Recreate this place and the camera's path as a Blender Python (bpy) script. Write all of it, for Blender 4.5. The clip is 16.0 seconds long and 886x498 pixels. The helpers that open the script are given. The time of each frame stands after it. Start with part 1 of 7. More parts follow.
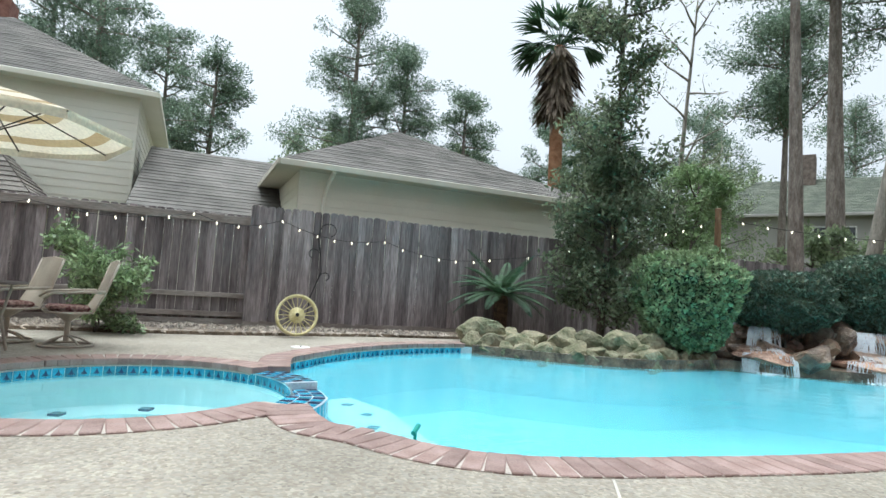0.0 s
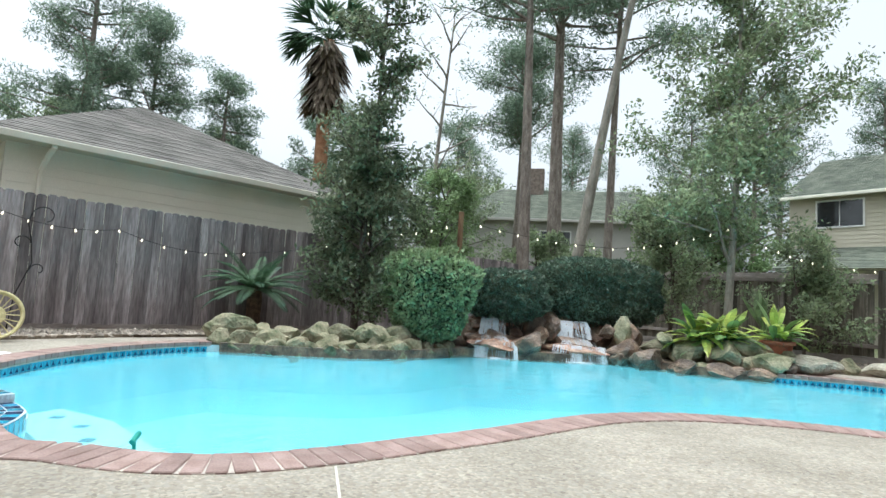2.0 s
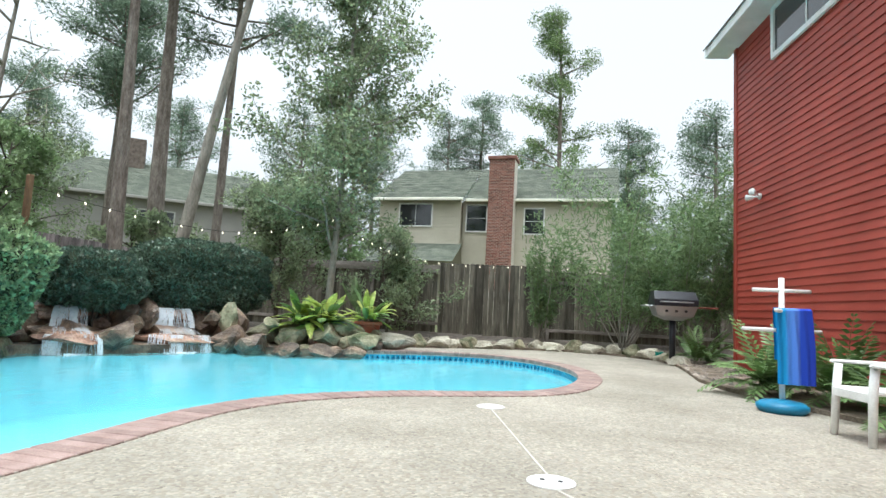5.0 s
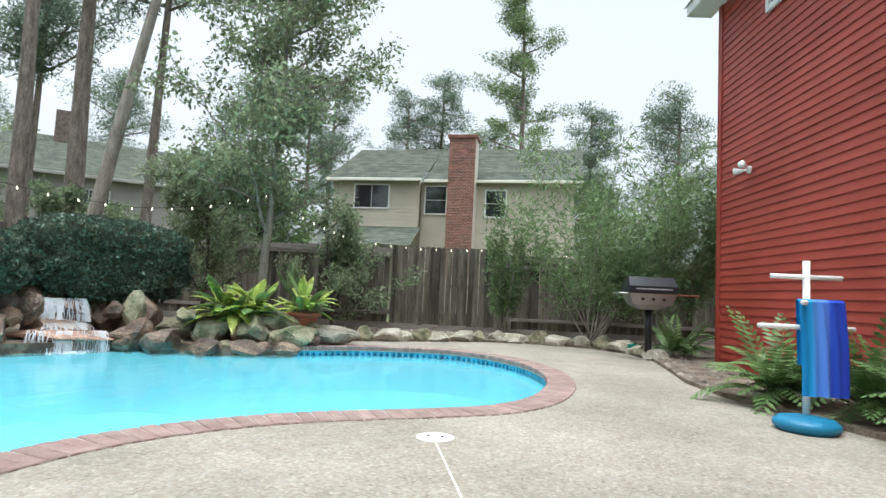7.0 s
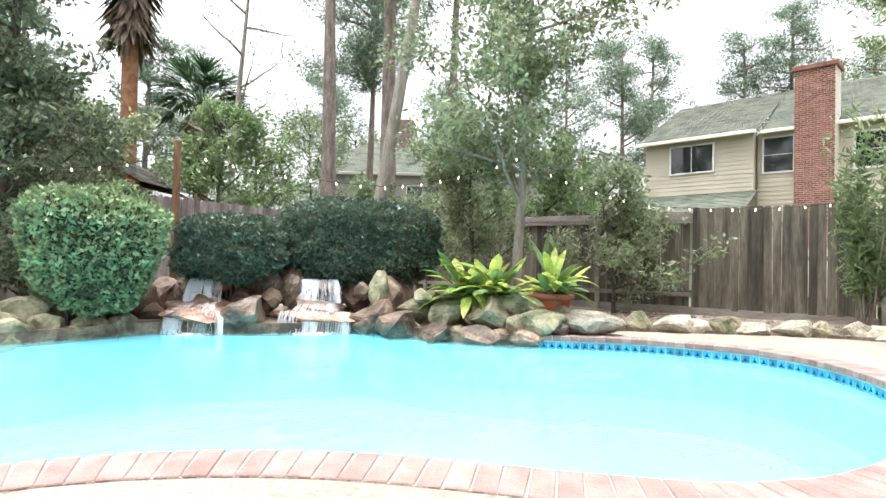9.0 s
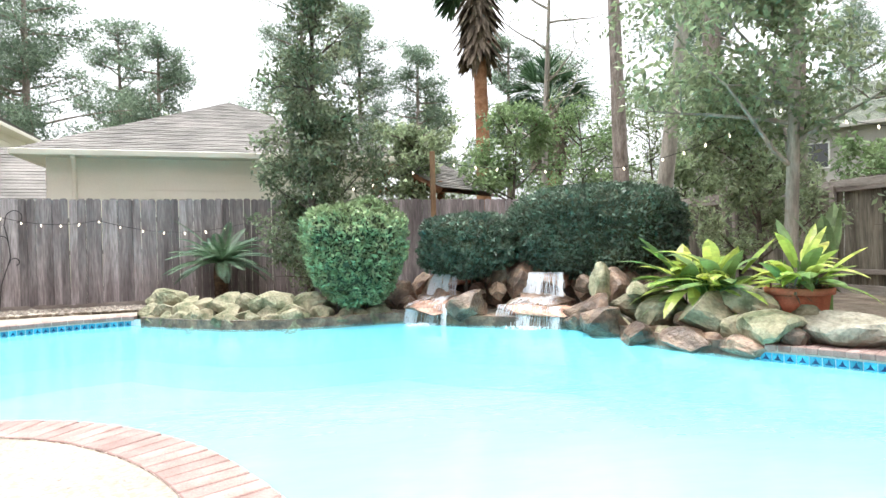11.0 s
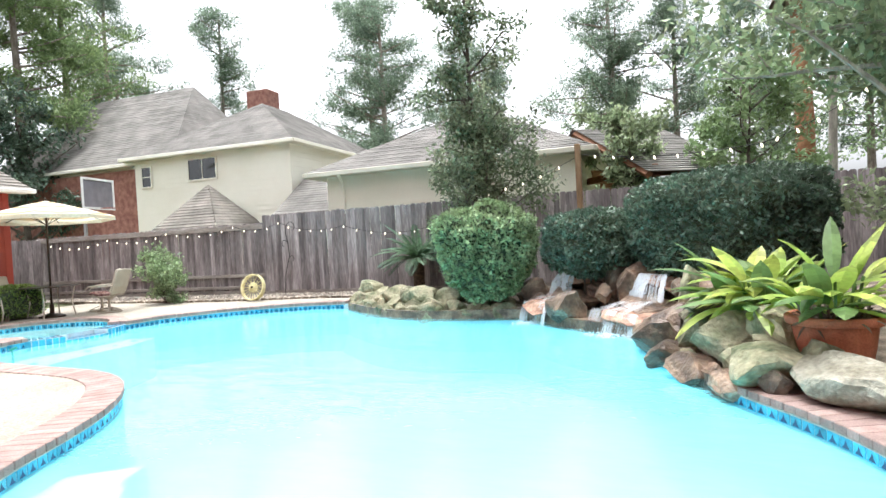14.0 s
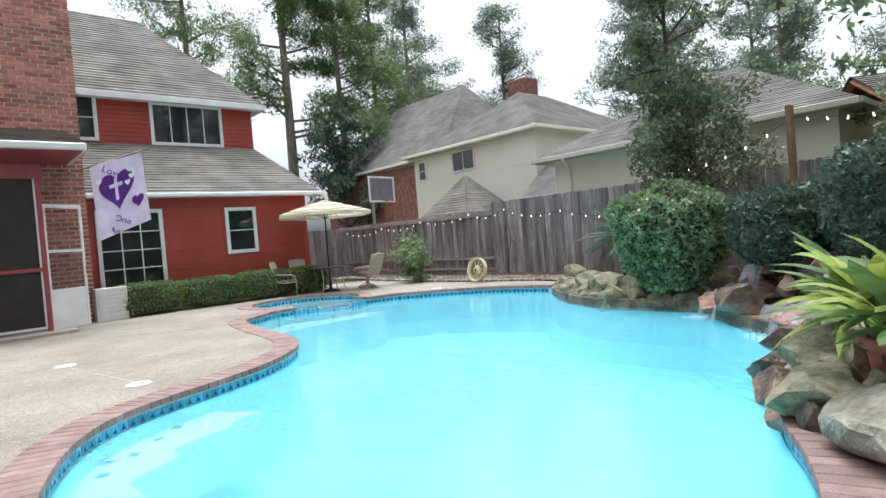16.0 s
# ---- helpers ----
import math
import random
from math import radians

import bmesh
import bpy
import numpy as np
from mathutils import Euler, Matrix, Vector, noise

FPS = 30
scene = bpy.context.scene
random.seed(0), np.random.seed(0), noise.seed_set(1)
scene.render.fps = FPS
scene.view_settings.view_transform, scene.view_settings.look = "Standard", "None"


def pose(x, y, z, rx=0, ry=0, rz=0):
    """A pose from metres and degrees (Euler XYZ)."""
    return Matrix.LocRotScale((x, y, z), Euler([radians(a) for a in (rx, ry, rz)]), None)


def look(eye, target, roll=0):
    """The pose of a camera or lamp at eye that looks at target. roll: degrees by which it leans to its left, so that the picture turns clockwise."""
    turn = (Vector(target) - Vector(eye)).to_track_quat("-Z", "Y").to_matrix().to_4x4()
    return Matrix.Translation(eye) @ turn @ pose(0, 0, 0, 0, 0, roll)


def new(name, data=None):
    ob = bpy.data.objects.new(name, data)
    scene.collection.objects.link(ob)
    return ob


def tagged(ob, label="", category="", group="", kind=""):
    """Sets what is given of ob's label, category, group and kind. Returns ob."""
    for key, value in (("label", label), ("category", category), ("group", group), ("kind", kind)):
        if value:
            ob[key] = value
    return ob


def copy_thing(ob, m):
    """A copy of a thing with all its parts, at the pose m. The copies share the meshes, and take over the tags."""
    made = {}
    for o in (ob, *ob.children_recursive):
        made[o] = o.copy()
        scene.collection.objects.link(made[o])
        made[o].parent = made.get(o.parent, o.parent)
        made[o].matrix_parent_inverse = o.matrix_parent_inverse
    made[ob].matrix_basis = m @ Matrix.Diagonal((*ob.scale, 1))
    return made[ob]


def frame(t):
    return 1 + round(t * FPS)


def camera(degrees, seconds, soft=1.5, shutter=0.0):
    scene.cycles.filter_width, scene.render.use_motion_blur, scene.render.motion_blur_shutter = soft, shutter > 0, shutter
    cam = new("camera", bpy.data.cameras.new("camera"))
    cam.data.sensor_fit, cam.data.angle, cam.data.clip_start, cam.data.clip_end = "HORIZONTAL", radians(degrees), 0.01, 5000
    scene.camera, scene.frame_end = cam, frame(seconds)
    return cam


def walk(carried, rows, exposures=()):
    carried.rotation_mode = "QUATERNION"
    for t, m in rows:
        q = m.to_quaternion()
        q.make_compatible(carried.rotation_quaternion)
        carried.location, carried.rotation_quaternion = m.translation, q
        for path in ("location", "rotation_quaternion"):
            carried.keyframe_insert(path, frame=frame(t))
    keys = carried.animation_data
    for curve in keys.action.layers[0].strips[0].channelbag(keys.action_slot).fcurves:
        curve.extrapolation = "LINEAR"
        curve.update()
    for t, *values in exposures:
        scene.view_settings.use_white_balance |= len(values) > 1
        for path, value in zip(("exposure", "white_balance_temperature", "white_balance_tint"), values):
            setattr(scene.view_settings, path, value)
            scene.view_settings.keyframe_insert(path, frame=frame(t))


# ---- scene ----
cam = camera(75.2, 16.0)
PATH = [
    (0, (1.549, 1.79, 0.923), (-0.391, 2.258, 1.063), 3.7),
    (0.5, (1.559, 1.847, 0.906), (-0.308, 2.545, 1.061), 3.8),
    (1, (1.634, 1.884, 0.923), (-0.141, 2.791, 1.086), 3.5),
    (1.5, (1.66, 1.902, 0.93), (-0.026, 2.965, 1.102), 3.6),
    (2, (1.749, 1.9, 0.965), (0.148, 3.087, 1.133), 3.6),
    (2.5, (1.769, 1.925, 0.963), (0.258, 3.224, 1.135), 3.4),
    (3, (1.758, 1.993, 0.955), (0.375, 3.427, 1.13), 3.3),
    (3.5, (1.751, 2.091, 0.903), (0.549, 3.678, 1.089), 3.0),
    (4, (1.694, 2.131, 0.89), (0.731, 3.873, 1.083), 2.9),
    (4.5, (1.628, 2.116, 0.907), (0.865, 3.954, 1.103), 3.1),
    (5, (1.567, 2.049, 0.925), (1.032, 3.966, 1.127), 3.0),
    (5.2, (1.54, 2.02, 0.927), (1.064, 3.952, 1.128), 3.0),
    (7.3, (1.384, 4.062, 1.034), (0.98, 6.015, 1.179), 2.8),
    (7.5, (1.431, 4.371, 1.053), (1.024, 6.325, 1.191), 2.7),
    (8, (1.562, 5.12, 1.013), (1.0, 7.036, 1.132), 2.5),
    (8.5, (1.634, 5.682, 0.956), (0.65, 7.421, 1.042), 2.0),
    (9, (1.612, 6.191, 0.932), (0.213, 7.62, 0.987), 1.5),
    (9.5, (1.795, 6.667, 0.919), (0.178, 7.844, 0.955), 0.8),
    (10, (2.34, 7.34, 1.01), (0.493, 8.107, 1.022), -1.1),
    (10.2, (2.43, 7.62, 1.04), (0.536, 8.262, 1.045), -1.3),
    (12.5, (2.635, 10.947, 1.166), (0.665, 10.6, 1.147), -1.7),
    (13, (2.551, 11.666, 1.22), (0.633, 11.1, 1.192), -2.1),
    (13.5, (2.383, 12.323, 1.267), (0.536, 11.558, 1.233), -2.6),
    (14, (2.235, 12.931, 1.318), (0.483, 11.967, 1.281), -3.2),
    (14.5, (1.963, 13.487, 1.305), (0.346, 12.309, 1.271), -3.5),
    (15, (1.775, 14.011, 1.347), (0.294, 12.668, 1.31), -3.7),
    (15.5, (1.373, 14.443, 1.336), (0.112, 12.891, 1.29), -4.2),
    (16, (0.871, 14.824, 1.349), (-0.165, 13.114, 1.305), -4.7),
]
EXPOSURE = [(0, 0.91, 5850, 4), (1, 1.12, 5900, 5), (2.5, 1.02, 5900, 4), (3.5, 1.18, 5950, 4), (4.5, 1.28, 5950, 4), (5, 1.16, 5950, 4), (7.5, 1.06, 5950, 6), (8, 1.16, 5980, 7), (8.5, 1.5, 6170, 10), (9, 1.89, 6350, 12), (10.2, 1.91, 6320, 11), (12.5, 1.95, 6280, 11), (13.5, 1.88, 6250, 11), (14.5, 1.72, 6150, 10), (15, 1.46, 6050, 9), (16, 1.02, 5950, 11)]
walk(cam, [(t, look(eye, target, roll)) for t, eye, target, roll in PATH], exposures=EXPOSURE)

# ---- world, sun, exposure ----
world = bpy.data.worlds.new("overcast_sky")
scene.world = world
world.use_nodes = True
wn, wl = world.node_tree.nodes, world.node_tree.links
sky = wn.new("ShaderNodeTexSky")
sky.sky_type, sky.sun_disc = "NISHITA", False
sky.sun_elevation, sky.sun_rotation = radians(82), radians(203)
sky.air_density, sky.dust_density, sky.ozone_density = 1.0, 6.0, 1.0
grey = wn.new("ShaderNodeHueSaturation")
grey.inputs["Saturation"].default_value = 0.10
wl.new(sky.outputs[0], grey.inputs["Color"])
wl.new(grey.outputs[0], wn["Background"].inputs["Color"])
wn["Background"].inputs["Strength"].default_value = 0.15
sun_lamp = new("sun", bpy.data.lights.new("sun", "SUN"))
sun_lamp.data.energy, sun_lamp.data.angle, sun_lamp.data.color = 0.8, radians(35), (1.0, 0.97, 0.93)
sun_lamp.matrix_world = look((0, 0, 30), (1.5, 3.5, 0))

# ---- plan: the lots lie on one grid, turned a little from the world's axes ----
TURN = 10.1
CA, SA = math.cos(radians(TURN)), math.sin(radians(TURN))
LOT = pose(0, 0, 0, 0, 0, TURN)


def W(u, v, z=0.0):
    return Vector((u * CA - v * SA, u * SA + v * CA, z))


def smooth_loop(pts, per=8):
    """A closed curve through the points."""
    out, n = [], len(pts)
    for i in range(n):
        p0, p1, p2, p3 = (np.array(pts[(i + k - 1) % n], float) for k in range(4))
        for j in range(per):
            t = j / per
            out.append(0.5 * (2 * p1 + (p2 - p0) * t + (2 * p0 - 5 * p1 + 4 * p2 - p3) * t**2 + (3 * p1 - p0 - 3 * p2 + p3) * t**3))
    return out


def even(path, step, closed=True):
    """Points at even steps along a path, with their directions."""
    pts = [np.array(p, float) for p in path]
    if closed:
        pts.append(pts[0])
    seg = [np.linalg.norm(b - a) for a, b in zip(pts, pts[1:])]
    total = sum(seg)
    n = max(2, round(total / step))
    res, k, acc = [], 0, 0.0
    for i in range(n):
        s = (i + 0.5) * total / n
        while acc + seg[k] < s and k < len(seg) - 1:
            acc += seg[k]
            k += 1
        d = (pts[k + 1] - pts[k]) / max(seg[k], 1e-9)
        res.append((pts[k] + d * (s - acc), d))
    return res


# ---- mesh tools ----
class Geo:
    def __init__(self):
        self.v, self.f = [], []

    def add(self, verts, faces, m=None):
        k = len(self.v)
        self.v += [tuple(m @ Vector(p)) if m is not None else tuple(p) for p in verts]
        self.f += [tuple(k + i for i in f) for f in faces]
        return self

    def box(self, lo, hi, m=None, bevel=0.0):
        (x0, y0, z0), (x1, y1, z1) = lo, hi
        if bevel <= 0:
            v = [(x, y, z) for z in (z0, z1) for y in (y0, y1) for x in (x0, x1)]
            return self.add(v, [(0, 2, 3, 1), (4, 5, 7, 6), (0, 1, 5, 4), (2, 6, 7, 3), (0, 4, 6, 2), (1, 3, 7, 5)], m)
        b = min(bevel, (x1 - x0) * 0.45, (y1 - y0) * 0.45, (z1 - z0) * 0.45)
        v = []
        for sz in (0, 1):
            for sy in (0, 1):
                for sx in (0, 1):
                    c = (x1 if sx else x0, y1 if sy else y0, z1 if sz else z0)
                    d = (-b if sx else b, -b if sy else b, -b if sz else b)
                    v += [(c[0], c[1] + d[1], c[2] + d[2]), (c[0] + d[0], c[1], c[2] + d[2]), (c[0] + d[0], c[1] + d[1], c[2])]

        def c(sx, sy, sz, k):
            return 3 * (sx + 2 * sy + 4 * sz) + k
        f = []
        for k, (a, e) in enumerate(((1, 2), (0, 2), (0, 1))):
            for s in (0, 1):
                q = []
                for p, r in ((0, 0), (1, 0), (1, 1), (0, 1)):
                    i = [0, 0, 0]
                    i[k], i[a], i[e] = s, p, r
                    q.append(c(*i, k))
                f.append(tuple(q if (s == 1) == (k != 1) else q[::-1]))
        for k, (a, e) in enumerate(((1, 2), (0, 2), (0, 1))):
            for p in (0, 1):
                for r in (0, 1):
                    i, j = [0, 0, 0], [0, 0, 0]
                    j[k] = 1
                    i[a] = j[a] = p
                    i[e] = j[e] = r
                    f.append((c(*i, a), c(*j, a), c(*j, e), c(*i, e)))
        f += [(c(x, y, z, 0), c(x, y, z, 1), c(x, y, z, 2)) for x in (0, 1) for y in (0, 1) for z in (0, 1)]
        return self.add(v, f, m)

    def tube(self, path, radii, n=8, cap=True):
        pts = [Vector(p) for p in path]
        if not hasattr(radii, "__len__"):
            radii = [radii] * len(pts)
        k0 = len(self.v)
        side = None
        for i, p in enumerate(pts):
            d = (pts[min(i + 1, len(pts) - 1)] - pts[max(i - 1, 0)]).normalized()
            if side is None:
                side = d.cross(Vector((0, 0, 1)) if abs(d.z) < 0.9 else Vector((1, 0, 0))).normalized()
            side = (side - d * side.dot(d)).normalized()
            up = d.cross(side)
            for a in range(n):
                w = 2 * math.pi * a / n
                self.v.append(tuple(p + (side * math.cos(w) + up * math.sin(w)) * radii[i]))
        for i in range(len(pts) - 1):
            for a in range(n):
                b = (a + 1) % n
                self.f.append((k0 + i * n + a, k0 + i * n + b, k0 + (i + 1) * n + b, k0 + (i + 1) * n + a))
        if cap:
            self.f.append(tuple(k0 + a for a in reversed(range(n))))
            self.f.append(tuple(k0 + (len(pts) - 1) * n + a for a in range(n)))
        return self

    def lathe(self, profile, n=24, m=None):
        """Rings of (radius, z) about the z axis."""
        v = [(r * math.cos(2 * math.pi * a / n), r * math.sin(2 * math.pi * a / n), z) for r, z in profile for a in range(n)]
        f = [(i * n + a, i * n + (a + 1) % n, (i + 1) * n + (a + 1) % n, (i + 1) * n + a) for i in range(len(profile) - 1) for a in range(n)]
        return self.add(v, f, m)

    def quad(self, *p):
        return self.add(p, [tuple(range(len(p)))])

    def slab(self, poly, z0, z1):
        """An upright prism on a polygon without holes."""
        n = len(poly)
        v = [(p[0], p[1], z) for z in (z0, z1) for p in poly]
        return self.add(v, [tuple(range(n, 2 * n)), tuple(reversed(range(n)))] + [(i, (i + 1) % n, n + (i + 1) % n, n + i) for i in range(n)])

    def mesh(self, name, material, smooth=False):
        me = bpy.data.meshes.new(name)
        me.from_pydata(self.v, [], self.f)
        me.update()
        if smooth:
            me.polygons.foreach_set("use_smooth", [True] * len(me.polygons))
        me.materials.append(material)
        return me


def quick(name, verts, quads, material):
    me = bpy.data.meshes.new(name)
    me.vertices.add(len(verts))
    me.vertices.foreach_set("co", np.asarray(verts, np.float32).ravel())
    me.loops.add(4 * len(quads))
    me.loops.foreach_set("vertex_index", np.asarray(quads, np.int32).ravel())
    me.polygons.add(len(quads))
    me.polygons.foreach_set("loop_start", np.arange(0, 4 * len(quads), 4, dtype=np.int32))
    me.update(calc_edges=True)
    me.validate()
    me.materials.append(material)
    return me


def part(name, geo, material, parent=None, label="", smooth=False):
    me = geo.mesh(name, material, smooth) if isinstance(geo, Geo) else geo
    ob = new(name, me)
    ob.parent = parent
    return tagged(ob, label)


def thing(name, label, category, m=None, group="", kind=""):
    ob = new(name)
    ob.empty_display_size = 0.1
    if m is not None:
        ob.matrix_world = m
    return tagged(ob, label, category, group, kind)


def single(name, geo, material, label, category, m=None, group="", kind="", smooth=False):
    ob = part(name, geo, material, None, "", smooth)
    if m is not None:
        ob.matrix_world = m
    return tagged(ob, label, category, group, kind)


# ---- materials ----
def material(name, c1, c2, scale=2.0, rough=0.7, metal=0.0, bump=0.15, fine=60.0, vary=0.0, island=0.0, stretch=(1, 1, 1), grain=0.25, local=False, c3=None, spec=0.4):
    m = bpy.data.materials.new(name)
    m.use_nodes = True
    n, l = m.node_tree.nodes, m.node_tree.links
    b = n["Principled BSDF"]
    b.inputs["Roughness"].default_value, b.inputs["Metallic"].default_value = rough, metal
    b.inputs["Specular IOR Level"].default_value = spec
    src = n.new("ShaderNodeTexCoord").outputs["Object"] if local else n.new("ShaderNodeNewGeometry").outputs["Position"]
    mp = n.new("ShaderNodeMapping")
    mp.inputs["Scale"].default_value = stretch
    l.new(src, mp.inputs["Vector"])
    big, small = n.new("ShaderNodeTexNoise"), n.new("ShaderNodeTexNoise")
    for t, s in ((big, scale), (small, fine)):
        t.inputs["Scale"].default_value, t.inputs["Detail"].default_value = s, 4.0
        l.new(mp.outputs[0], t.inputs["Vector"])
    ramp = n.new("ShaderNodeValToRGB")
    ramp.color_ramp.elements[0].position, ramp.color_ramp.elements[1].position = 0.35, 0.65
    ramp.color_ramp.elements[0].color, ramp.color_ramp.elements[1].color = (*c1, 1), (*c2, 1)
    if c3:
        e = ramp.color_ramp.elements.new(0.5)
        e.color = (*c3, 1)
    l.new(big.outputs[0], ramp.inputs[0])
    hue = n.new("ShaderNodeHueSaturation")
    l.new(ramp.outputs[0], hue.inputs["Color"])
    val = n.new("ShaderNodeMapRange")
    val.inputs["From Min"].default_value, val.inputs["From Max"].default_value = 0.25, 0.75
    val.inputs["To Min"].default_value, val.inputs["To Max"].default_value = 1 - grain, 1 + grain
    l.new(small.outputs[0], val.inputs["Value"])
    last = val.outputs[0]
    for amount, node, out in ((vary, "ShaderNodeObjectInfo", "Random"), (island, "ShaderNodeNewGeometry", "Random Per Island")):
        if amount:
            r = n.new("ShaderNodeMapRange")
            r.inputs["To Min"].default_value, r.inputs["To Max"].default_value = 1 - amount, 1 + amount
            l.new(n.new(node).outputs[out], r.inputs["Value"])
            mul = n.new("ShaderNodeMath")
            mul.operation = "MULTIPLY"
            l.new(last, mul.inputs[0])
            l.new(r.outputs[0], mul.inputs[1])
            last = mul.outputs[0]
    l.new(last, hue.inputs["Value"])
    l.new(hue.outputs[0], b.inputs["Base Color"])
    if bump:
        bp = n.new("ShaderNodeBump")
        bp.inputs["Strength"].default_value, bp.inputs["Distance"].default_value = bump, 0.02
        l.new(small.outputs[0], bp.inputs["Height"])
        l.new(bp.outputs[0], b.inputs["Normal"])
    return m


def leaf_material(name, c1, c2, rough=0.45, island=0.35, through_light=0.25):
    m = material(name, c1, c2, scale=1.3, rough=rough, bump=0, fine=30, island=island, grain=0.15)
    n, l = m.node_tree.nodes, m.node_tree.links
    b, out = n["Principled BSDF"], n["Material Output"]
    tr = n.new("ShaderNodeBsdfTranslucent")
    mix = n.new("ShaderNodeMixShader")
    mix.inputs[0].default_value = through_light
    l.new(b.inputs["Base Color"].links[0].from_socket, tr.inputs["Color"])
    l.new(b.outputs[0], mix.inputs[1])
    l.new(tr.outputs[0], mix.inputs[2])
    l.new(mix.outputs[0], out.inputs[0])
    return m


def aggregate_material():
    m = material("exposed_aggregate", (0.262, 0.247, 0.214), (0.362, 0.342, 0.302), scale=0.7, rough=0.85, bump=0, fine=6, grain=0.10)
    n, l = m.node_tree.nodes, m.node_tree.links
    b = n["Principled BSDF"]
    vor = n.new("ShaderNodeTexVoronoi")
    vor.inputs["Scale"].default_value = 52
    l.new(n.new("ShaderNodeNewGeometry").outputs["Position"], vor.inputs["Vector"])
    peb = n.new("ShaderNodeValToRGB")
    for pos, col in ((0.0, (0.45, 0.41, 0.36, 1)), (0.3, (1.0, 0.98, 0.94, 1)), (0.55, (0.75, 0.68, 0.60, 1)), (0.8, (1.25, 1.2, 1.1, 1)), (1.0, (0.55, 0.5, 0.46, 1))):
        if pos in (0.0, 1.0):
            peb.color_ramp.elements[0 if pos == 0 else -1].color = col
        else:
            peb.color_ramp.elements.new(pos).color = col
    l.new(vor.outputs["Color"], peb.inputs[0])
    mul = n.new("ShaderNodeMix")
    mul.data_type, mul.blend_type = "RGBA", "MULTIPLY"
    mul.inputs[0].default_value = 0.9
    l.new(b.inputs["Base Color"].links[0].from_socket, mul.inputs[6])
    l.new(peb.outputs[0], mul.inputs[7])
    l.new(mul.outputs[2], b.inputs["Base Color"])
    bp = n.new("ShaderNodeBump")
    bp.inputs["Strength"].default_value, bp.inputs["Distance"].default_value, bp.invert = 0.5, 0.006, True
    l.new(vor.outputs["Distance"], bp.inputs["Height"])
    l.new(bp.outputs[0], b.inputs["Normal"])
    return m


def water_material(name, tint, ripple, scale, gloss=0.03, cloudy=0.0):
    m = bpy.data.materials.new(name)
    m.use_nodes = True
    n, l = m.node_tree.nodes, m.node_tree.links
    n.remove(n["Principled BSDF"])
    clear, shine, fres, mix = n.new("ShaderNodeBsdfTransparent"), n.new("ShaderNodeBsdfGlossy"), n.new("ShaderNodeFresnel"), n.new("ShaderNodeMixShader")
    clear.inputs[0].default_value = (*tint, 1)
    shine.inputs["Roughness"].default_value = gloss
    fres.inputs["IOR"].default_value = 1.33
    noise_tex, bp = n.new("ShaderNodeTexNoise"), n.new("ShaderNodeBump")
    noise_tex.inputs["Scale"].default_value, noise_tex.inputs["Detail"].default_value = scale, 3
    mp = n.new("ShaderNodeMapping")
    mp.inputs["Scale"].default_value = (1.0, 0.45, 1.0)
    l.new(n.new("ShaderNodeNewGeometry").outputs["Position"], mp.inputs["Vector"])
    l.new(mp.outputs[0], noise_tex.inputs["Vector"])
    bp.inputs["Strength"].default_value, bp.inputs["Distance"].default_value = ripple, 0.05
    l.new(noise_tex.outputs[0], bp.inputs["Height"])
    for k in (shine, fres):
        l.new(bp.outputs[0], k.inputs["Normal"])
    milk, cloud = n.new("ShaderNodeMixShader"), n.new("ShaderNodeBsdfDiffuse")
    milk.inputs[0].default_value = cloudy
    cloud.inputs[0].default_value = (0.26, 0.72, 0.80, 1)
    l.new(clear.outputs[0], milk.inputs[1])
    l.new(cloud.outputs[0], milk.inputs[2])
    l.new(fres.outputs[0], mix.inputs[0])
    l.new(milk.outputs[0], mix.inputs[1])
    l.new(shine.outputs[0], mix.inputs[2])
    l.new(mix.outputs[0], n["Material Output"].inputs[0])
    return m


M_DECK = aggregate_material()
M_SOIL = material("mulch_and_soil", (0.11, 0.085, 0.06), (0.24, 0.195, 0.148), scale=3, rough=0.95, bump=0.8, fine=45, grain=0.5)
M_GRASS = material("lawn_ground", (0.05, 0.07, 0.025), (0.11, 0.11, 0.05), scale=1.5, rough=0.95, bump=0.5, fine=50, grain=0.4)
M_COPING = material("coping_brick", (0.235, 0.158, 0.137), (0.315, 0.225, 0.20), scale=6, rough=0.8, bump=0.3, fine=80, vary=0.18, grain=0.2)
M_MORTAR = material("mortar", (0.40, 0.355, 0.31), (0.48, 0.43, 0.375), scale=8, rough=0.9, bump=0.3, fine=90)
M_TILE = material("blue_glazed_tile", (0.03, 0.27, 0.44), (0.07, 0.42, 0.58), scale=9, rough=0.12, bump=0.05, fine=40, vary=0.3, spec=0.6)
M_TILE_DARK = material("navy_tile", (0.01, 0.035, 0.10), (0.02, 0.06, 0.16), scale=9, rough=0.15, bump=0.05, spec=0.6)
M_GROUT = material("pale_grout", (0.45, 0.52, 0.55), (0.55, 0.62, 0.64), scale=9, rough=0.8)
# Water's depth tint is put into the plaster: bluer basin, paler steps and spa.
M_PLASTER = material("depth_tinted_plaster", (0.28, 0.70, 0.79), (0.33, 0.75, 0.83), scale=0.6, rough=0.7, bump=0.05, fine=20, grain=0.05)
M_PLASTER_PALE = material("lightly_tinted_plaster", (0.62, 0.83, 0.85), (0.70, 0.88, 0.88), scale=1.0, rough=0.7, bump=0.05, fine=20, grain=0.05)
M_WATER = water_material("pool_water", (0.84, 0.975, 1.0), 0.28, 4.0, 0.09, 0.42)
M_SPA_WATER = water_material("spa_water", (0.84, 0.97, 0.98), 0.08, 4.0, 0.05, 0.12)
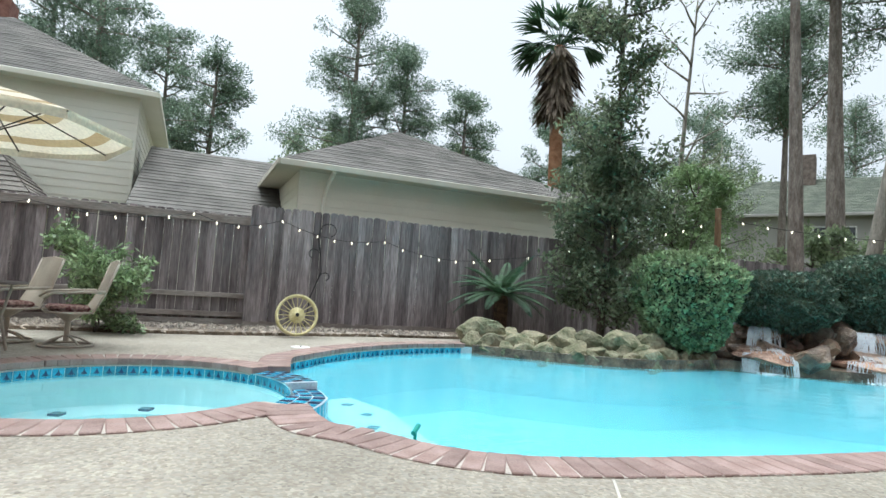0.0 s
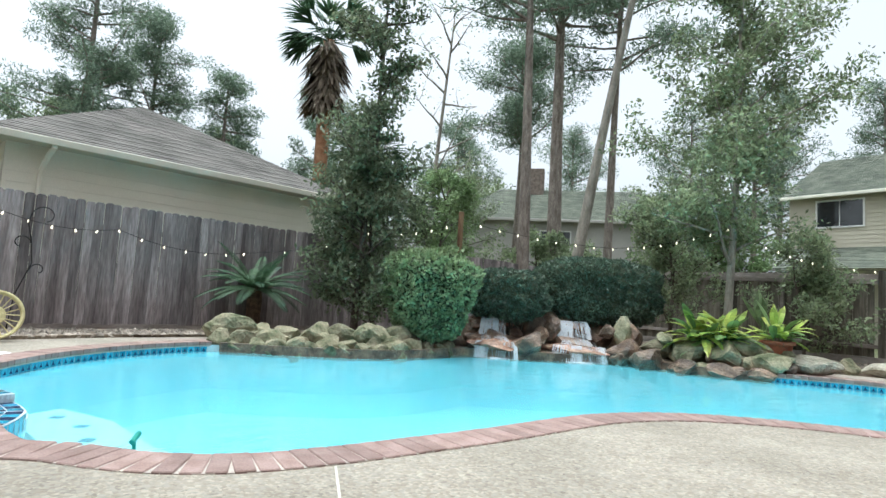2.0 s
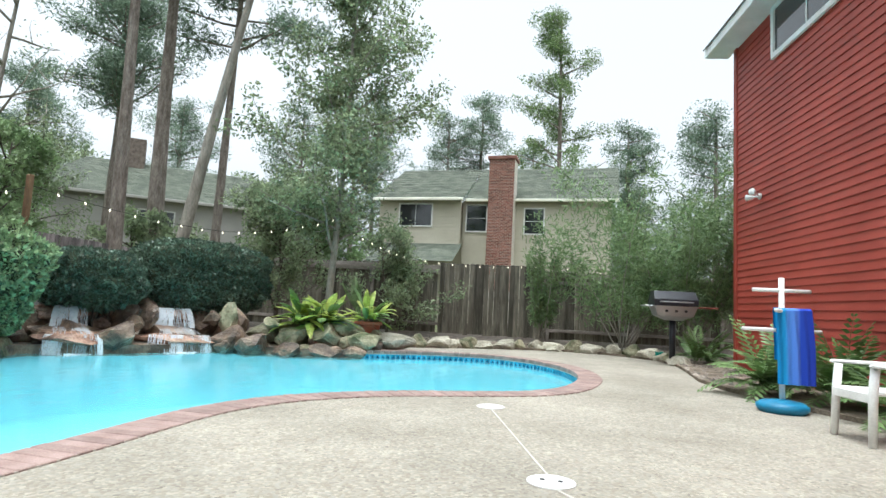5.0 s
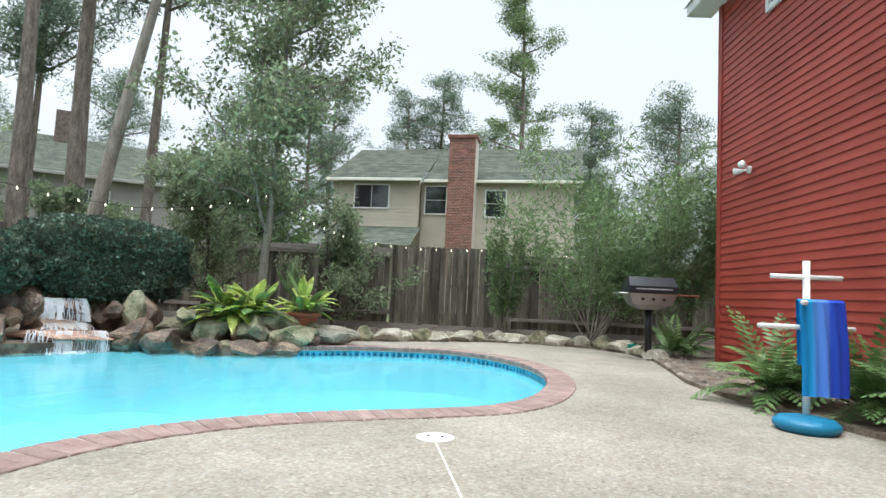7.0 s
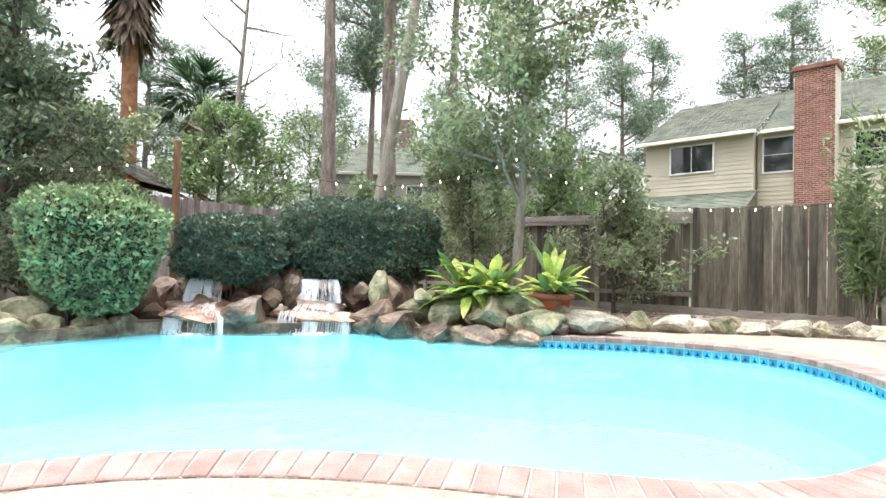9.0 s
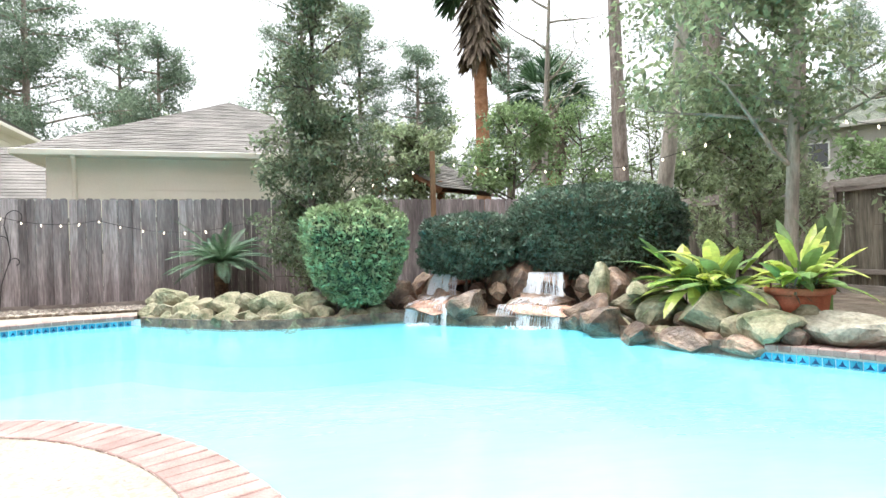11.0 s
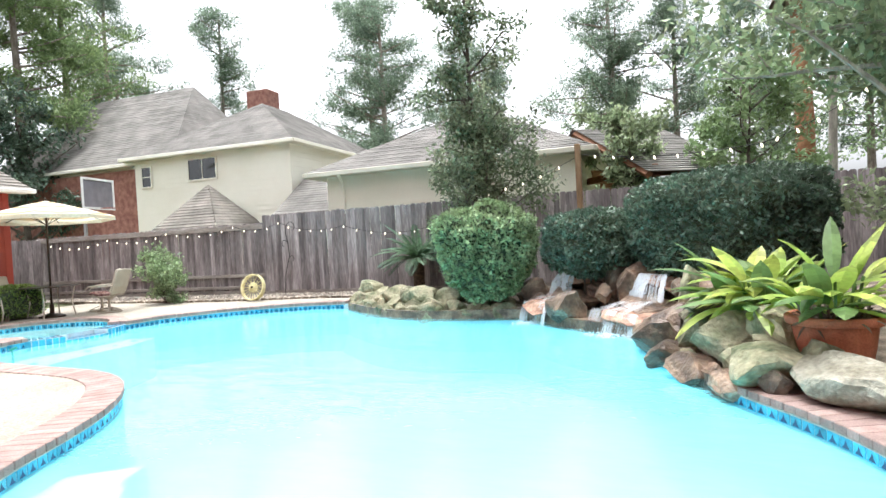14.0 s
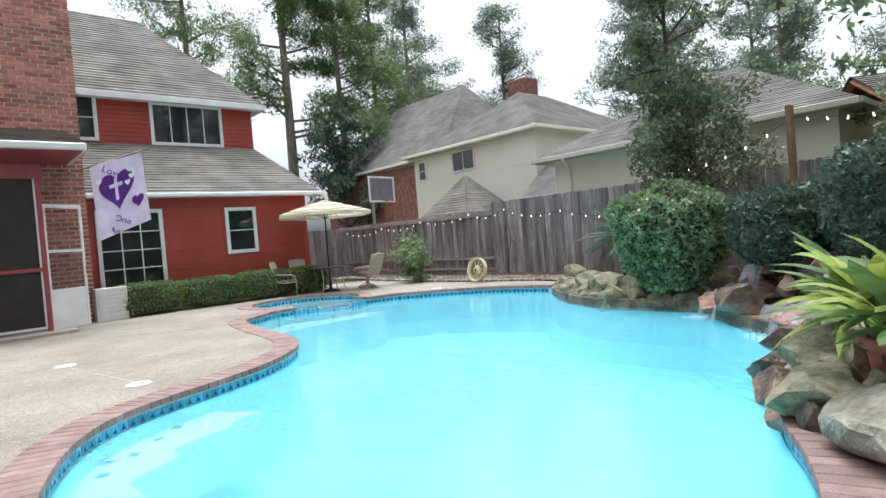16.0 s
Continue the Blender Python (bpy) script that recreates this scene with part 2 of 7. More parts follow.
M_FENCE = material("weathered_fence_wood", (0.15, 0.128, 0.127), (0.30, 0.265, 0.262), scale=2.2, rough=0.9, bump=0.5, fine=14, vary=0.35, stretch=(3, 3, 0.35), grain=0.4)
M_FENCE_B = material("mossy_fence_wood", (0.065, 0.058, 0.044), (0.18, 0.162, 0.128), scale=2.0, rough=0.9, bump=0.5, fine=14, vary=0.4, stretch=(3, 3, 0.3), grain=0.4)
M_RAIL = material("grey_rail_wood", (0.20, 0.17, 0.15), (0.33, 0.30, 0.27), scale=3, rough=0.9, bump=0.4, fine=25, stretch=(0.4, 0.4, 2))
M_RED = material("red_painted_siding", (0.305, 0.045, 0.029), (0.375, 0.060, 0.040), scale=1.2, rough=0.55, bump=0.12, fine=50, vary=0.05, grain=0.08)
M_WHITE = material("white_painted_trim", (0.70, 0.70, 0.68), (0.80, 0.80, 0.78), scale=3, rough=0.5, bump=0.05, grain=0.06)
M_CREAM = material("cream_painted_siding", (0.76, 0.74, 0.62), (0.81, 0.79, 0.68), scale=0.8, rough=0.65, bump=0.08, grain=0.06)
M_TAN = material("tan_painted_siding", (0.77, 0.75, 0.62), (0.82, 0.80, 0.68), scale=0.8, rough=0.7, bump=0.08, grain=0.08)
# Garage siding colour darkened; shade on gutter and soffit is put into it.
M_EAVE = material("shaded_tan_eave", (0.52, 0.49, 0.40), (0.60, 0.57, 0.47), scale=0.8, rough=0.7, bump=0.08, grain=0.08)
M_GREYSIDE = material("grey_lap_siding", (0.36, 0.345, 0.32), (0.43, 0.41, 0.38), scale=0.8, rough=0.7, bump=0.08, grain=0.08)
M_TAN_DEEP = material("deep_tan_painted_siding", (0.47, 0.43, 0.34), (0.54, 0.50, 0.40), scale=0.8, rough=0.7, bump=0.08, grain=0.08)
M_ROOF = material("grey_brown_shingles", (0.15, 0.137, 0.118), (0.245, 0.225, 0.195), scale=1.5, rough=0.95, bump=0.5, fine=40, island=0.12, grain=0.25)
M_ROOF_GREY = material("light_grey_shingles", (0.125, 0.119, 0.107), (0.21, 0.198, 0.18), scale=1.2, rough=0.95, bump=0.5, fine=40, island=0.10, grain=0.2)
M_ROOF_DARK = material("mossy_dark_shingles", (0.10, 0.115, 0.09), (0.17, 0.185, 0.145), scale=1.5, rough=0.95, bump=0.5, fine=40, island=0.12, grain=0.25)
M_BRICK = material("red_brown_brick", (0.20, 0.085, 0.065), (0.33, 0.165, 0.125), scale=5, rough=0.85, bump=0.3, fine=60, island=0.4, grain=0.2)
M_BRICK_RED = material("bright_red_brick", (0.33, 0.105, 0.07), (0.47, 0.19, 0.13), scale=5, rough=0.85, bump=0.3, fine=60, island=0.4, grain=0.2)
M_BRICK_OLD = material("weathered_grey_brick", (0.13, 0.10, 0.085), (0.22, 0.18, 0.15), scale=5, rough=0.9, bump=0.3, fine=60, grain=0.2)
M_BRICK_MORTAR = material("pale_mortar", (0.66, 0.60, 0.52), (0.74, 0.69, 0.61), scale=8, rough=0.9, bump=0.3)
M_GLASS = material("dark_window_glass", (0.015, 0.018, 0.02), (0.03, 0.034, 0.036), scale=1, rough=0.04, bump=0, grain=0.02, spec=0.8)
M_BARK = material("pine_bark", (0.155, 0.125, 0.105), (0.29, 0.25, 0.215), scale=4, rough=0.95, bump=1.0, fine=18, stretch=(2, 2, 0.5), grain=0.4)
M_BARK_PALE = material("pale_grey_bark", (0.20, 0.18, 0.15), (0.36, 0.33, 0.28), scale=3, rough=0.9, bump=0.5, fine=20, stretch=(2, 2, 0.5), grain=0.25)
M_BARK_DARK = material("dark_branch_bark", (0.06, 0.05, 0.04), (0.13, 0.11, 0.09), scale=4, rough=0.95, bump=0.6, fine=25, grain=0.3)
M_PINE = leaf_material("pine_needles", (0.14, 0.20, 0.145), (0.215, 0.28, 0.19), through_light=0.55)
M_PINE_BRIGHT = leaf_material("bright_pine_needles", (0.13, 0.20, 0.08), (0.21, 0.28, 0.12), through_light=0.55)
M_MAGNOLIA = leaf_material("dark_glossy_leaf", (0.13, 0.175, 0.10), (0.225, 0.26, 0.16), rough=0.35, island=0.5, through_light=0.5)
M_HOLLY = leaf_material("grey_green_leaf", (0.19, 0.25, 0.135), (0.29, 0.345, 0.20), rough=0.4, island=0.45, through_light=0.5)
M_HEDGE_DARK = leaf_material("dark_hedge_leaf", (0.060, 0.105, 0.075), (0.115, 0.165, 0.11), rough=0.4, island=0.5)
M_BUSH = leaf_material("round_bush_leaf", (0.18, 0.265, 0.13), (0.29, 0.38, 0.20), rough=0.45, island=0.45)
M_BOX = leaf_material("boxwood_leaf", (0.15, 0.245, 0.06), (0.23, 0.33, 0.09), island=0.4)
M_BAMBOO = leaf_material("oleander_leaf", (0.15, 0.235, 0.10), (0.235, 0.32, 0.15), island=0.35, through_light=0.4)
M_GINGER = leaf_material("variegated_ginger_leaf", (0.20, 0.34, 0.06), (0.52, 0.56, 0.14), rough=0.35, island=0.4, through_light=0.35)
M_FERN = leaf_material("fern_frond", (0.10, 0.18, 0.055), (0.17, 0.26, 0.09), island=0.3)
M_PALM = leaf_material("palm_frond", (0.04, 0.085, 0.05), (0.085, 0.15, 0.075), rough=0.6, island=0.3)
M_PALM_DEAD = leaf_material("dead_palm_skirt", (0.13, 0.10, 0.075), (0.24, 0.19, 0.14), rough=0.9, island=0.3, through_light=0.1)
M_PALM_TRUNK = material("orange_palm_trunk", (0.22, 0.10, 0.05), (0.34, 0.18, 0.10), scale=3, rough=0.9, bump=0.8, fine=15)
# Dark colour for the cores of clipped shrubs; their inner shade is painted.
M_LEAFCORE = material("inner_leaf_shade", (0.04, 0.055, 0.035), (0.07, 0.085, 0.05), scale=6, rough=1.0, bump=0.6, fine=30)
M_ROCK = material("mossy_limestone", (0.085, 0.095, 0.05), (0.27, 0.245, 0.165), scale=4.2, rough=0.9, bump=1.3, fine=22, vary=0.25, grain=0.3, c3=(0.20, 0.19, 0.12))
M_ROCK_WET = material("wet_brown_stone", (0.075, 0.052, 0.038), (0.26, 0.18, 0.125), scale=4.2, rough=0.4, bump=1.2, fine=22, vary=0.3, grain=0.35)
M_SLAB = material("wet_red_ledge_stone", (0.16, 0.085, 0.06), (0.40, 0.25, 0.18), scale=5, rough=0.25, bump=1.0, fine=25, vary=0.2, grain=0.3)
M_ROCK_PALE = material("pale_limestone", (0.26, 0.24, 0.18), (0.46, 0.43, 0.35), scale=4.0, rough=0.9, bump=1.2, fine=25, vary=0.2, grain=0.3)
M_COBBLE = material("edging_cobble", (0.14, 0.12, 0.10), (0.33, 0.29, 0.24), scale=3, rough=0.9, bump=0.6, fine=30, vary=0.35, island=0.4, grain=0.3)

# ---- ground, pool and deck ----
# The outer edge of the brick coping, from the spa round by the near side, the far end and the rocks.
COPING_OUT = [(-2.5, 1.64), (-1.86, 2.12), (-1.48, 2.5), (-1.27, 2.95), (-1.2, 3.5), (-1.2, 4.2), (-1.22, 4.9), (-1.27, 5.5), (-1.29, 6.1), (-1.16, 6.7), (-0.87, 7.2),
              (-0.48, 7.62), (0.0, 7.97), (0.52, 8.3), (1.03, 8.72), (1.38, 9.32), (1.56, 10.1), (1.6, 10.95), (1.44, 11.95), (1.0, 12.95), (0.3, 13.72), (-0.5, 14.08),
              (-1.3, 14.0), (-1.98, 13.77), (-2.54, 13.42), (-3.05, 13.0), (-3.52, 12.72), (-4.05, 12.44), (-4.6, 12.32), (-5.3, 12.25), (-5.9, 11.9), (-6.2, 11.2), (-6.55, 10.55),
              (-7.0, 9.95), (-7.5, 9.3), (-7.35, 8.4), (-7.15, 7.5), (-7.25, 6.75), (-7.6, 6.0), (-8.05, 5.3), (-8.45, 4.6), (-8.0, 3.45), (-7.15, 2.4), (-6.1, 1.68), (-5.2, 1.4)]
SPA_C, SPA_R = (-3.68, 0.40), 1.68
CW = 0.33
WATER_Z = -0.15


def ring_offset(loop, d):
    """The closed loop moved inwards by d (the loop runs counter-clockwise)."""
    out, n = [], len(loop)
    for i in range(n):
        t = np.array(loop[(i + 1) % n]) - np.array(loop[i - 1])
        t = t / np.linalg.norm(t)
        out.append(np.array(loop[i]) + d * np.array((-t[1], t[0])))
    return out


pool_out = smooth_loop(COPING_OUT, 5)
pool_in = ring_offset(pool_out, CW)
spa_out = [(SPA_C[0] + SPA_R * math.cos(a), SPA_C[1] + SPA_R * math.sin(a)) for a in np.linspace(0, 2 * math.pi, 72, endpoint=False)]
spa_in = ring_offset(spa_out, CW)


def inside(p, poly):
    hit = False
    for (x0, y0), (x1, y1) in zip(poly, list(poly[1:]) + [poly[0]]):
        if (y0 > p[1]) != (y1 > p[1]) and p[0] < (x1 - x0) * (p[1] - y0) / (y1 - y0) + x0:
            hit = not hit
    return hit


# One basin: the pool and the spa together, as a single hole in the ground.
basin = [p for p in pool_out if not inside(p, spa_out)]
first = min(range(len(basin)), key=lambda i: math.hypot(basin[i][0] + 2.4, basin[i][1] - 1.75))
basin = basin[first:] + basin[:first]
arc = [p for p in spa_out if not inside(p, pool_out)]
start = min(range(len(arc)), key=lambda i: math.hypot(arc[i][0] - basin[-1][0], arc[i][1] - basin[-1][1]))
arc = arc[start:] + arc[:start]
basin = [tuple(p) for p in basin + arc]


def sheet(name, outer, holes, z, mat, thick=0.0):
    bm = bmesh.new()
    edges = []
    for loop in [outer] + holes:
        vs = [bm.verts.new((p[0], p[1], z)) for p in loop]
        edges += [bm.edges.new((a, b)) for a, b in zip(vs, vs[1:] + vs[:1])]
    bmesh.ops.triangle_fill(bm, use_beauty=True, use_dissolve=False, edges=edges)
    bmesh.ops.recalc_face_normals(bm, faces=bm.faces)
    if sum(f.normal.z for f in bm.faces) < 0:
        bmesh.ops.reverse_faces(bm, faces=bm.faces)
    if thick:
        made = bmesh.ops.extrude_face_region(bm, geom=list(bm.faces))
        bmesh.ops.translate(bm, verts=[g for g in made["geom"] if isinstance(g, bmesh.types.BMVert)], vec=(0, 0, -thick))
        bmesh.ops.recalc_face_normals(bm, faces=bm.faces)
    me = bpy.data.meshes.new(name)
    bm.to_mesh(me)
    bm.free()
    me.materials.append(mat)
    return new(name, me)


BED_A = [(-7.35, -4.2), (-7.55, -2.2), (-7.72, -0.6), (-7.95, 0.7), (-8.35, 1.9), (-8.80, 3.2), (-9.05, 4.6)]
BED_B = [(-3.0, 13.75), (-2.5, 14.4), (-1.7, 15.1), (-0.9, 15.85), (0.0, 16.35), (0.75, 16.6), (1.5, 16.55), (2.15, 16.3), (2.75, 15.6), (3.03, 14.5), (3.05, 13.0), (3.02, 11.7), (3.2, 10.8), (3.45, 10.1), (3.8, 9.3), (4.3, 8.3)]
DECK = BED_A + [(-9.0, 6.0), (-8.4, 7.2), (-7.95, 9.3), (-7.1, 11.2), (-6.3, 12.5), (-4.8, 12.9), (-3.6, 13.3)] + BED_B + [(6.4, 7.5), (7.6, 0.5), (7.0, -3.0), (-4.0, -4.6)]
ground = sheet("ground", [(-400, -400), (400, -400), (400, 400), (-400, 400)], [basin[::2]], -0.06, M_GRASS)
tagged(ground, "dark soil and thin grass of the yards", "ground", kind="structure")
deck = sheet("pool_deck", DECK[::-1], [basin], 0.0, M_DECK, thick=0.05)
tagged(deck, "exposed aggregate concrete pool deck with stains", "deck", kind="structure")

basin_shell = thing("pool_shell", "plastered swimming pool basin tinted cyan for water depth, with blue tile band", "pool", kind="structure")
g = Geo()
n_in = len(pool_in)
rings = [(ring_offset(pool_out, CW - 0.012), -0.172), (ring_offset(pool_out, CW), -0.75), (ring_offset(pool_out, CW + 0.2), -1.1)]
for k, (loop, z) in enumerate(rings):
    g.v += [(p[0], p[1], z) for p in loop]
for k in range(2):
    for i in range(n_in):
        j = (i + 1) % n_in
        g.f.append((k * n_in + i, k * n_in + j, (k + 1) * n_in + j, (k + 1) * n_in + i))
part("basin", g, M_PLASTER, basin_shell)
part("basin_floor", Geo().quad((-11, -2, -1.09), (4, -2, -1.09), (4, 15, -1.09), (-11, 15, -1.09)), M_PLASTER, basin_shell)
g = Geo()
rim = ring_offset(pool_out, CW)
for loop, z in ((ring_offset(pool_out, CW - 0.026), -0.045), (ring_offset(pool_out, CW - 0.026), -0.26)):
    g.v += [(p[0], p[1], z) for p in loop]
g.f += [(i, (i + 1) % n_in, n_in + (i + 1) % n_in, n_in + i) for i in range(n_in)]
part("grout_band", g, M_GROUT, basin_shell)
water = sheet("pool_water", [tuple(p) for p in ring_offset(pool_out, CW - 0.027)], [], WATER_Z, M_WATER)
tagged(water, "clear cyan pool water with faint ripples", "water", kind="structure")
water.visible_shadow = False

spa_shell = thing("spa_shell", "round raised spa basin with pale plaster", "spa", kind="structure")
g = Geo()
prof = [(SPA_R - CW + 0.026, -0.05), (SPA_R - CW + 0.026, -0.172), (SPA_R - CW + 0.010, -0.174), (SPA_R - CW - 0.01, -0.45), (SPA_R - CW - 0.42, -0.46), (SPA_R - CW - 0.44, -1.0), (0.02, -1.0)]
g.lathe(prof, 72, pose(SPA_C[0], SPA_C[1], 0))
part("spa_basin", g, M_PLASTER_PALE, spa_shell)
g = Geo()
g.lathe([(SPA_R - CW + 0.024, -0.13), (0.01, -0.13)], 72, pose(SPA_C[0], SPA_C[1], 0))
spa_water = single("spa_water", g, M_SPA_WATER, "still pale turquoise spa water", "water", kind="structure")
spa_water.visible_shadow = False

# ---- fences: dog-eared boards on posts and rails ----
def board_mesh(name, w, h, mat):
    e = 0.03
    g = Geo()
    out = [(-w / 2, 0), (w / 2, 0), (w / 2, h - e), (w / 2 - e, h), (-w / 2 + e, h), (-w / 2, h - e)]
    v = [(x, y, z) for y in (-0.009, 0.009) for x, z in out]
    g.add(v, [(5, 4, 3, 2, 1, 0), (6, 7, 8, 9, 10, 11)] + [(i, (i + 1) % 6, 6 + (i + 1) % 6, 6 + i) for i in range(6)])
    return g.mesh(name, mat)


def fence(name, label, p, q, h, mat, base, gap=0.004, behind=False, rails_front=False, rows=(0.25, 1.0, 1.65), cap=False, w=0.14, seed=1, posts=True):
    """A run of fence from p to q (u, v). The yard lies to its right, seen from p to q."""
    rnd = random.Random(seed)
    a, b = W(*p), W(*q)
    d = b - a
    length = d.length
    m = Matrix.Translation(a) @ Euler((0, 0, math.atan2(d.y, d.x))).to_matrix().to_4x4()
    f = thing(name, label, "fence", m, kind="structure")
    me = board_mesh("board", w, h, mat)
    n = int(length / (w + gap))
    for i in range(n):
        ob = new("board", me)
        ob.parent = f
        ob.matrix_local = pose((i + 0.5) * (w + gap), rnd.uniform(-0.006, 0.006) + (0.05 if rails_front else 0), base + rnd.uniform(-0.012, 0.012), rnd.uniform(-0.6, 0.6), rnd.uniform(-0.35, 0.35), rnd.uniform(-1.5, 1.5))
    ry = -0.02 if rails_front else 0.035
    for z in rows:
        part("rail", Geo().box((0, ry, base + z), (length, ry + 0.04, base + z + 0.09), bevel=0.006), M_RAIL, f)
    for k in range(int(length / 2.4) + 1 if posts else 0):
        x = min(k * 2.4 + 0.05, length - 0.1)
        part("post", Geo().box((x, ry - (0.05 if rails_front else -0.04), -0.06), (x + 0.09, ry + (0.04 if rails_front else 0.13), base + h - 0.12), bevel=0.008), M_RAIL, f)
    if cap:
        part("cap_rail", Geo().box((0, -0.03, base + h - 0.17), (length, 0.0, base + h - 0.03), bevel=0.006), M_RAIL, f)
    part("kick_board", Geo().box((0, -0.01, -0.05), (length, 0.015, base + 0.02), bevel=0.004), M_RAIL, f)
    return f


FA = -9.15
fence("fence_west_low", "weathered grey board fence with exposed rails", (FA - 0.15, -6.6), (FA - 0.15, 2.68), 1.92, M_FENCE, 0.12, rails_front=True, rows=(0.06, 0.40), cap=True, seed=2, posts=False)
fence("fence_west", "tall weathered grey-brown board fence", (FA, 2.45), (FA, 18.3), 2.12, M_FENCE, 0.12, seed=3)
fence("fence_north_rail", "mossy board fence showing its rails", (FA + 0.1, 18.55), (0.25, 18.55), 2.0, M_FENCE_B, 0.18, rails_front=True, rows=(0.22, 1.75), cap=True, seed=4)
fence("fence_north_face", "mossy board fence with dog-eared tops", (0.25, 18.42), (3.3, 18.42), 2.05, M_FENCE_B, 0.18, seed=5)
fence("fence_north_back", "mossy dark board fence showing its rails", (3.3, 18.55), (13.0, 18.55), 1.95, M_FENCE_B, 0.16, rails_front=True, rows=(0.22, 1.6), cap=True, seed=6)
fence("fence_gate", "grey board side fence with rails", (FA + 0.0, -6.2), (-6.3, -6.2), 1.9, M_FENCE, 0.1, rails_front=True, rows=(0.25, 1.5), cap=True, seed=7)


# ---- buildings ----
def stepped_roof(a, b, c, d, mat, course=0.16, thick=0.025):
    """Shingle courses on the slope a-b (eave) to d-c (ridge)."""
    g = Geo()
    a, b, c, d = (Vector(p) for p in (a, b, c, d))
    n = max(3, int((d - a).length / course))
    nor = (b - a).cross(d - a).normalized()
    if nor.z < 0:
        nor = -nor
    for i in range(n):
        t0, t1 = i / n, (i + 1.15) / n
        p, q = a.lerp(d, t0), b.lerp(c, t0)
        r, s = b.lerp(c, min(t1, 1)), a.lerp(d, min(t1, 1))
        k = max(1, int((q - p).length / 0.9))
        for j in range(k):
            p0, p1, r0, r1 = p.lerp(q, j / k), p.lerp(q, (j + 1) / k), s.lerp(r, j / k), s.lerp(r, (j + 1) / k)
            up = nor * (thick + 0.004 * ((i * 7 + j * 3) % 3))
            g.add([p0 + up, p1 + up, r1 + nor * 0.004, r0 + nor * 0.004, p0, p1], [(0, 1, 2, 3), (4, 5, 1, 0)])
    return g


def lap_wall(parent, u0, u1, v, z0, z1, mat, lap=0.13, thick=0.2, axis="u", face=1, name="siding_board"):
    """A wall with lapped boards on the side that face (+1 or -1) names."""
    g = Geo()
    back = (v - thick * face, v)
    lo, hi = min(back), max(back)
    (g.box((u0, lo, z0), (u1, hi, z1)) if axis == "u" else g.box((lo, u0, z0), (hi, u1, z1)))
    part("wall_core", g, mat, parent)
    prof = [(0.0, 0.0), (0.024, 0.0), (0.005, lap + 0.012), (0.0, lap + 0.012)]
    b = Geo()
    vs = [((u, face * y, z) if axis == "u" else (face * y, u, z)) for u in (u0, u1) for y, z in prof]
    b.add(vs, [(0, 1, 2, 3), (7, 6, 5, 4), (1, 5, 6, 2), (0, 4, 5, 1), (2, 6, 7, 3)])
    me = b.mesh(name, mat)
    for k in range(int((z1 - z0) / lap)):
        ob = new(name, me)
        ob.parent = parent
        ob.location = (0, v + face * 0.002, z0 + k * lap) if axis == "u" else (v + face * 0.002, 0, z0 + k * lap)


def window(parent, u0, u1, v, z0, z1, axis="u", face=1, trim=0.10, mat=None, bars=(1, 1), proud=0.05, glass=None):
    """A window with a trim frame, sashes and dark glass on a wall's face."""
    mat = mat or M_WHITE

    def bx(a0, a1, y0, y1, b0, b1, bev=0.006):
        ys = sorted((v + face * y0, v + face * y1))
        return Geo().box((a0, ys[0], b0), (a1, ys[1], b1), bevel=bev) if axis == "u" else Geo().box((ys[0], a0, b0), (ys[1], a1, b1), bevel=bev)
    win = part("window", bx(u0, u1, -0.02, 0.012, z0, z1, 0), glass or M_GLASS, parent, "dark reflecting window pane")
    for a0, a1, b0, b1 in ((u0 - trim, u0, z0 - trim, z1 + trim), (u1, u1 + trim, z0 - trim, z1 + trim), (u0, u1, z1, z1 + trim), (u0, u1, z0 - trim, z0)):
        part("frame", bx(a0, a1, 0.0, proud, b0, b1), mat, win)
    for i in range(1, bars[0]):
        x = u0 + (u1 - u0) * i / bars[0]
        part("muntin", bx(x - 0.015, x + 0.015, 0.0, 0.03, z0, z1), mat, win)
    for i in range(1, bars[1]):
        z = z0 + (z1 - z0) * i / bars[1]
        part("muntin", bx(u0, u1, 0.0, 0.028, z - 0.015, z + 0.015), mat, win)
    return win


def brick_face(parent, u0, u1, v, z0, z1, axis="u", face=1, bw=0.215, bh=0.075, gap=0.018, name="brickwork", mat=None):
    g = Geo()
    row = 0
    z = z0
    while z + bh < z1:
        x = u0 - (bw / 2 if row % 2 else 0)
        while x < u1:
            a, b = max(x, u0), min(x + bw - gap, u1)
            if b - a > 0.03:
                ys = sorted((v, v + face * 0.014))
                (g.box((a, ys[0], z), (b, ys[1], z + bh - gap)) if axis == "u" else g.box((ys[0], a, z), (ys[1], b, z + bh - gap)))
            x += bw
        z += bh
        row += 1
    return tagged(part(name, g, mat or M_BRICK, parent), kind="stuff")


# The red house: the tall wing beside the grill, and the wing with the lean-to roof behind the table.
red_wing = thing("red_house_wing", "two-storey wing with red lap siding and white eave", "house", LOT @ pose(0.18, 0, 0))
lap_wall(red_wing, -1.5, 13.77, 6.5, 0.0, 6.62, M_RED, axis="v", face=-1)
lap_wall(red_wing, 6.5, 12.0, 13.77, 0.0, 6.62, M_RED, axis="u", face=1)
part("corner_board", Geo().box((6.46, 13.66, 0), (6.50, 13.80, 6.62), bevel=0.006), M_RED, red_wing)
part("corner_board", Geo().box((6.46, 13.77, 0), (6.62, 13.81, 6.62), bevel=0.006), M_RED, red_wing)
window(red_wing, 9.9, 12.0, 6.47, 5.72, 6.52, axis="v", face=-1, bars=(2, 1))
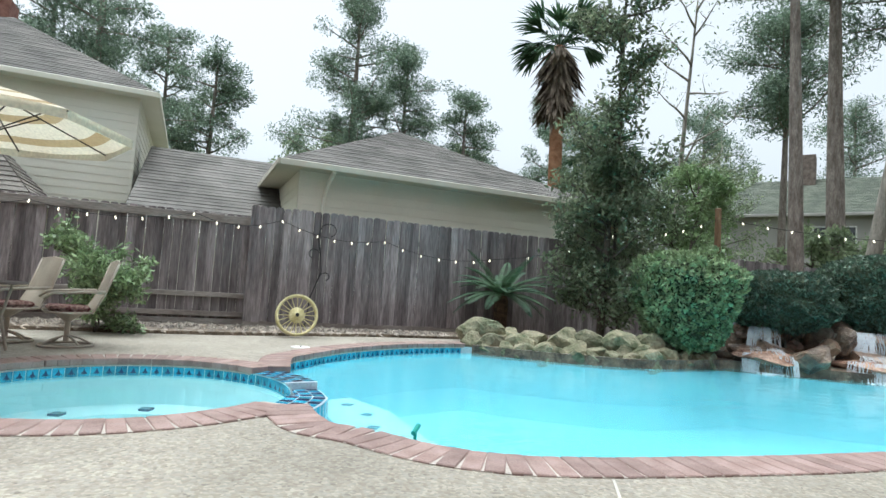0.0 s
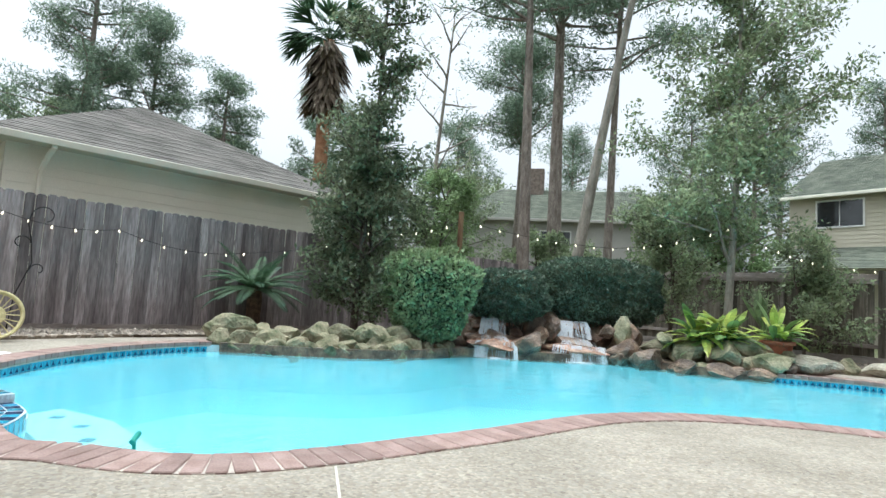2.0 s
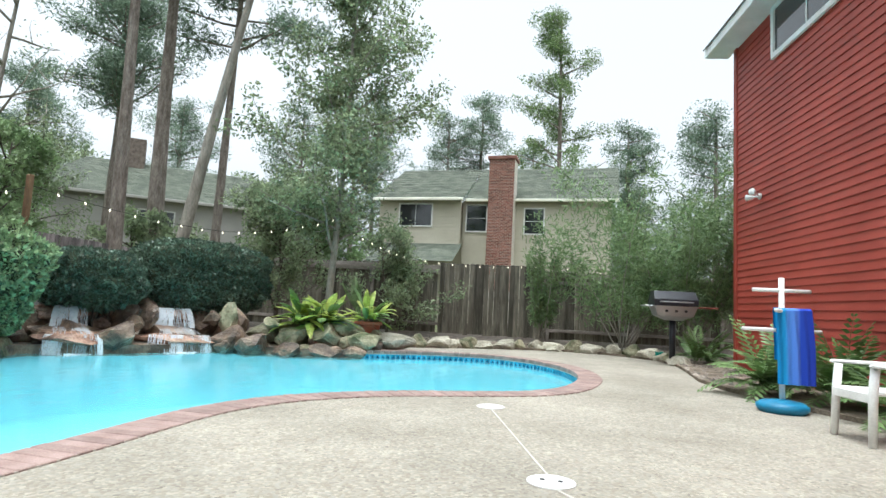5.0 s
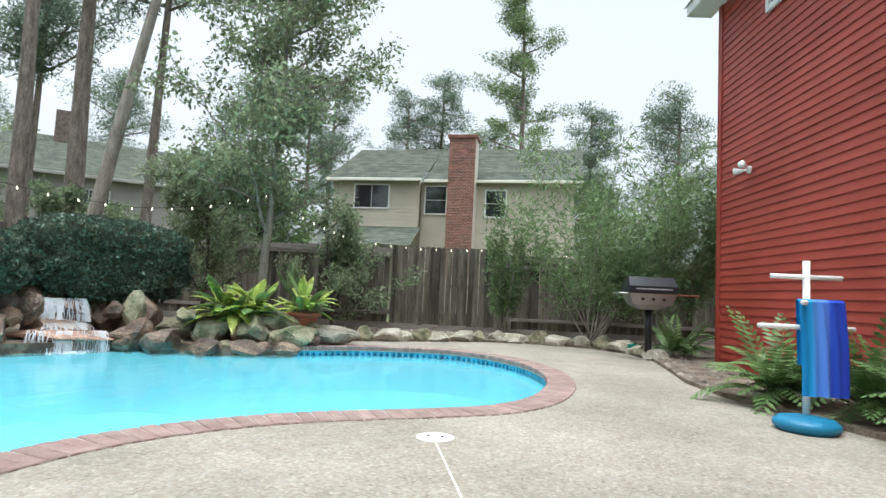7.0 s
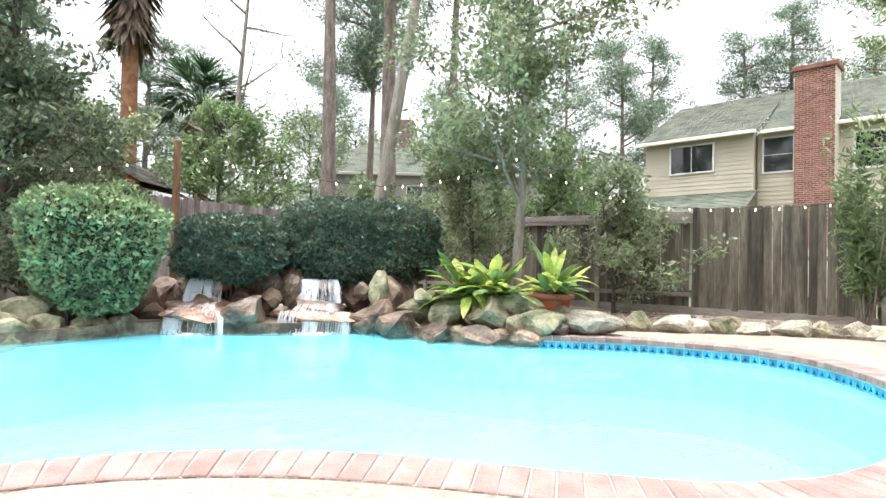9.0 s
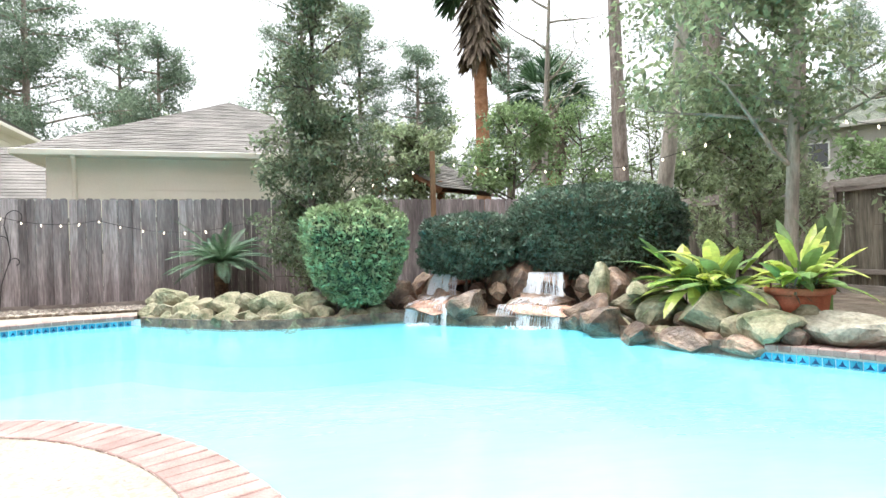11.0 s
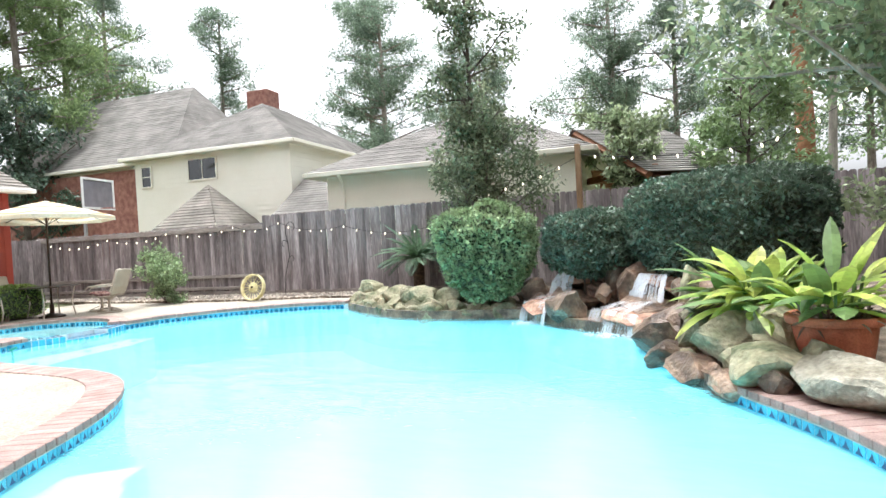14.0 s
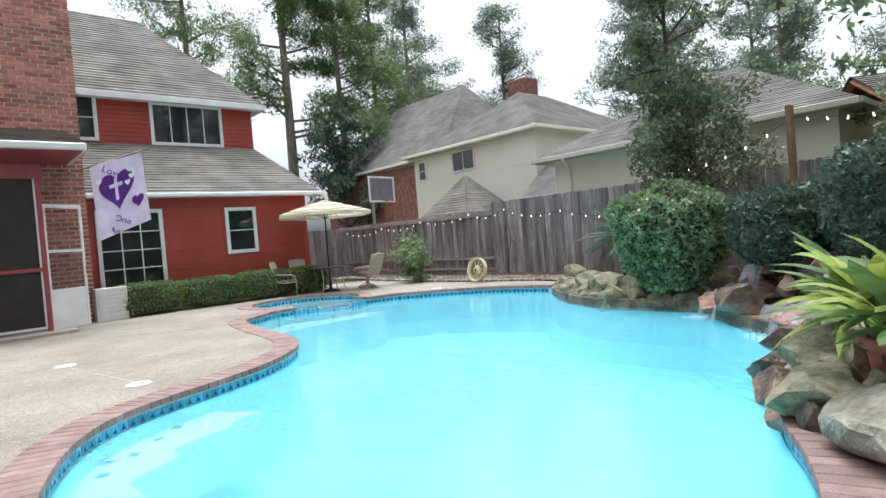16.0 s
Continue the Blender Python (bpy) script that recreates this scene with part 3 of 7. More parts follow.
part("soffit", Geo().box((6.05, -1.6, 6.59), (6.5, 14.2, 6.64)), M_WHITE, red_wing)
part("fascia", Geo().box((6.02, -1.6, 6.59), (6.05, 14.2, 6.79), bevel=0.005), M_WHITE, red_wing)
tagged(part("roof", stepped_roof((6.0, -1.6, 6.77), (6.0, 14.25, 6.77), (10.0, 14.25, 9.17), (10.0, -1.6, 9.17), M_ROOF), M_ROOF, red_wing), kind="stuff")

red_house = thing("red_house", "red lap-sided house with white-trimmed windows and shingle roofs", "house", LOT @ pose(0.78, 0.25, 0))
lap_wall(red_house, -6.15, 0.0, -2.32, 0.0, 3.05, M_RED)
lap_wall(red_house, -8.0, -2.32, -6.15, 0.0, 3.05, M_RED, axis="v", face=-1)
part("corner_board", Geo().box((-6.19, -2.42, 0), (-6.03, -2.29, 3.02), bevel=0.006), M_RED, red_house)
lap_wall(red_house, -5.72, 4.0, -4.73, 3.0, 6.25, M_RED)
lap_wall(red_house, -9.0, -4.73, -5.72, 3.0, 6.25, M_RED, axis="v", face=-1)
window(red_house, -4.42, -3.70, -2.30, 1.45, 2.58, bars=(1, 2))
window(red_house, -1.83, -0.45, -2.30, 0.7, 2.60, bars=(3, 4))
window(red_house, -4.6, -2.6, -4.71, 4.95, 6.08, bars=(4, 1))
window(red_house, -1.0, -0.2, -4.71, 5.0, 6.15, bars=(1, 2))
tagged(part("lower_roof", stepped_roof((0.1, -1.95, 3.06), (-6.6, -1.95, 3.06), (-5.7, -4.7, 4.85), (0.1, -4.7, 4.85), M_ROOF), M_ROOF, red_house), kind="stuff")
tagged(part("lower_roof_hip", stepped_roof((-6.6, -1.95, 3.06), (-6.6, -8.5, 3.06), (-5.7, -8.5, 4.3), (-5.7, -4.7, 4.85), M_ROOF), M_ROOF, red_house), kind="stuff")
part("gutter", Geo().box((-6.62, -1.97, 2.98), (0.1, -1.90, 3.09), bevel=0.02), M_WHITE, red_house, "pale painted gutter")
part("lower_soffit", Geo().box((-6.55, -2.3, 2.99), (0.1, -1.95, 3.03)), M_WHITE, red_house)
tagged(part("upper_roof", stepped_roof((4.2, -4.38, 6.25), (-6.1, -4.38, 6.25), (-3.3, -8.2, 9.9), (4.2, -8.2, 9.9), M_ROOF), M_ROOF, red_house), kind="stuff")
tagged(part("upper_roof_hip", stepped_roof((-6.1, -4.38, 6.25), (-6.1, -12.0, 6.25), (-3.3, -8.21, 9.9), (-3.3, -8.2, 9.9), M_ROOF), M_ROOF, red_house), kind="stuff")
part("upper_fascia", Geo().box((-6.1, -4.40, 6.12), (4.2, -4.36, 6.30), bevel=0.005), M_WHITE, red_house)
part("upper_fascia", Geo().box((-6.12, -10.8, 6.12), (-6.08, -4.36, 6.30), bevel=0.005), M_WHITE, red_house)
part("upper_soffit", Geo().box((-6.08, -4.73, 6.14), (4.2, -4.4, 6.18)), M_WHITE, red_house)
chim = part("chimney", Geo().box((-0.1, -3.3, 0.0), (2.4, -1.75, 9.0)), M_BRICK_MORTAR, red_house, "tall red brick chimney with pale mortar")
brick_face(chim, -0.1, 2.4, -1.745, 0.0, 9.0, bw=0.28, bh=0.105, gap=0.030, mat=M_BRICK_RED)
brick_face(chim, -3.3, -1.75, -0.105, 0.0, 9.0, axis="v", face=-1, bw=0.28, bh=0.105, gap=0.030, mat=M_BRICK_RED)
part("chimney_cap", Geo().box((0.2, -3.0, 9.0), (1.9, -2.05, 9.18), bevel=0.02), M_GLASS, chim, "black metal chimney cap")

# The neighbour's tan garage with a hip roof, and the cream two-storey house.
def hip_house(name, label, u0, u1, v0, v1, zw, over, rise, wall_mat, roof_mat, ridge_along, z0=0.0, eave_mat=None, hip=None):
    h = thing(name, label, "house", LOT)
    part("wall", Geo().box((u0, v0, z0), (u1, v1, zw)), wall_mat, h)
    for face, lo in ((1, u1),):
        g = Geo()
        prof_n = int((zw - z0) / 0.2)
        for k in range(prof_n):
            z = z0 + k * 0.2
            g.add([(lo + 0.016, v0, z), (lo + 0.016, v1, z), (lo + 0.004, v1, z + 0.2), (lo + 0.004, v0, z + 0.2), (lo, v0, z), (lo, v1, z)], [(0, 1, 2, 3), (4, 5, 1, 0)])
            g.add([(u0, v0 - 0.016, z), (u1, v0 - 0.016, z), (u1, v0 - 0.004, z + 0.2), (u0, v0 - 0.004, z + 0.2), (u0, v0, z), (u1, v0, z)], [(0, 1, 2, 3), (4, 5, 1, 0)])
            g.add([(u0, v1 + 0.016, z), (u1, v1 + 0.016, z), (u1, v1 + 0.004, z + 0.2), (u0, v1 + 0.004, z + 0.2), (u0, v1, z), (u1, v1, z)], [(0, 1, 2, 3), (4, 5, 1, 0)])
        part("siding", g, wall_mat, h)
    a0, a1, b0, b1 = u0 - over, u1 + over, v0 - over, v1 + over
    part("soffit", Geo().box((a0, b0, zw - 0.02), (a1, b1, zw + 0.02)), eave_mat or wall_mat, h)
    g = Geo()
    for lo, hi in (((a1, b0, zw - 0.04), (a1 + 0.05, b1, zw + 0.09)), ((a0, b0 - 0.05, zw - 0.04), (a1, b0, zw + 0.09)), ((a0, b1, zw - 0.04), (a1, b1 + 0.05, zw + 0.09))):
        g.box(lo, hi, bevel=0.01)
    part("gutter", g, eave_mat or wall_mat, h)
    z = zw + 0.08
    if ridge_along == "u":
        r = hip or (b1 - b0) / 2
        c = (b0 + b1) / 2
        ra, rb = (a0 + r, c, z + rise), (a1 - r, c, z + rise)
        slopes = [((a1, b0, z), (a1, b1, z), (rb[0], c + 0.01, rb[2]), rb), ((a0, b0, z), (a1, b0, z), rb, ra), ((a1, b1, z), (a0, b1, z), ra, rb), ((a0, b1, z), (a0, b0, z), ra, (ra[0], c + 0.01, ra[2]))]
    else:
        r = hip or (a1 - a0) / 2
        c = (a0 + a1) / 2
        ra, rb = (c, b0 + r, z + rise), (c, b1 - r, z + rise)
        slopes = [((a1, b0, z), (a1, b1, z), rb, ra), ((a0, b0, z), (a1, b0, z), (c + 0.01, ra[1], ra[2]), ra), ((a1, b1, z), (a0, b1, z), (c - 0.01, rb[1], rb[2]), rb), ((a0, b1, z), (a0, b0, z), ra, rb)]
    for s in slopes:
        tagged(part("roof", stepped_roof(*s, roof_mat, thick=0.013), roof_mat, h), kind="stuff")
    return h


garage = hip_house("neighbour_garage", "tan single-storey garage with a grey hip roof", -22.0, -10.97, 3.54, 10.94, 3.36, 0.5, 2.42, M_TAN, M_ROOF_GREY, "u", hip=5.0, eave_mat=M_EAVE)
part("downspout", Geo().tube([(-10.47, 4.2, 3.3), (-10.75, 4.15, 3.1), (-10.92, 4.1, 2.8), (-10.92, 4.1, 0.0)], 0.05, 8), M_TAN, garage)
cream = hip_house("cream_house", "two-storey cream lap-sided house with a hip roof", -24.0, -14.5, -7.6, 0.0, 5.28, 0.42, 2.65, M_CREAM, M_ROOF_GREY, "u", eave_mat=M_CREAM)
window(cream, -4.78, -3.44, -14.48, 4.25, 5.05, axis="v", face=1, bars=(2, 1), trim=0.07, mat=M_CREAM)
window(cream, -7.2, -6.75, -14.48, 4.15, 4.95, axis="v", face=1, bars=(1, 2), trim=0.07, mat=M_CREAM)
cream_side = hip_house("brick_and_cream_house", "brick and cream wing with a steep shingle roof", -23.0, -14.9, -16.5, -6.0, 5.15, 0.40, 4.3, M_CREAM, M_ROOF_GREY, "v", eave_mat=M_CREAM, hip=2.6)
lean = hip_house("cream_house_link", "low shingle-roofed link beside the garage", -18.6, -12.4, 0.3, 3.9, 1.75, 0.3, 2.45, M_CREAM, M_ROOF_GREY, "v", eave_mat=M_CREAM, hip=0.3)

house_b = thing("tan_house", "two-storey tan lap-sided house with dark roof and brick chimney", "house", pose(0, 34, 0))
lap_wall(house_b, -11.4, -6.4, 0.0, 4.6, 7.25, M_TAN_DEEP, face=-1, lap=0.2)
lap_wall(house_b, -6.4, 2.0, 0.6, 0.0, 7.25, M_TAN_DEEP, face=-1, lap=0.2)
part("wall_core", Geo().box((-11.4, 0.85, 0.0), (2.0, 9.0, 7.2)), M_TAN_DEEP, house_b)
tagged(part("porch_roof", stepped_roof((-11.6, -2.2, 3.4), (-6.2, -2.2, 3.4), (-6.2, 0.0, 4.6), (-11.6, 0.0, 4.6), M_ROOF_DARK), M_ROOF_DARK, house_b), kind="stuff")
tagged(part("roof", stepped_roof((-11.7, -0.4, 7.2), (-6.2, -0.4, 7.2), (-6.2, 5.0, 10.2), (-11.7, 5.0, 10.2), M_ROOF_DARK), M_ROOF_DARK, house_b), kind="stuff")
tagged(part("roof", stepped_roof((-6.2, 0.2, 7.25), (2.4, 0.2, 7.25), (2.4, 5.0, 10.2), (-6.2, 5.0, 10.2), M_ROOF_DARK), M_ROOF_DARK, house_b), kind="stuff")
part("gutter", Geo().box((-11.7, -0.5, 7.08), (-6.2, -0.4, 7.24), bevel=0.02), M_CREAM, house_b)
part("gutter", Geo().box((-6.2, 0.1, 7.12), (2.4, 0.2, 7.28), bevel=0.02), M_CREAM, house_b)
window(house_b, -10.1, -8.15, -0.03, 5.65, 6.9, face=-1, bars=(2, 1), trim=0.08)
window(house_b, -6.5 + 0.35, -5.0, 0.57, 5.45, 6.95, face=-1, bars=(1, 2), trim=0.08)
window(house_b, -2.75, -1.7, 0.57, 5.35, 6.75, face=-1, bars=(1, 2), trim=0.08)
bc = part("chimney", Geo().box((-4.75, -0.35, 0.0), (-3.3, 0.7, 9.6)), M_BRICK_MORTAR, house_b, "red brick chimney stack")
brick_face(bc, -4.75, -3.3, -0.355, 2.0, 9.6, face=-1, bw=0.24, bh=0.085)
part("chimney_crown", Geo().box((-4.85, -0.45, 9.45), (-3.2, 0.8, 9.65), bevel=0.02), M_BRICK, bc)

house_c = thing("grey_house", "grey two-storey house with a dark mossy roof among trees", "house", pose(-26.0, 33.5, 0, 0, 0, 41))
part("wall", Geo().box((-8, 0, 0), (8, 8, 7.0)), M_GREYSIDE, house_c)
lap_wall(house_c, -8, 8, -0.02, 0, 7.0, M_GREYSIDE, face=-1, lap=0.2)
tagged(part("roof", stepped_roof((-8.5, -0.5, 7.0), (8.5, -0.5, 7.0), (5.5, 4, 10.0), (-5.5, 4, 10.0), M_ROOF_DARK), M_ROOF_DARK, house_c), kind="stuff")
tagged(part("roof", stepped_roof((8.5, -0.5, 7.0), (8.5, 8.5, 7.0), (5.5, 4.01, 10.0), (5.5, 4, 10.0), M_ROOF_DARK), M_ROOF_DARK, house_c), kind="stuff")
part("gutter", Geo().box((-8.5, -0.6, 6.85), (8.5, -0.5, 7.05), bevel=0.02), M_GREYSIDE, house_c)
window(house_c, -1.9, 0.2, -0.05, 4.9, 6.2, face=-1, bars=(2, 1), trim=0.08)
part("chimney", Geo().box((-3.2, 3.2, 8.5), (-2.0, 4.4, 11.6), bevel=0.03), M_BRICK_OLD, house_c)

# ---- rocks, plants and trees ----
def rock_mesh(name, mat, seed, n=3, rough=0.33, flat=0.75):
    bm = bmesh.new()
    bmesh.ops.create_icosphere(bm, subdivisions=n, radius=1.0)
    rnd = random.Random(seed)
    cuts = [(Vector((rnd.gauss(0, 1), rnd.gauss(0, 1), rnd.gauss(0, 0.8))).normalized(), rnd.uniform(0.45, 0.80)) for _ in range(16)]
    off = Vector((seed * 3.1, seed * 1.7, seed * 0.9))
    for v in bm.verts:
        p = v.co.copy()
        for d, lim in cuts:
            s = p.dot(d)
            if s > lim:
                p -= d * (s - lim) * 0.97
        p *= 1 + rough * 0.5 * noise.noise(p * 1.6 + off) + rough * 0.22 * noise.noise(p * 4.5 + off) + rough * 0.12 * noise.noise(p * 11 + off)
        v.co = (p.x * 1.1, p.y * 1.1, p.z * flat * 1.1)
    me = bpy.data.meshes.new(name)
    bm.to_mesh(me)
    bm.free()
    me.materials.append(mat)
    return me


ROCKS = [rock_mesh("boulder", M_ROCK, s) for s in range(6)]
ROCKS_WET = [rock_mesh("wet_boulder", M_ROCK_WET, s + 10) for s in range(4)]
ROCKS_PALE = [rock_mesh("pale_boulder", M_ROCK_PALE, s + 20) for s in range(4)]


def boulder(x, y, z, sx, sy, sz, rz, kind, k, label, group):
    pool = {"moss": ROCKS, "wet": ROCKS_WET, "pale": ROCKS_PALE}[kind]
    ob = new("boulder", pool[k % len(pool)])
    ob.matrix_world = Matrix.LocRotScale((x, y, z), Euler((radians(7 * (k % 3 - 1)), radians(6 * (k % 4 - 1.5)), radians(rz))), (sx, sy, sz))
    return tagged(ob, label, "boulder", group)


def leaf_cloud(name, centres, radii, count, size, mat, seed, aspect=0.45, shell=0.0, flat=1.0, droop=0.0):
    """Many small leaves about the centres, each a folded rhombus."""
    rng = np.random.default_rng(seed)
    centres, radii = np.asarray(centres, float), np.asarray(radii, float)
    which = rng.integers(0, len(centres), count) if len(radii) == 1 or np.allclose(radii, radii[0]) else rng.choice(len(centres), count, p=radii**2 / (radii**2).sum())
    d = rng.normal(size=(count, 3))
    d /= np.linalg.norm(d, axis=1)[:, None]
    r = (shell + (1 - shell) * rng.random(count) ** 0.5) * radii[which % len(radii)]
    p = centres[which] + d * r[:, None] * (1, 1, flat)
    a = rng.normal(size=(count, 3)) + d * 0.8 - np.array((0, 0, droop))
    a /= np.linalg.norm(a, axis=1)[:, None]
    b = np.cross(a, rng.normal(size=(count, 3)))
    b /= np.linalg.norm(b, axis=1)[:, None] + 1e-9
    c = np.cross(a, b)
    s = size * rng.uniform(0.6, 1.35, count)[:, None]
    v = np.stack([p - a * s, p + b * s * aspect + c * s * 0.12, p + a * s, p - b * s * aspect + c * s * 0.12], 1).reshape(-1, 3)
    return quick(name, v, np.arange(4 * count).reshape(-1, 4), mat)


def limb(g, p0, d, length, r, rnd, bend=0.25, n=6, k=6):
    pts, p, d = [Vector(p0)], Vector(p0), Vector(d).normalized()
    for i in range(n):
        d = (d + Vector((rnd.uniform(-1, 1), rnd.uniform(-1, 1), rnd.uniform(-0.6, 0.9))) * bend).normalized()
        p = p + d * length / n
        pts.append(p)
    g.tube(pts, [r * (1 - 0.8 * i / n) for i in range(n + 1)], k)
    return pts


def pine(x, y, h, r, crown_from, spread, leaves, seed, label, mat=None, lean=(0, 0), size=0.125, limbs=32, name="pine_tree", bark=None):
    rnd = random.Random(seed)
    t = thing(name, label, "tree", pose(x, y, -0.06))
    pts = [(lean[0] * s * h + 0.12 * math.sin(3 * s + seed), lean[1] * s * h + 0.12 * math.cos(2.3 * s + seed), s * h) for s in np.linspace(0, 1, 12)]
    part("trunk", Geo().tube(pts, [r * (1.25 if i == 0 else 1) * (1 - 0.78 * i / 11) for i in range(12)], 10), bark or M_BARK, t, smooth=True)
    g, centres, radii = Geo(), [], []
    for k in range(limbs):
        s = crown_from + (1 - crown_from) * (k + rnd.random()) / limbs
        q = Vector((np.interp(s, np.linspace(0, 1, 12), [p[0] for p in pts]), np.interp(s, np.linspace(0, 1, 12), [p[1] for p in pts]), s * h))
        a = rnd.uniform(0, 2 * math.pi)
        ln = 1.15 * spread * (1.05 - 0.75 * ((s - crown_from) / (1 - crown_from)) ** 1.4) * rnd.uniform(0.45, 1.1)
        path = limb(g, q, (math.cos(a), math.sin(a), rnd.uniform(-0.05, 0.4)), ln, r * 0.22 + 0.012, rnd, 0.16, 5, 5)
        for j in (2, 3, 4, 5):
            if rnd.random() < 0.85:
                centres.append(path[j] + Vector((rnd.uniform(-1, 1), rnd.uniform(-1, 1), rnd.uniform(-0.2, 0.6))) * 0.12 * spread)
                radii.append(spread * rnd.uniform(0.10, 0.28))
    centres.append(Vector(pts[-1]))
    radii.append(spread * 0.2)
    part("limb_frame", g, bark or M_BARK, t)
    part("crown", leaf_cloud("crown", [tuple(c) for c in centres], radii, int(leaves * 3.9), size, mat or M_PINE, seed, aspect=0.24, flat=0.78), mat or M_PINE, t)
    return t


def broadleaf(name, label, x, y, h, r, base, spread, leaves, size, mat, seed, bark=None, forks=14, aspect=0.42, lean=(0, 0), shape=0.8, twigs=3, droop=0.2, blob=0.16):
    rnd = random.Random(seed)
    t = thing(name, label, "tree", pose(x, y, -0.05))
    pts = [(lean[0] * s * h + 0.1 * math.sin(4 * s + seed), lean[1] * s * h + 0.1 * math.cos(3 * s + seed), s * h) for s in np.linspace(0, 1, 10)]
    part("trunk", Geo().tube(pts, [r * (1 - 0.85 * i / 9) for i in range(10)], 9), bark or M_BARK_DARK, t, smooth=True)
    g, centres, radii = Geo(), [], []
    for k in range(forks):
        s = base + (1 - base) * (k + rnd.random()) / forks
        q = Vector((np.interp(s, np.linspace(0, 1, 10), [p[0] for p in pts]), np.interp(s, np.linspace(0, 1, 10), [p[1] for p in pts]), s * h))
        a = rnd.uniform(0, 2 * math.pi)
        ln = spread * (1 - shape * ((s - base) / (1 - base)) ** 1.3) * rnd.uniform(0.6, 1.1)
        path = limb(g, q, (math.cos(a), math.sin(a), rnd.uniform(0.15, 0.8)), ln, r * 0.3 + 0.006, rnd, 0.22, 6, 5)
        for w in range(twigs):
            j = rnd.randint(2, 6)
            tw = limb(g, path[j], (rnd.uniform(-1, 1), rnd.uniform(-1, 1), rnd.uniform(-0.2, 0.7)), ln * 0.45, r * 0.1 + 0.004, rnd, 0.3, 4, 4)
            for q2 in tw[1:]:
                centres.append(q2)
                radii.append(spread * rnd.uniform(0.6, 1.2) * blob)
    part("branch_frame", g, bark or M_BARK_DARK, t)
    part("crown", leaf_cloud("crown", [tuple(c) for c in centres], radii, leaves, size, mat, seed, aspect=aspect, droop=droop), mat, t)
    return t


def clipped_bush(name, label, x, y, sx, sy, z0, z1, mat, leaves, size, seed, rz=0.0, square=3.0, stems=True, taper=0.0, ragged=1.0):
    """A clipped shrub: a rounded body of leaves on short stems."""
    rng = np.random.default_rng(seed)
    t = thing(name, label, "bush", pose(x, y, 0, 0, 0, rz))
    cz, hz = (z0 + z1) / 2, (z1 - z0) / 2
    d = rng.normal(size=(leaves, 3))
    d /= np.linalg.norm(d, axis=1)[:, None]

    def body(d, k):
        s = (np.abs(d) ** square).sum(1) ** (-1 / square)
        wob = np.array([1 + ragged * (0.08 * noise.noise(Vector(p * 2.2) + Vector((seed, 0, 0))) + 0.07 * noise.noise(Vector(p * 6))) for p in d])
        q = d * (s * wob * k)[:, None] * (sx, sy, hz)
        q[:, :2] *= (1 + taper * np.clip(q[:, 2] / hz, -1, 0.6))[:, None]
        return q + (0, 0, cz)
    p = body(d, 1.0) - d * (rng.random(leaves) ** 2 * 0.16)[:, None]
    a = rng.normal(size=(leaves, 3)) + d * 0.9 + np.array((0, 0, 0.3))
    a /= np.linalg.norm(a, axis=1)[:, None]
    b = np.cross(a, rng.normal(size=(leaves, 3)))
    b /= np.linalg.norm(b, axis=1)[:, None] + 1e-9
    c = np.cross(a, b)
    s = size * rng.uniform(0.6, 1.3, leaves)[:, None]
    v = np.stack([p - a * s, p + b * s * 0.5 + c * s * 0.12, p + a * s, p - b * s * 0.5 + c * s * 0.12], 1).reshape(-1, 3)
    part("foliage", quick("foliage", v, np.arange(4 * leaves).reshape(-1, 4), mat), mat, t)
    # Solid core added behind the leaves; its dark colour is the shade between them.
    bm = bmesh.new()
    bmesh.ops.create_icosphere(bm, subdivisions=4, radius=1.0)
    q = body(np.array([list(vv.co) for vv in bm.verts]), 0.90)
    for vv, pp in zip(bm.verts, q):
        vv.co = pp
    me = bpy.data.meshes.new("shade_core")
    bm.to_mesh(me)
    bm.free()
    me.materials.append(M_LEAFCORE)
    part("shade_core", me, M_LEAFCORE, t)
    if stems:
        rnd = random.Random(seed)
        for k in range(9):
            px, py = rnd.uniform(-0.5, 0.5) * sx, rnd.uniform(-0.5, 0.5) * sy
            part("stem", Geo().tube([(px * 0.7, py * 0.7, -0.06), (px, py, cz)], [0.025, 0.012], 5), M_BARK_DARK, t)
    return t


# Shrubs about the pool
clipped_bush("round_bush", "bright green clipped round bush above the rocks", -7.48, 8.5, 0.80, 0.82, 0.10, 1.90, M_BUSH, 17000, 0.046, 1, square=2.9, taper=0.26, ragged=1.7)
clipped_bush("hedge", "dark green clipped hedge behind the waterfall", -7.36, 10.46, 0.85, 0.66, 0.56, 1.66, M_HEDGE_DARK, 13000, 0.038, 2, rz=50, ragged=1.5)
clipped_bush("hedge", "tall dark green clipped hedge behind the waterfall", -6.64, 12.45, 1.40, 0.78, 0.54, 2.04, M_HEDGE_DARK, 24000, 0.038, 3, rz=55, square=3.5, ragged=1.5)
for i, (u, w) in enumerate(((-1.2, 0.8), (-2.75, 0.85), (-4.3, 0.8), (-5.6, 0.6))):
    p = W(u + 0.78, -1.30)
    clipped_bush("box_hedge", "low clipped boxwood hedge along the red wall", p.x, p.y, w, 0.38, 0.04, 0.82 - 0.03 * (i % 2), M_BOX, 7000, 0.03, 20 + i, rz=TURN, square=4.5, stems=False)

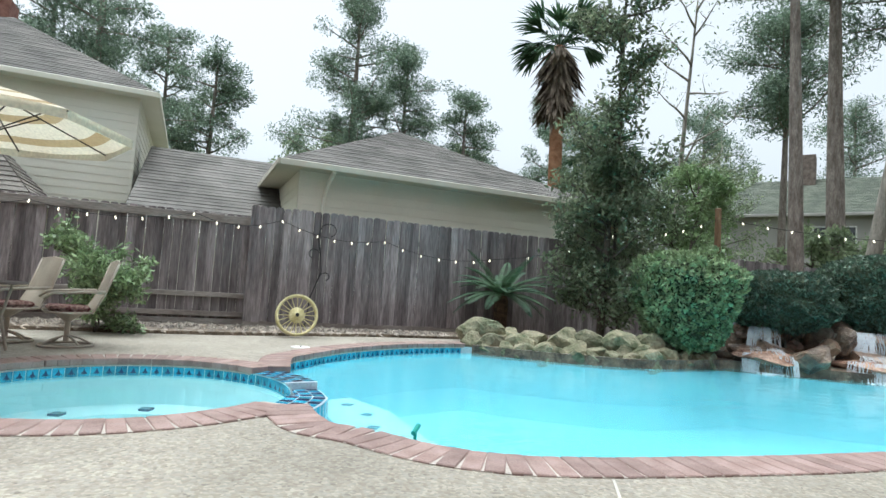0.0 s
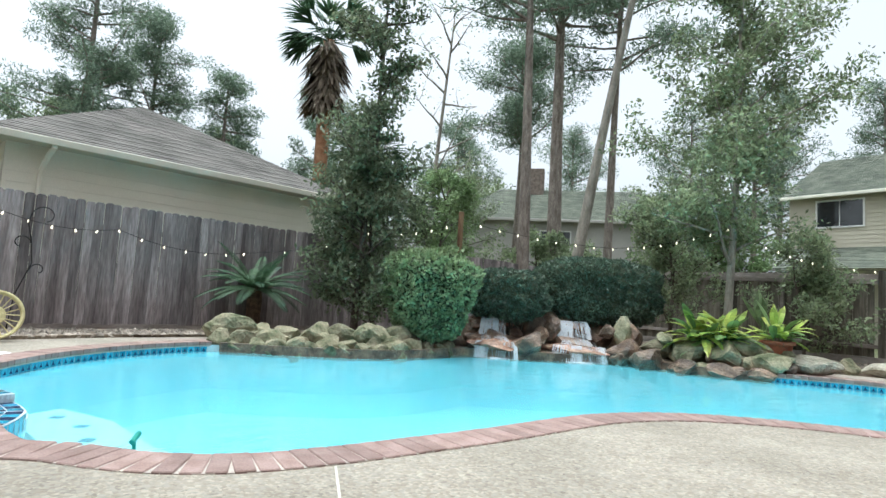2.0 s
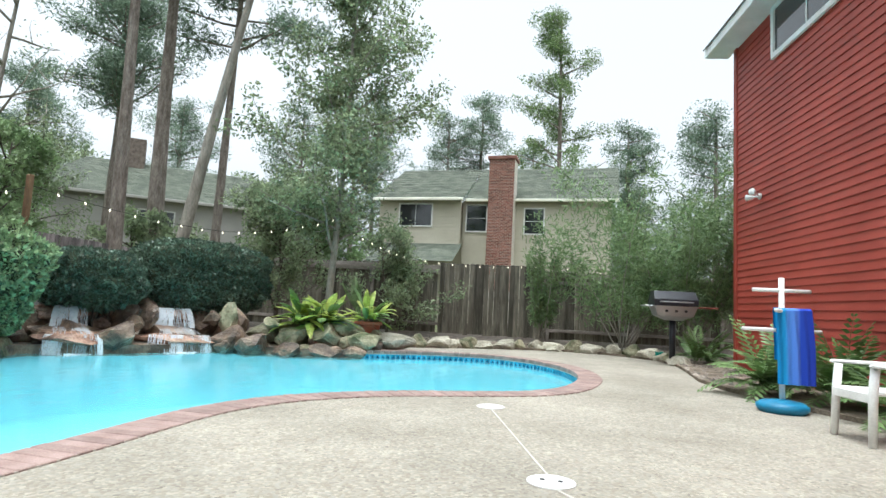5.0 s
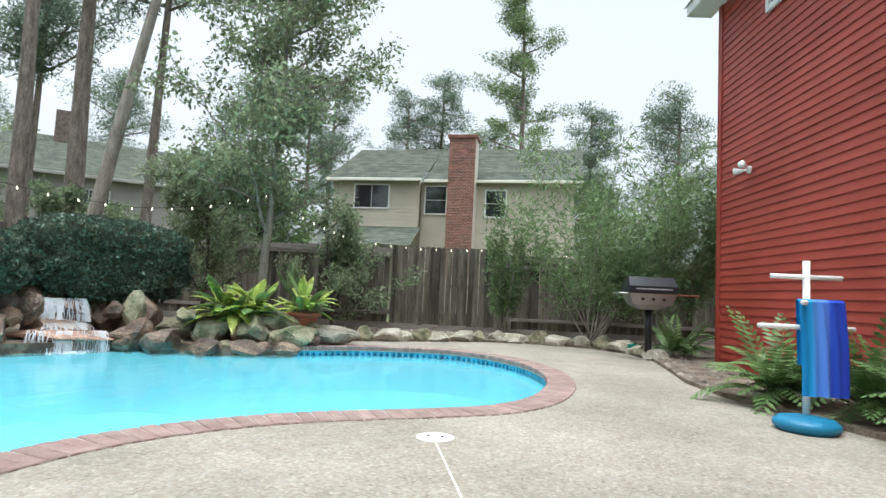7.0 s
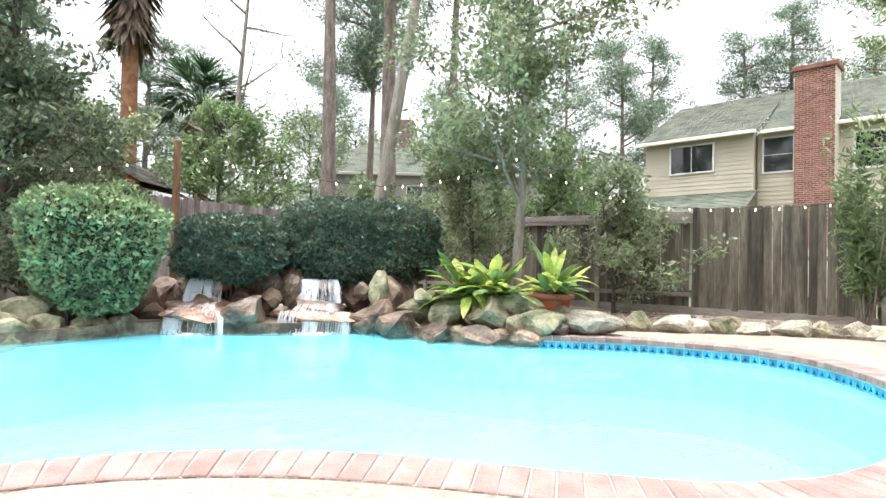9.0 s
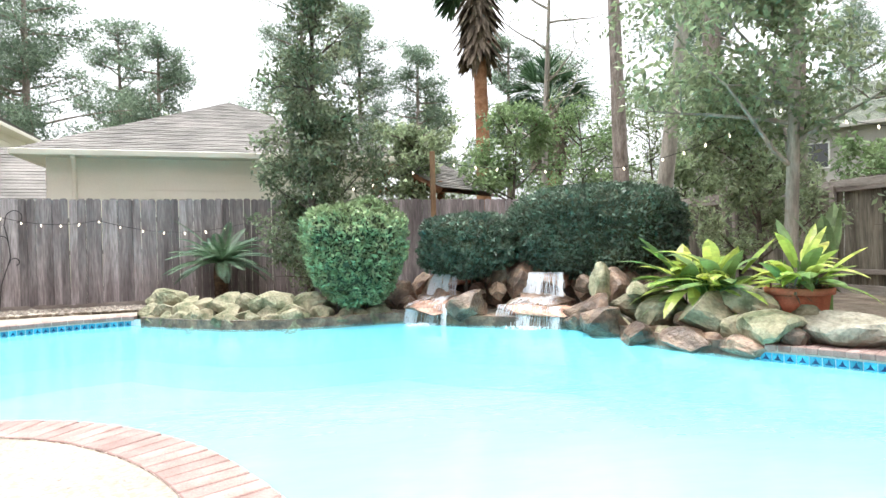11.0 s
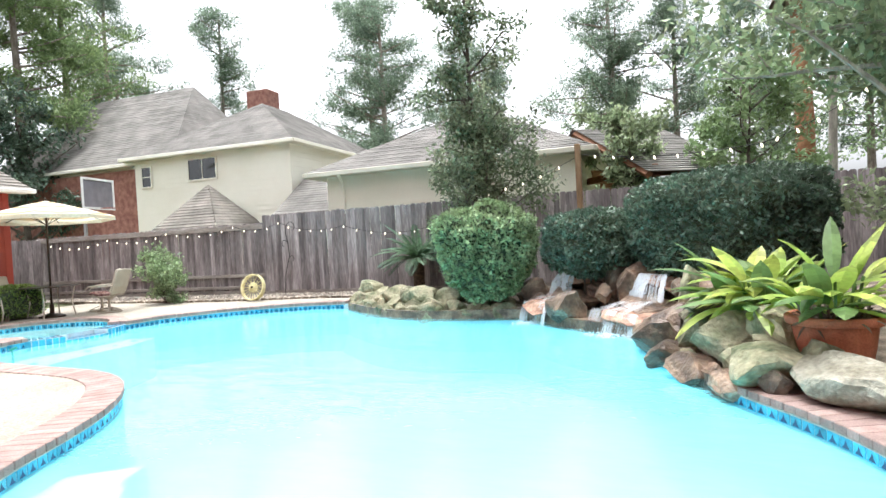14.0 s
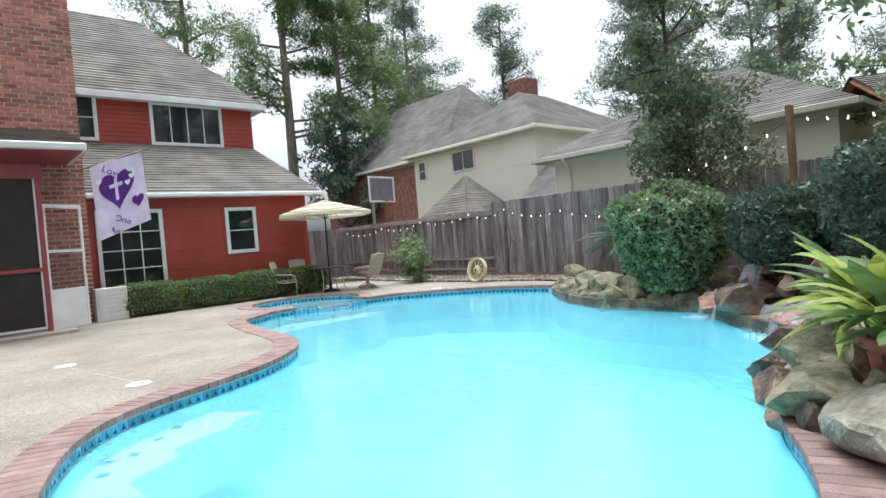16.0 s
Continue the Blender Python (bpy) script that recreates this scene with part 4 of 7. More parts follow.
# ---- beds, rocks and the waterfall ----
SW = M_SOIL
bed_a = sheet("planting_bed_west", (BED_A + [(-9.0, 6.0), (-8.0, 7.4), (-7.95, 9.4), (-6.95, 11.3), (-6.2, 12.5), (-4.6, 12.78), (-3.3, 13.4), tuple(W(0, 18.4)[:2]), tuple(W(FA, 18.4)[:2]), tuple(W(FA, -6.0)[:2])]), [], 0.05, M_SOIL, thick=0.1)
tagged(bed_a, "dark mulched planting bed along the fence", "bed", kind="structure")
bed_b = sheet("planting_bed_north", BED_B + [tuple(W(6.45, 7.3)[:2]), tuple(W(6.45, 13.7)[:2]), tuple(W(9.0, 13.9)[:2]), tuple(W(9.0, 18.4)[:2]), tuple(W(0, 18.4)[:2])], [], 0.05, M_SOIL, thick=0.1)
tagged(bed_b, "stony mulched planting bed below the board fence", "bed", kind="structure")

MOSS, WET, PALE = "moss-stained limestone boulder at the pool's edge", "wet brown boulder beside the waterfall", "pale limestone edging boulder"
rnd = random.Random(5)
ROCK_LINE = [(-8.35, 4.6), (-8.0, 5.15), (-7.65, 5.75), (-7.25, 6.4), (-7.0, 7.05), (-7.02, 7.8), (-7.15, 8.4), (-7.4, 8.95)]
for k, (p, d) in enumerate(even(ROCK_LINE, 0.44, closed=False)):
    s = rnd.uniform(0.24, 0.34)
    a = math.degrees(math.atan2(d[1], d[0]))
    boulder(p[0] - d[1] * 0.02 - 0.12, p[1] + d[0] * 0.05 + 0.04, -0.02, s * 1.05, s * 0.8, s * 0.95, a + rnd.uniform(-25, 25), "moss", k, MOSS, "boulders round the pool")
for k, (p, d) in enumerate(even(ROCK_LINE, 0.55, closed=False)):
    s = rnd.uniform(0.26, 0.38)
    a = math.degrees(math.atan2(d[1], d[0]))
    boulder(p[0] - d[1] * 0.30 + rnd.uniform(-0.05, 0.05) - 0.1, p[1] + d[0] * 0.30, 0.15, s * 1.2, s * 0.9, s * 0.85, a + rnd.uniform(-30, 30), "moss", k + 3, MOSS, "boulders round the pool")
boulder(-8.5, 5.15, 0.22, 0.50, 0.38, 0.32, 65, "moss", 1, "large flat-topped tan boulder at the pool's edge", "boulders round the pool")
for k, (x, y, z, sx, sy, sz, rz) in enumerate(((-7.95, 9.35, 0.12, 0.46, 0.40, 0.46, 20), (-7.95, 9.95, 0.25, 0.48, 0.42, 0.46, 70), (-7.8, 10.7, 0.30, 0.46, 0.4, 0.46, 10), (-7.05, 10.95, 0.40, 0.36, 0.32, 0.52, 40),
                                               (-6.5, 10.3, 0.12, 0.46, 0.32, 0.34, 55), (-6.75, 11.2, 0.46, 0.38, 0.32, 0.36, 20), (-6.35, 12.3, 0.32, 0.48, 0.42, 0.52, 0), (-5.75, 12.42, 0.32, 0.42, 0.40, 0.50, 30),
                                               (-5.5, 11.95, 0.06, 0.44, 0.36, 0.38, 80), (-5.62, 12.15, 0.50, 0.24, 0.22, 0.42, 10))):
    boulder(x, y, z, sx, sy, sz, rz, "wet" if k != 9 else "moss", k, WET, "boulders of the waterfall")
for k, (x, y, z, sx, sy, sz, rz, kind) in enumerate(((-4.85, 12.05, -0.02, 0.46, 0.38, 0.32, 15, "wet"), (-4.2, 12.18, -0.05, 0.46, 0.34, 0.24, 0, "wet"), (-3.6, 12.45, -0.06, 0.48, 0.30, 0.22, 28, "wet"), (-3.12, 12.80, -0.07, 0.42, 0.26, 0.18, 35, "wet"),
                                                     (-4.95, 12.5, 0.25, 0.44, 0.42, 0.42, 0, "moss"), (-4.3, 12.62, 0.22, 0.54, 0.40, 0.40, 40, "moss"), (-3.72, 12.82, 0.20, 0.46, 0.42, 0.38, 80, "moss"), (-3.4, 13.22, 0.36, 0.46, 0.36, 0.25, 30, "moss"),
                                                     (-3.0, 13.08, 0.12, 0.48, 0.36, 0.27, 35, "moss"), (-2.95, 13.45, 0.26, 0.24, 0.22, 0.18, 10, "moss"))):
    boulder(x, y - 0.13, z, sx * 0.92, sy * 0.92, sz * 0.95, rz, kind, k, MOSS if kind == "moss" else "brown water-stained boulder at the pool's edge", "boulders round the pool")
for k, (x, y, z, s, kind) in enumerate(((-4.45, 12.38, 0.12, 0.2, "moss"), (-3.9, 12.5, 0.10, 0.19, "wet"), (-3.38, 12.80, 0.10, 0.22, "moss"), (-4.75, 12.3, 0.42, 0.2, "moss"), (-3.2, 12.98, 0.28, 0.17, "moss"), (-2.75, 13.0, 0.06, 0.16, "wet"),
                                               (-7.65, 9.4, 0.05, 0.24, "wet"), (-8.05, 10.4, 0.5, 0.22, "wet"), (-7.2, 10.6, 0.30, 0.24, "wet"), (-6.65, 10.8, 0.34, 0.2, "wet"), (-5.9, 12.0, 0.46, 0.2, "wet"), (-5.4, 11.7, -0.03, 0.2, "wet"), (-6.95, 11.8, 0.62, 0.3, "moss"), (-6.15, 12.6, 0.6, 0.26, "moss"))):
    boulder(x, y, z, s * 1.1, s * 0.9, s, 40 * k, kind, k + 1, MOSS if kind == "moss" else WET, "boulders round the pool")
for k, (x, y, z, q) in enumerate(((-7.95, 10.35, 0.42, 0.5), (-7.5, 10.75, 0.5, 0.46), (-7.1, 11.25, 0.5, 0.48), (-7.05, 11.75, 0.48, 0.5), (-6.85, 12.25, 0.5, 0.52), (-6.6, 12.75, 0.42, 0.5), (-6.0, 12.85, 0.36, 0.5), (-8.25, 9.75, 0.3, 0.5))):
    boulder(x, y, z, q, q * 0.85, q * 0.9, 55 * k, "wet", k + 2, "dark shaded boulder behind the waterfall", "boulders of the waterfall")
boulder(-2.56, 13.5, 0.18, 0.46, 0.34, 0.34, 30, "pale", 2, "large pale pitted limestone boulder on the coping", "edging boulders")
for k, (p, d) in enumerate(even(BED_B[1:10], 0.44, closed=False)):
    s = rnd.uniform(0.24, 0.33)
    a = math.degrees(math.atan2(d[1], d[0]))
    boulder(p[0] - d[1] * 0.16, p[1] + d[0] * 0.16, 0.07, s * 1.15, s * 0.85, s * rnd.uniform(0.8, 1.15), a + rnd.uniform(-20, 20), "pale" if k % 3 else "moss", k, PALE, "edging boulders")

edging = thing("stone_edging", "row of small rounded edging stones", "edging", kind="structure")
pebbles = [rock_mesh("edging_stone", M_COBBLE, s + 40, n=2, rough=0.2) for s in range(3)]
for k, (p, d) in enumerate(even(BED_A, 0.16, closed=False)):
    ob = new("edging_stone", pebbles[k % 3])
    ob.parent = edging
    s = rnd.uniform(0.065, 0.10)
    ob.matrix_local = Matrix.LocRotScale((p[0] - 0.06, p[1], 0.03), Euler((0, 0, rnd.uniform(0, 6))), (s * 0.9, s * 1.1, s * 0.8))
litter_v, litter_f = [], []
base_rock = [Vector(v.co) for v in pebbles[0].vertices]
g = Geo()
tri = Geo()
for k in range(3200):
    if k % 2:
        t = rnd.random()
        v = rnd.uniform(-5.5, 6.2)
        u = rnd.uniform(FA + 0.15, FA + 1.1)
        p = W(u, v)
    else:
        p = W(rnd.uniform(-1.2, 6.5), rnd.uniform(9.5, 18.2))
        if inside((p.x, p.y), DECK):
            continue
    s = rnd.uniform(0.025, 0.075)
    w = [Vector((rnd.uniform(-1, 1), rnd.uniform(-1, 1), 0)).normalized() for _ in range(1)][0]
    q = Vector((-w.y, w.x, 0))
    z = Vector((p.x, p.y, 0.05))
    g.add([z + w * s, z + q * s * 0.7, z - w * s, z - q * s * 0.7, z + Vector((0, 0, s * rnd.uniform(0.5, 0.9))) + w * s * 0.2], [(0, 1, 4), (1, 2, 4), (2, 3, 4), (3, 0, 4)])
tagged(single("bed_stones", g, M_COBBLE, "loose small stones scattered over the beds", "stones"), kind="stuff")


def strands(name, top, bottom, width, n, mat, parent, seed, spread=0.3):
    """Falling water: narrow ribbons from a lip to where they land."""
    rr = random.Random(seed)
    a, b = Vector(top), Vector(bottom)
    out = Vector((b.x - a.x, b.y - a.y, 0))
    side = Vector((-out.y, out.x, 0)).normalized()
    g = Geo()
    jets = [rr.uniform(-0.5, 0.5) for _ in range(7)]
    for i in range(n):
        o = max(-0.5, min(0.5, rr.gauss(rr.choice(jets), 0.045) if i % 4 else rr.uniform(-0.5, 0.5))) * width
        w = rr.uniform(0.0012, 0.006)
        reach = rr.uniform(0.75, 1.1)
        pts = []
        for j in range(7):
            s = j / 6
            p = a.lerp(b, 0) + out * s * reach + side * (o * (1 + spread * s) + 0.012 * math.sin(9 * s + i))
            p.z = a.z + (b.z - a.z) * (0.25 * s + 0.75 * s * s)
            pts.append(p)
        for j in range(6):
            g.quad(pts[j] - side * w, pts[j] + side * w, pts[j + 1] + side * w * 0.8, pts[j + 1] - side * w * 0.8)
    return tagged(part(name, g, mat, parent), kind="stuff")


M_FOAM = material("white_falling_water", (0.72, 0.76, 0.80), (0.88, 0.90, 0.92), scale=20, rough=0.25, bump=0.2, fine=60, grain=0.1)
_n, _l = M_FOAM.node_tree.nodes, M_FOAM.node_tree.links
_mix, _clear = _n.new("ShaderNodeMixShader"), _n.new("ShaderNodeBsdfTransparent")
_mix.inputs[0].default_value = 0.46
_l.new(_n["Principled BSDF"].outputs[0], _mix.inputs[2])
_l.new(_clear.outputs[0], _mix.inputs[1])
_l.new(_mix.outputs[0], _n["Material Output"].inputs[0])
for k, (lip, mid, land, slab_c, w) in enumerate((((-7.34, 10.06, 0.62), (-7.18, 9.94, 0.27), (-6.68, 9.57, -0.15), (-7.0, 9.82), 0.40), ((-6.48, 11.58, 0.64), (-6.32, 11.45, 0.27), (-5.80, 11.05, -0.15), (-6.13, 11.32), 0.52))):
    fall = thing("waterfall", "rock waterfall spilling white water over wet ledges", "waterfall", group="waterfalls")
    ang = math.degrees(math.atan2(land[1] - lip[1], land[0] - lip[0]))
    lower = new("lower_ledge", rock_mesh("lower_ledge", M_SLAB, 50 + k, flat=1.0))
    lower.parent = fall
    lower.matrix_local = Matrix.LocRotScale((slab_c[0], slab_c[1], 0.10), Euler((0, radians(6), radians(ang))), (0.56, 0.80, 0.12))
    upper = new("upper_ledge", rock_mesh("upper_ledge", M_SLAB, 60 + k, flat=1.0))
    upper.parent = fall
    upper.matrix_local = Matrix.LocRotScale((lip[0] - 0.25, lip[1] + 0.15, 0.50), Euler((0, 0, radians(ang))), (0.45, 0.58, 0.15))
    foot = new("footing_stone", rock_mesh("footing_stone", M_ROCK_WET, 70 + k, flat=1.0))
    foot.parent = fall
    foot.matrix_local = Matrix.LocRotScale((slab_c[0] - 0.25, slab_c[1] + 0.2, 0.1), Euler((0, 0, radians(ang))), (0.6, 0.65, 0.3))
    strands("upper_water", lip, mid, w * 1.1, 210, M_FOAM, fall, 3 + k)
    strands("lower_water", (land[0] - 0.10, land[1] + 0.09, 0.17), land, w * 2.0, 140, M_FOAM, fall, 8 + k, 0.08)
    strands("slab_water", (mid[0], mid[1], 0.27), (land[0] - 0.08, land[1] + 0.07, 0.18), w * 1.1, 85, M_FOAM, fall, 20 + k)
    splash = Geo()
    for i in range(160):
        a, r = rnd.uniform(0, 6.3), rnd.uniform(0, 0.34) 
        s = rnd.uniform(0.006, 0.022)
        x, y = land[0] + math.cos(a) * r * 0.8, land[1] + math.sin(a) * r
        splash.add([(x - s, y, -0.146), (x, y - s, -0.146), (x + s, y, -0.146), (x, y + s, -0.146), (x, y, -0.146 + s)], [(0, 1, 4), (1, 2, 4), (2, 3, 4), (3, 0, 4)])
    tagged(part("splash", splash, M_FOAM, fall), kind="stuff")

# Stones that stand in the water along the wild edge of the pool
wild = [p for p in ring_offset(pool_out, CW - 0.12) if (p[0] < -2.95 and p[1] > 11.4) or (p[0] < -6.4 and p[1] > 4.9)]
wild_a = [tuple(p) for p in wild if p[0] > -5.3]
wild_b = [tuple(p) for p in wild if p[0] < -6.4 and p[1] < 9.0]
k = 0
back_line = [tuple(p) for p in ring_offset(pool_out, CW + 0.0) if (p[0] < -2.95 and p[1] > 10.3) or (p[0] < -6.0 and p[1] > 4.7)]
g = Geo()
for a, b2 in zip(back_line, back_line[1:]):
    if math.hypot(b2[0] - a[0], b2[1] - a[1]) < 0.8:
        g.quad((*a, -0.19), (*b2, -0.19), (*b2, 0.0), (*a, 0.0))
        g.quad((*a, 0.0), (*b2, 0.0), (b2[0] - 0.2, b2[1] + 0.25, 0.0), (a[0] - 0.2, a[1] + 0.25, 0.0))
tagged(single("rock_footing", g, M_ROCK_WET, "rough wet stone footing under the boulders", "footing"), kind="structure")
for line in (wild_a, wild_b):
    for p, d in even(line, 0.3, closed=False):
        s = rnd.uniform(0.13, 0.21) if line is wild_a else rnd.uniform(0.17, 0.26)
        boulder(p[0], p[1], -0.10 + rnd.uniform(-0.03, 0.06), s * 1.15, s * 0.8, s * 1.05, math.degrees(math.atan2(d[1], d[0])) + rnd.uniform(-30, 30), "wet" if line is wild_a and k % 3 else "moss", k, "brown water-stained stone standing at the waterline" if line is wild_a else MOSS, "boulders round the pool")
        k += 1

# ---- trees ----
TALL = "tall pine with high open clumps of needles"
# behind the west neighbours
pine(-38.6, 4.5, 21.5, 0.32, 0.42, 4.6, 5200, 1, TALL)
pine(-40.5, 8.4, 18.5, 0.30, 0.40, 4.4, 4800, 2, TALL)
pine(-36.1, -4.4, 14.5, 0.28, 0.30, 3.8, 4600, 3, TALL)
pine(-31.0, -9.5, 17.5, 0.32, 0.30, 4.6, 6000, 4, TALL)
pine(-34.5, -13.0, 19.5, 0.30, 0.45, 4.2, 4600, 5, TALL)
pine(-39.5, -8.0, 17.0, 0.26, 0.50, 3.4, 3000, 6, TALL)
pine(-37.0, 5.0, 14.0, 0.26, 0.35, 3.4, 3600, 7, TALL)
pine(-38.0, 12.5, 15.0, 0.28, 0.35, 3.8, 4200, 8, TALL)
pine(-36.0, 18.5, 15.0, 0.26, 0.30, 3.6, 4200, 9, TALL)
# behind the red house
pine(-9.6, -19.0, 22.0, 0.38, 0.35, 4.6, 9000, 10, "tall pine with hanging bright needles", M_PINE_BRIGHT)
pine(-13.2, -19.5, 20.0, 0.30, 0.38, 3.8, 6500, 11, TALL, M_PINE_BRIGHT)
pine(-17.0, -22.0, 21.0, 0.30, 0.40, 4.2, 6000, 12, TALL, M_PINE_BRIGHT)
pine(-22.0, -26.0, 22.0, 0.30, 0.40, 4.6, 6000, 13, TALL)
pine(-30.0, -24.0, 20.0, 0.30, 0.40, 4.2, 4600, 14, TALL)
pine(-25.0, -30.0, 17.0, 0.30, 0.25, 4.6, 4200, 15, TALL)
pine(-5.0, -24.0, 23.0, 0.32, 0.40, 4.6, 5200, 16, TALL, M_PINE_BRIGHT)
# beyond the corner and the north fence
pine(-12.16, 15.44, 17.0, 0.24, 0.62, 3.2, 2600, 20, "pine with a straight bare reddish trunk", bark=M_BARK)
pine(-14.87, 20.04, 20.0, 0.36, 0.62, 3.0, 2600, 21, "pine with a straight bare trunk", bark=M_BARK)
pine(-10.05, 15.4, 15.0, 0.20, 0.70, 2.6, 1800, 22, "leaning pine with a pale trunk", lean=(0.17, 0.05), bark=M_BARK_PALE)
pine(-13.5, 22.0, 20.0, 0.22, 0.55, 3.6, 3600, 23, TALL)
pine(-22.5, 25.0, 16.0, 0.24, 0.62, 4.4, 4600, 24, TALL)
pine(-18.0, 44.0, 17.0, 0.28, 0.25, 5.0, 4600, 25, TALL)
pine(-25.0, 48.0, 18.0, 0.28, 0.30, 5.0, 4600, 26, TALL)
pine(-33.0, 42.0, 17.0, 0.28, 0.25, 5.0, 4600, 27, TALL)
pine(-40.0, 34.0, 17.0, 0.28, 0.25, 5.0, 4600, 28, TALL)
pine(-42.0, 24.0, 16.0, 0.28, 0.25, 5.0, 4600, 29, TALL)
pine(-10.0, 55.0, 21.0, 0.30, 0.45, 4.6, 4600, 30, TALL)
pine(-13.0, 54.0, 19.0, 0.30, 0.45, 4.2, 3600, 31, TALL)
pine(-1.9, 46.0, 24.0, 0.30, 0.38, 4.2, 5200, 32, TALL, M_PINE_BRIGHT)
pine(3.5, 50.0, 16.0, 0.28, 0.30, 4.4, 4200, 33, TALL)
pine(9.0, 44.0, 15.0, 0.28, 0.25, 4.4, 4200, 34, TALL)
pine(-5.5, 60.0, 17.0, 0.28, 0.30, 4.4, 3600, 35, TALL)
pine(-19.5, 52.0, 20.0, 0.28, 0.40, 4.4, 4200, 36, TALL)

broadleaf("bare_tree", "thin pale tree with nearly bare winter branches", -16.7, 14.8, 13.0, 0.14, 0.35, 3.2, 500, 0.06, M_HOLLY, 3, bark=M_BARK_PALE, forks=12, lean=(0.03, 0.02), shape=0.5)
broadleaf("magnolia_tree", "dark glossy-leaved magnolia with an open top", -8.75, 7.65, 7.9, 0.085, 0.10, 1.55, 9500, 0.062, M_MAGNOLIA, 4, forks=34, shape=0.50, twigs=5, blob=0.15)
broadleaf("magnolia_tree", "dense dark shrubby tree in front of the fence corner", -8.9, 8.0, 3.7, 0.06, 0.08, 1.6, 13000, 0.055, M_MAGNOLIA, 14, forks=24, shape=0.45, twigs=5, blob=0.24)
broadleaf("holly_tree", "slender evergreen tree with a tall loose crown", -4.55, 14.4, 8.9, 0.10, 0.22, 2.3, 25000, 0.060, M_HOLLY, 5, forks=34, shape=0.45, twigs=5, blob=0.16, bark=M_BARK_PALE)
broadleaf("holly_tree", "leafy understorey shrub along the fence", -6.6, 15.3, 3.6, 0.06, 0.15, 1.7, 9000, 0.058, M_HOLLY, 6, forks=20, shape=0.4, twigs=4)
broadleaf("holly_tree", "leafy understorey shrub along the fence", -4.2, 17.0, 2.5, 0.05, 0.15, 1.6, 6500, 0.058, M_HOLLY, 7, forks=18, shape=0.4, twigs=4)
broadleaf("shade_tree", "light green leafy tree beyond the fence", -8.4, 21.0, 4.2, 0.10, 0.20, 2.0, 6500, 0.09, M_BAMBOO, 8, forks=20, shape=0.4)
broadleaf("shade_tree", "light green leafy tree beyond the fence", -13.0, 12.8, 4.6, 0.08, 0.2, 2.0, 6000, 0.08, M_BAMBOO, 9, forks=20, shape=0.4)
broadleaf("shade_tree", "light green leafy tree beyond the fence", -14.6, 18.6, 3.4, 0.08, 0.2, 1.8, 5000, 0.09, M_HOLLY, 10, forks=20, shape=0.4)
for k, (x, y, h, sp, m) in enumerate(((-17.0, 23.5, 3.6, 2.2, M_HOLLY), (-20.5, 17.5, 5.8, 2.8, M_BAMBOO), (-12.0, 23.5, 3.2, 2.0, M_BAMBOO), (-24.0, 22.5, 7.5, 3.4, M_HOLLY), (-13.2, 10.2, 4.2, 1.5, M_HOLLY))):
    broadleaf("shade_tree", "leafy light green understorey tree beyond the fence", x, y, h, 0.10, 0.12, sp, 7000, 0.085, m, 60 + k, forks=26, shape=0.35, twigs=4, blob=0.15)
for k, (x, y, h, sp) in enumerate(((-48.0, 2.0, 12.0, 5.0), (-50.0, -10.0, 13.0, 5.0), (-46.0, 14.0, 12.0, 5.0), (-30.0, 52.0, 12.0, 5.5), (-8.0, 62.0, 13.0, 5.5), (4.0, 60.0, 12.0, 5.0), (-44.0, 40.0, 13.0, 5.5))):
    broadleaf("shade_tree", "far rounded evergreen tree beyond the houses", x, y, h, 0.25, 0.1, sp, 7000, 0.17, M_HOLLY, 80 + k, forks=24, shape=0.4, twigs=4, blob=0.16)
broadleaf("shade_tree", "dark leafy tree behind the cream house", -11.5, -16.0, 7.5, 0.2, 0.15, 3.4, 9000, 0.12, M_HEDGE_DARK, 11, forks=24, shape=0.4)
broadleaf("shade_tree", "dark leafy tree behind the red house", -17.5, -20.5, 8.5, 0.2, 0.15, 3.6, 9000, 0.12, M_HEDGE_DARK, 12, forks=24, shape=0.4)


def oleander(x, y, h, spread, canes, leaves, seed, label):
    rr = random.Random(seed)
    t = thing("oleander_shrub", label, "shrub", pose(x, y, 0.0), "oleanders by the fence")
    centres = []
    for k in range(canes):
        a = rr.uniform(0, 6.3)
        g = Geo()
        path = limb(g, (rr.uniform(-0.1, 0.1), rr.uniform(-0.1, 0.1), 0), (math.cos(a) * spread * 0.28, math.sin(a) * spread * 0.28, 1), h * rr.uniform(0.7, 1.05), 0.02, rr, 0.09, 9, 5)
        part("cane", g, M_BARK_PALE, t)
        centres += path[3:]
    part("foliage", leaf_cloud("foliage", [tuple(c) for c in centres], [spread * 0.27], leaves * 2, 0.085, M_BAMBOO, seed, aspect=0.19, droop=-0.3), M_BAMBOO, t)


oleander(0.0, 17.2, 2.9, 0.85, 9, 1500, 1, "thin young oleander with narrow leaves")
oleander(2.1, 17.2, 4.9, 2.0, 16, 6500, 2, "tall arching oleander with narrow green leaves")
oleander(3.6, 17.3, 5.1, 1.8, 15, 6500, 3, "tall arching oleander with narrow green leaves")

# ---- more materials ----
def plain(name, c, rough=0.5, metal=0.0, grain=0.08, bump=0.05, spec=0.4):
    return material(name, tuple(v * 0.9 for v in c), tuple(min(1, v * 1.1) for v in c), scale=4, rough=rough, metal=metal, bump=bump, grain=grain, spec=spec)


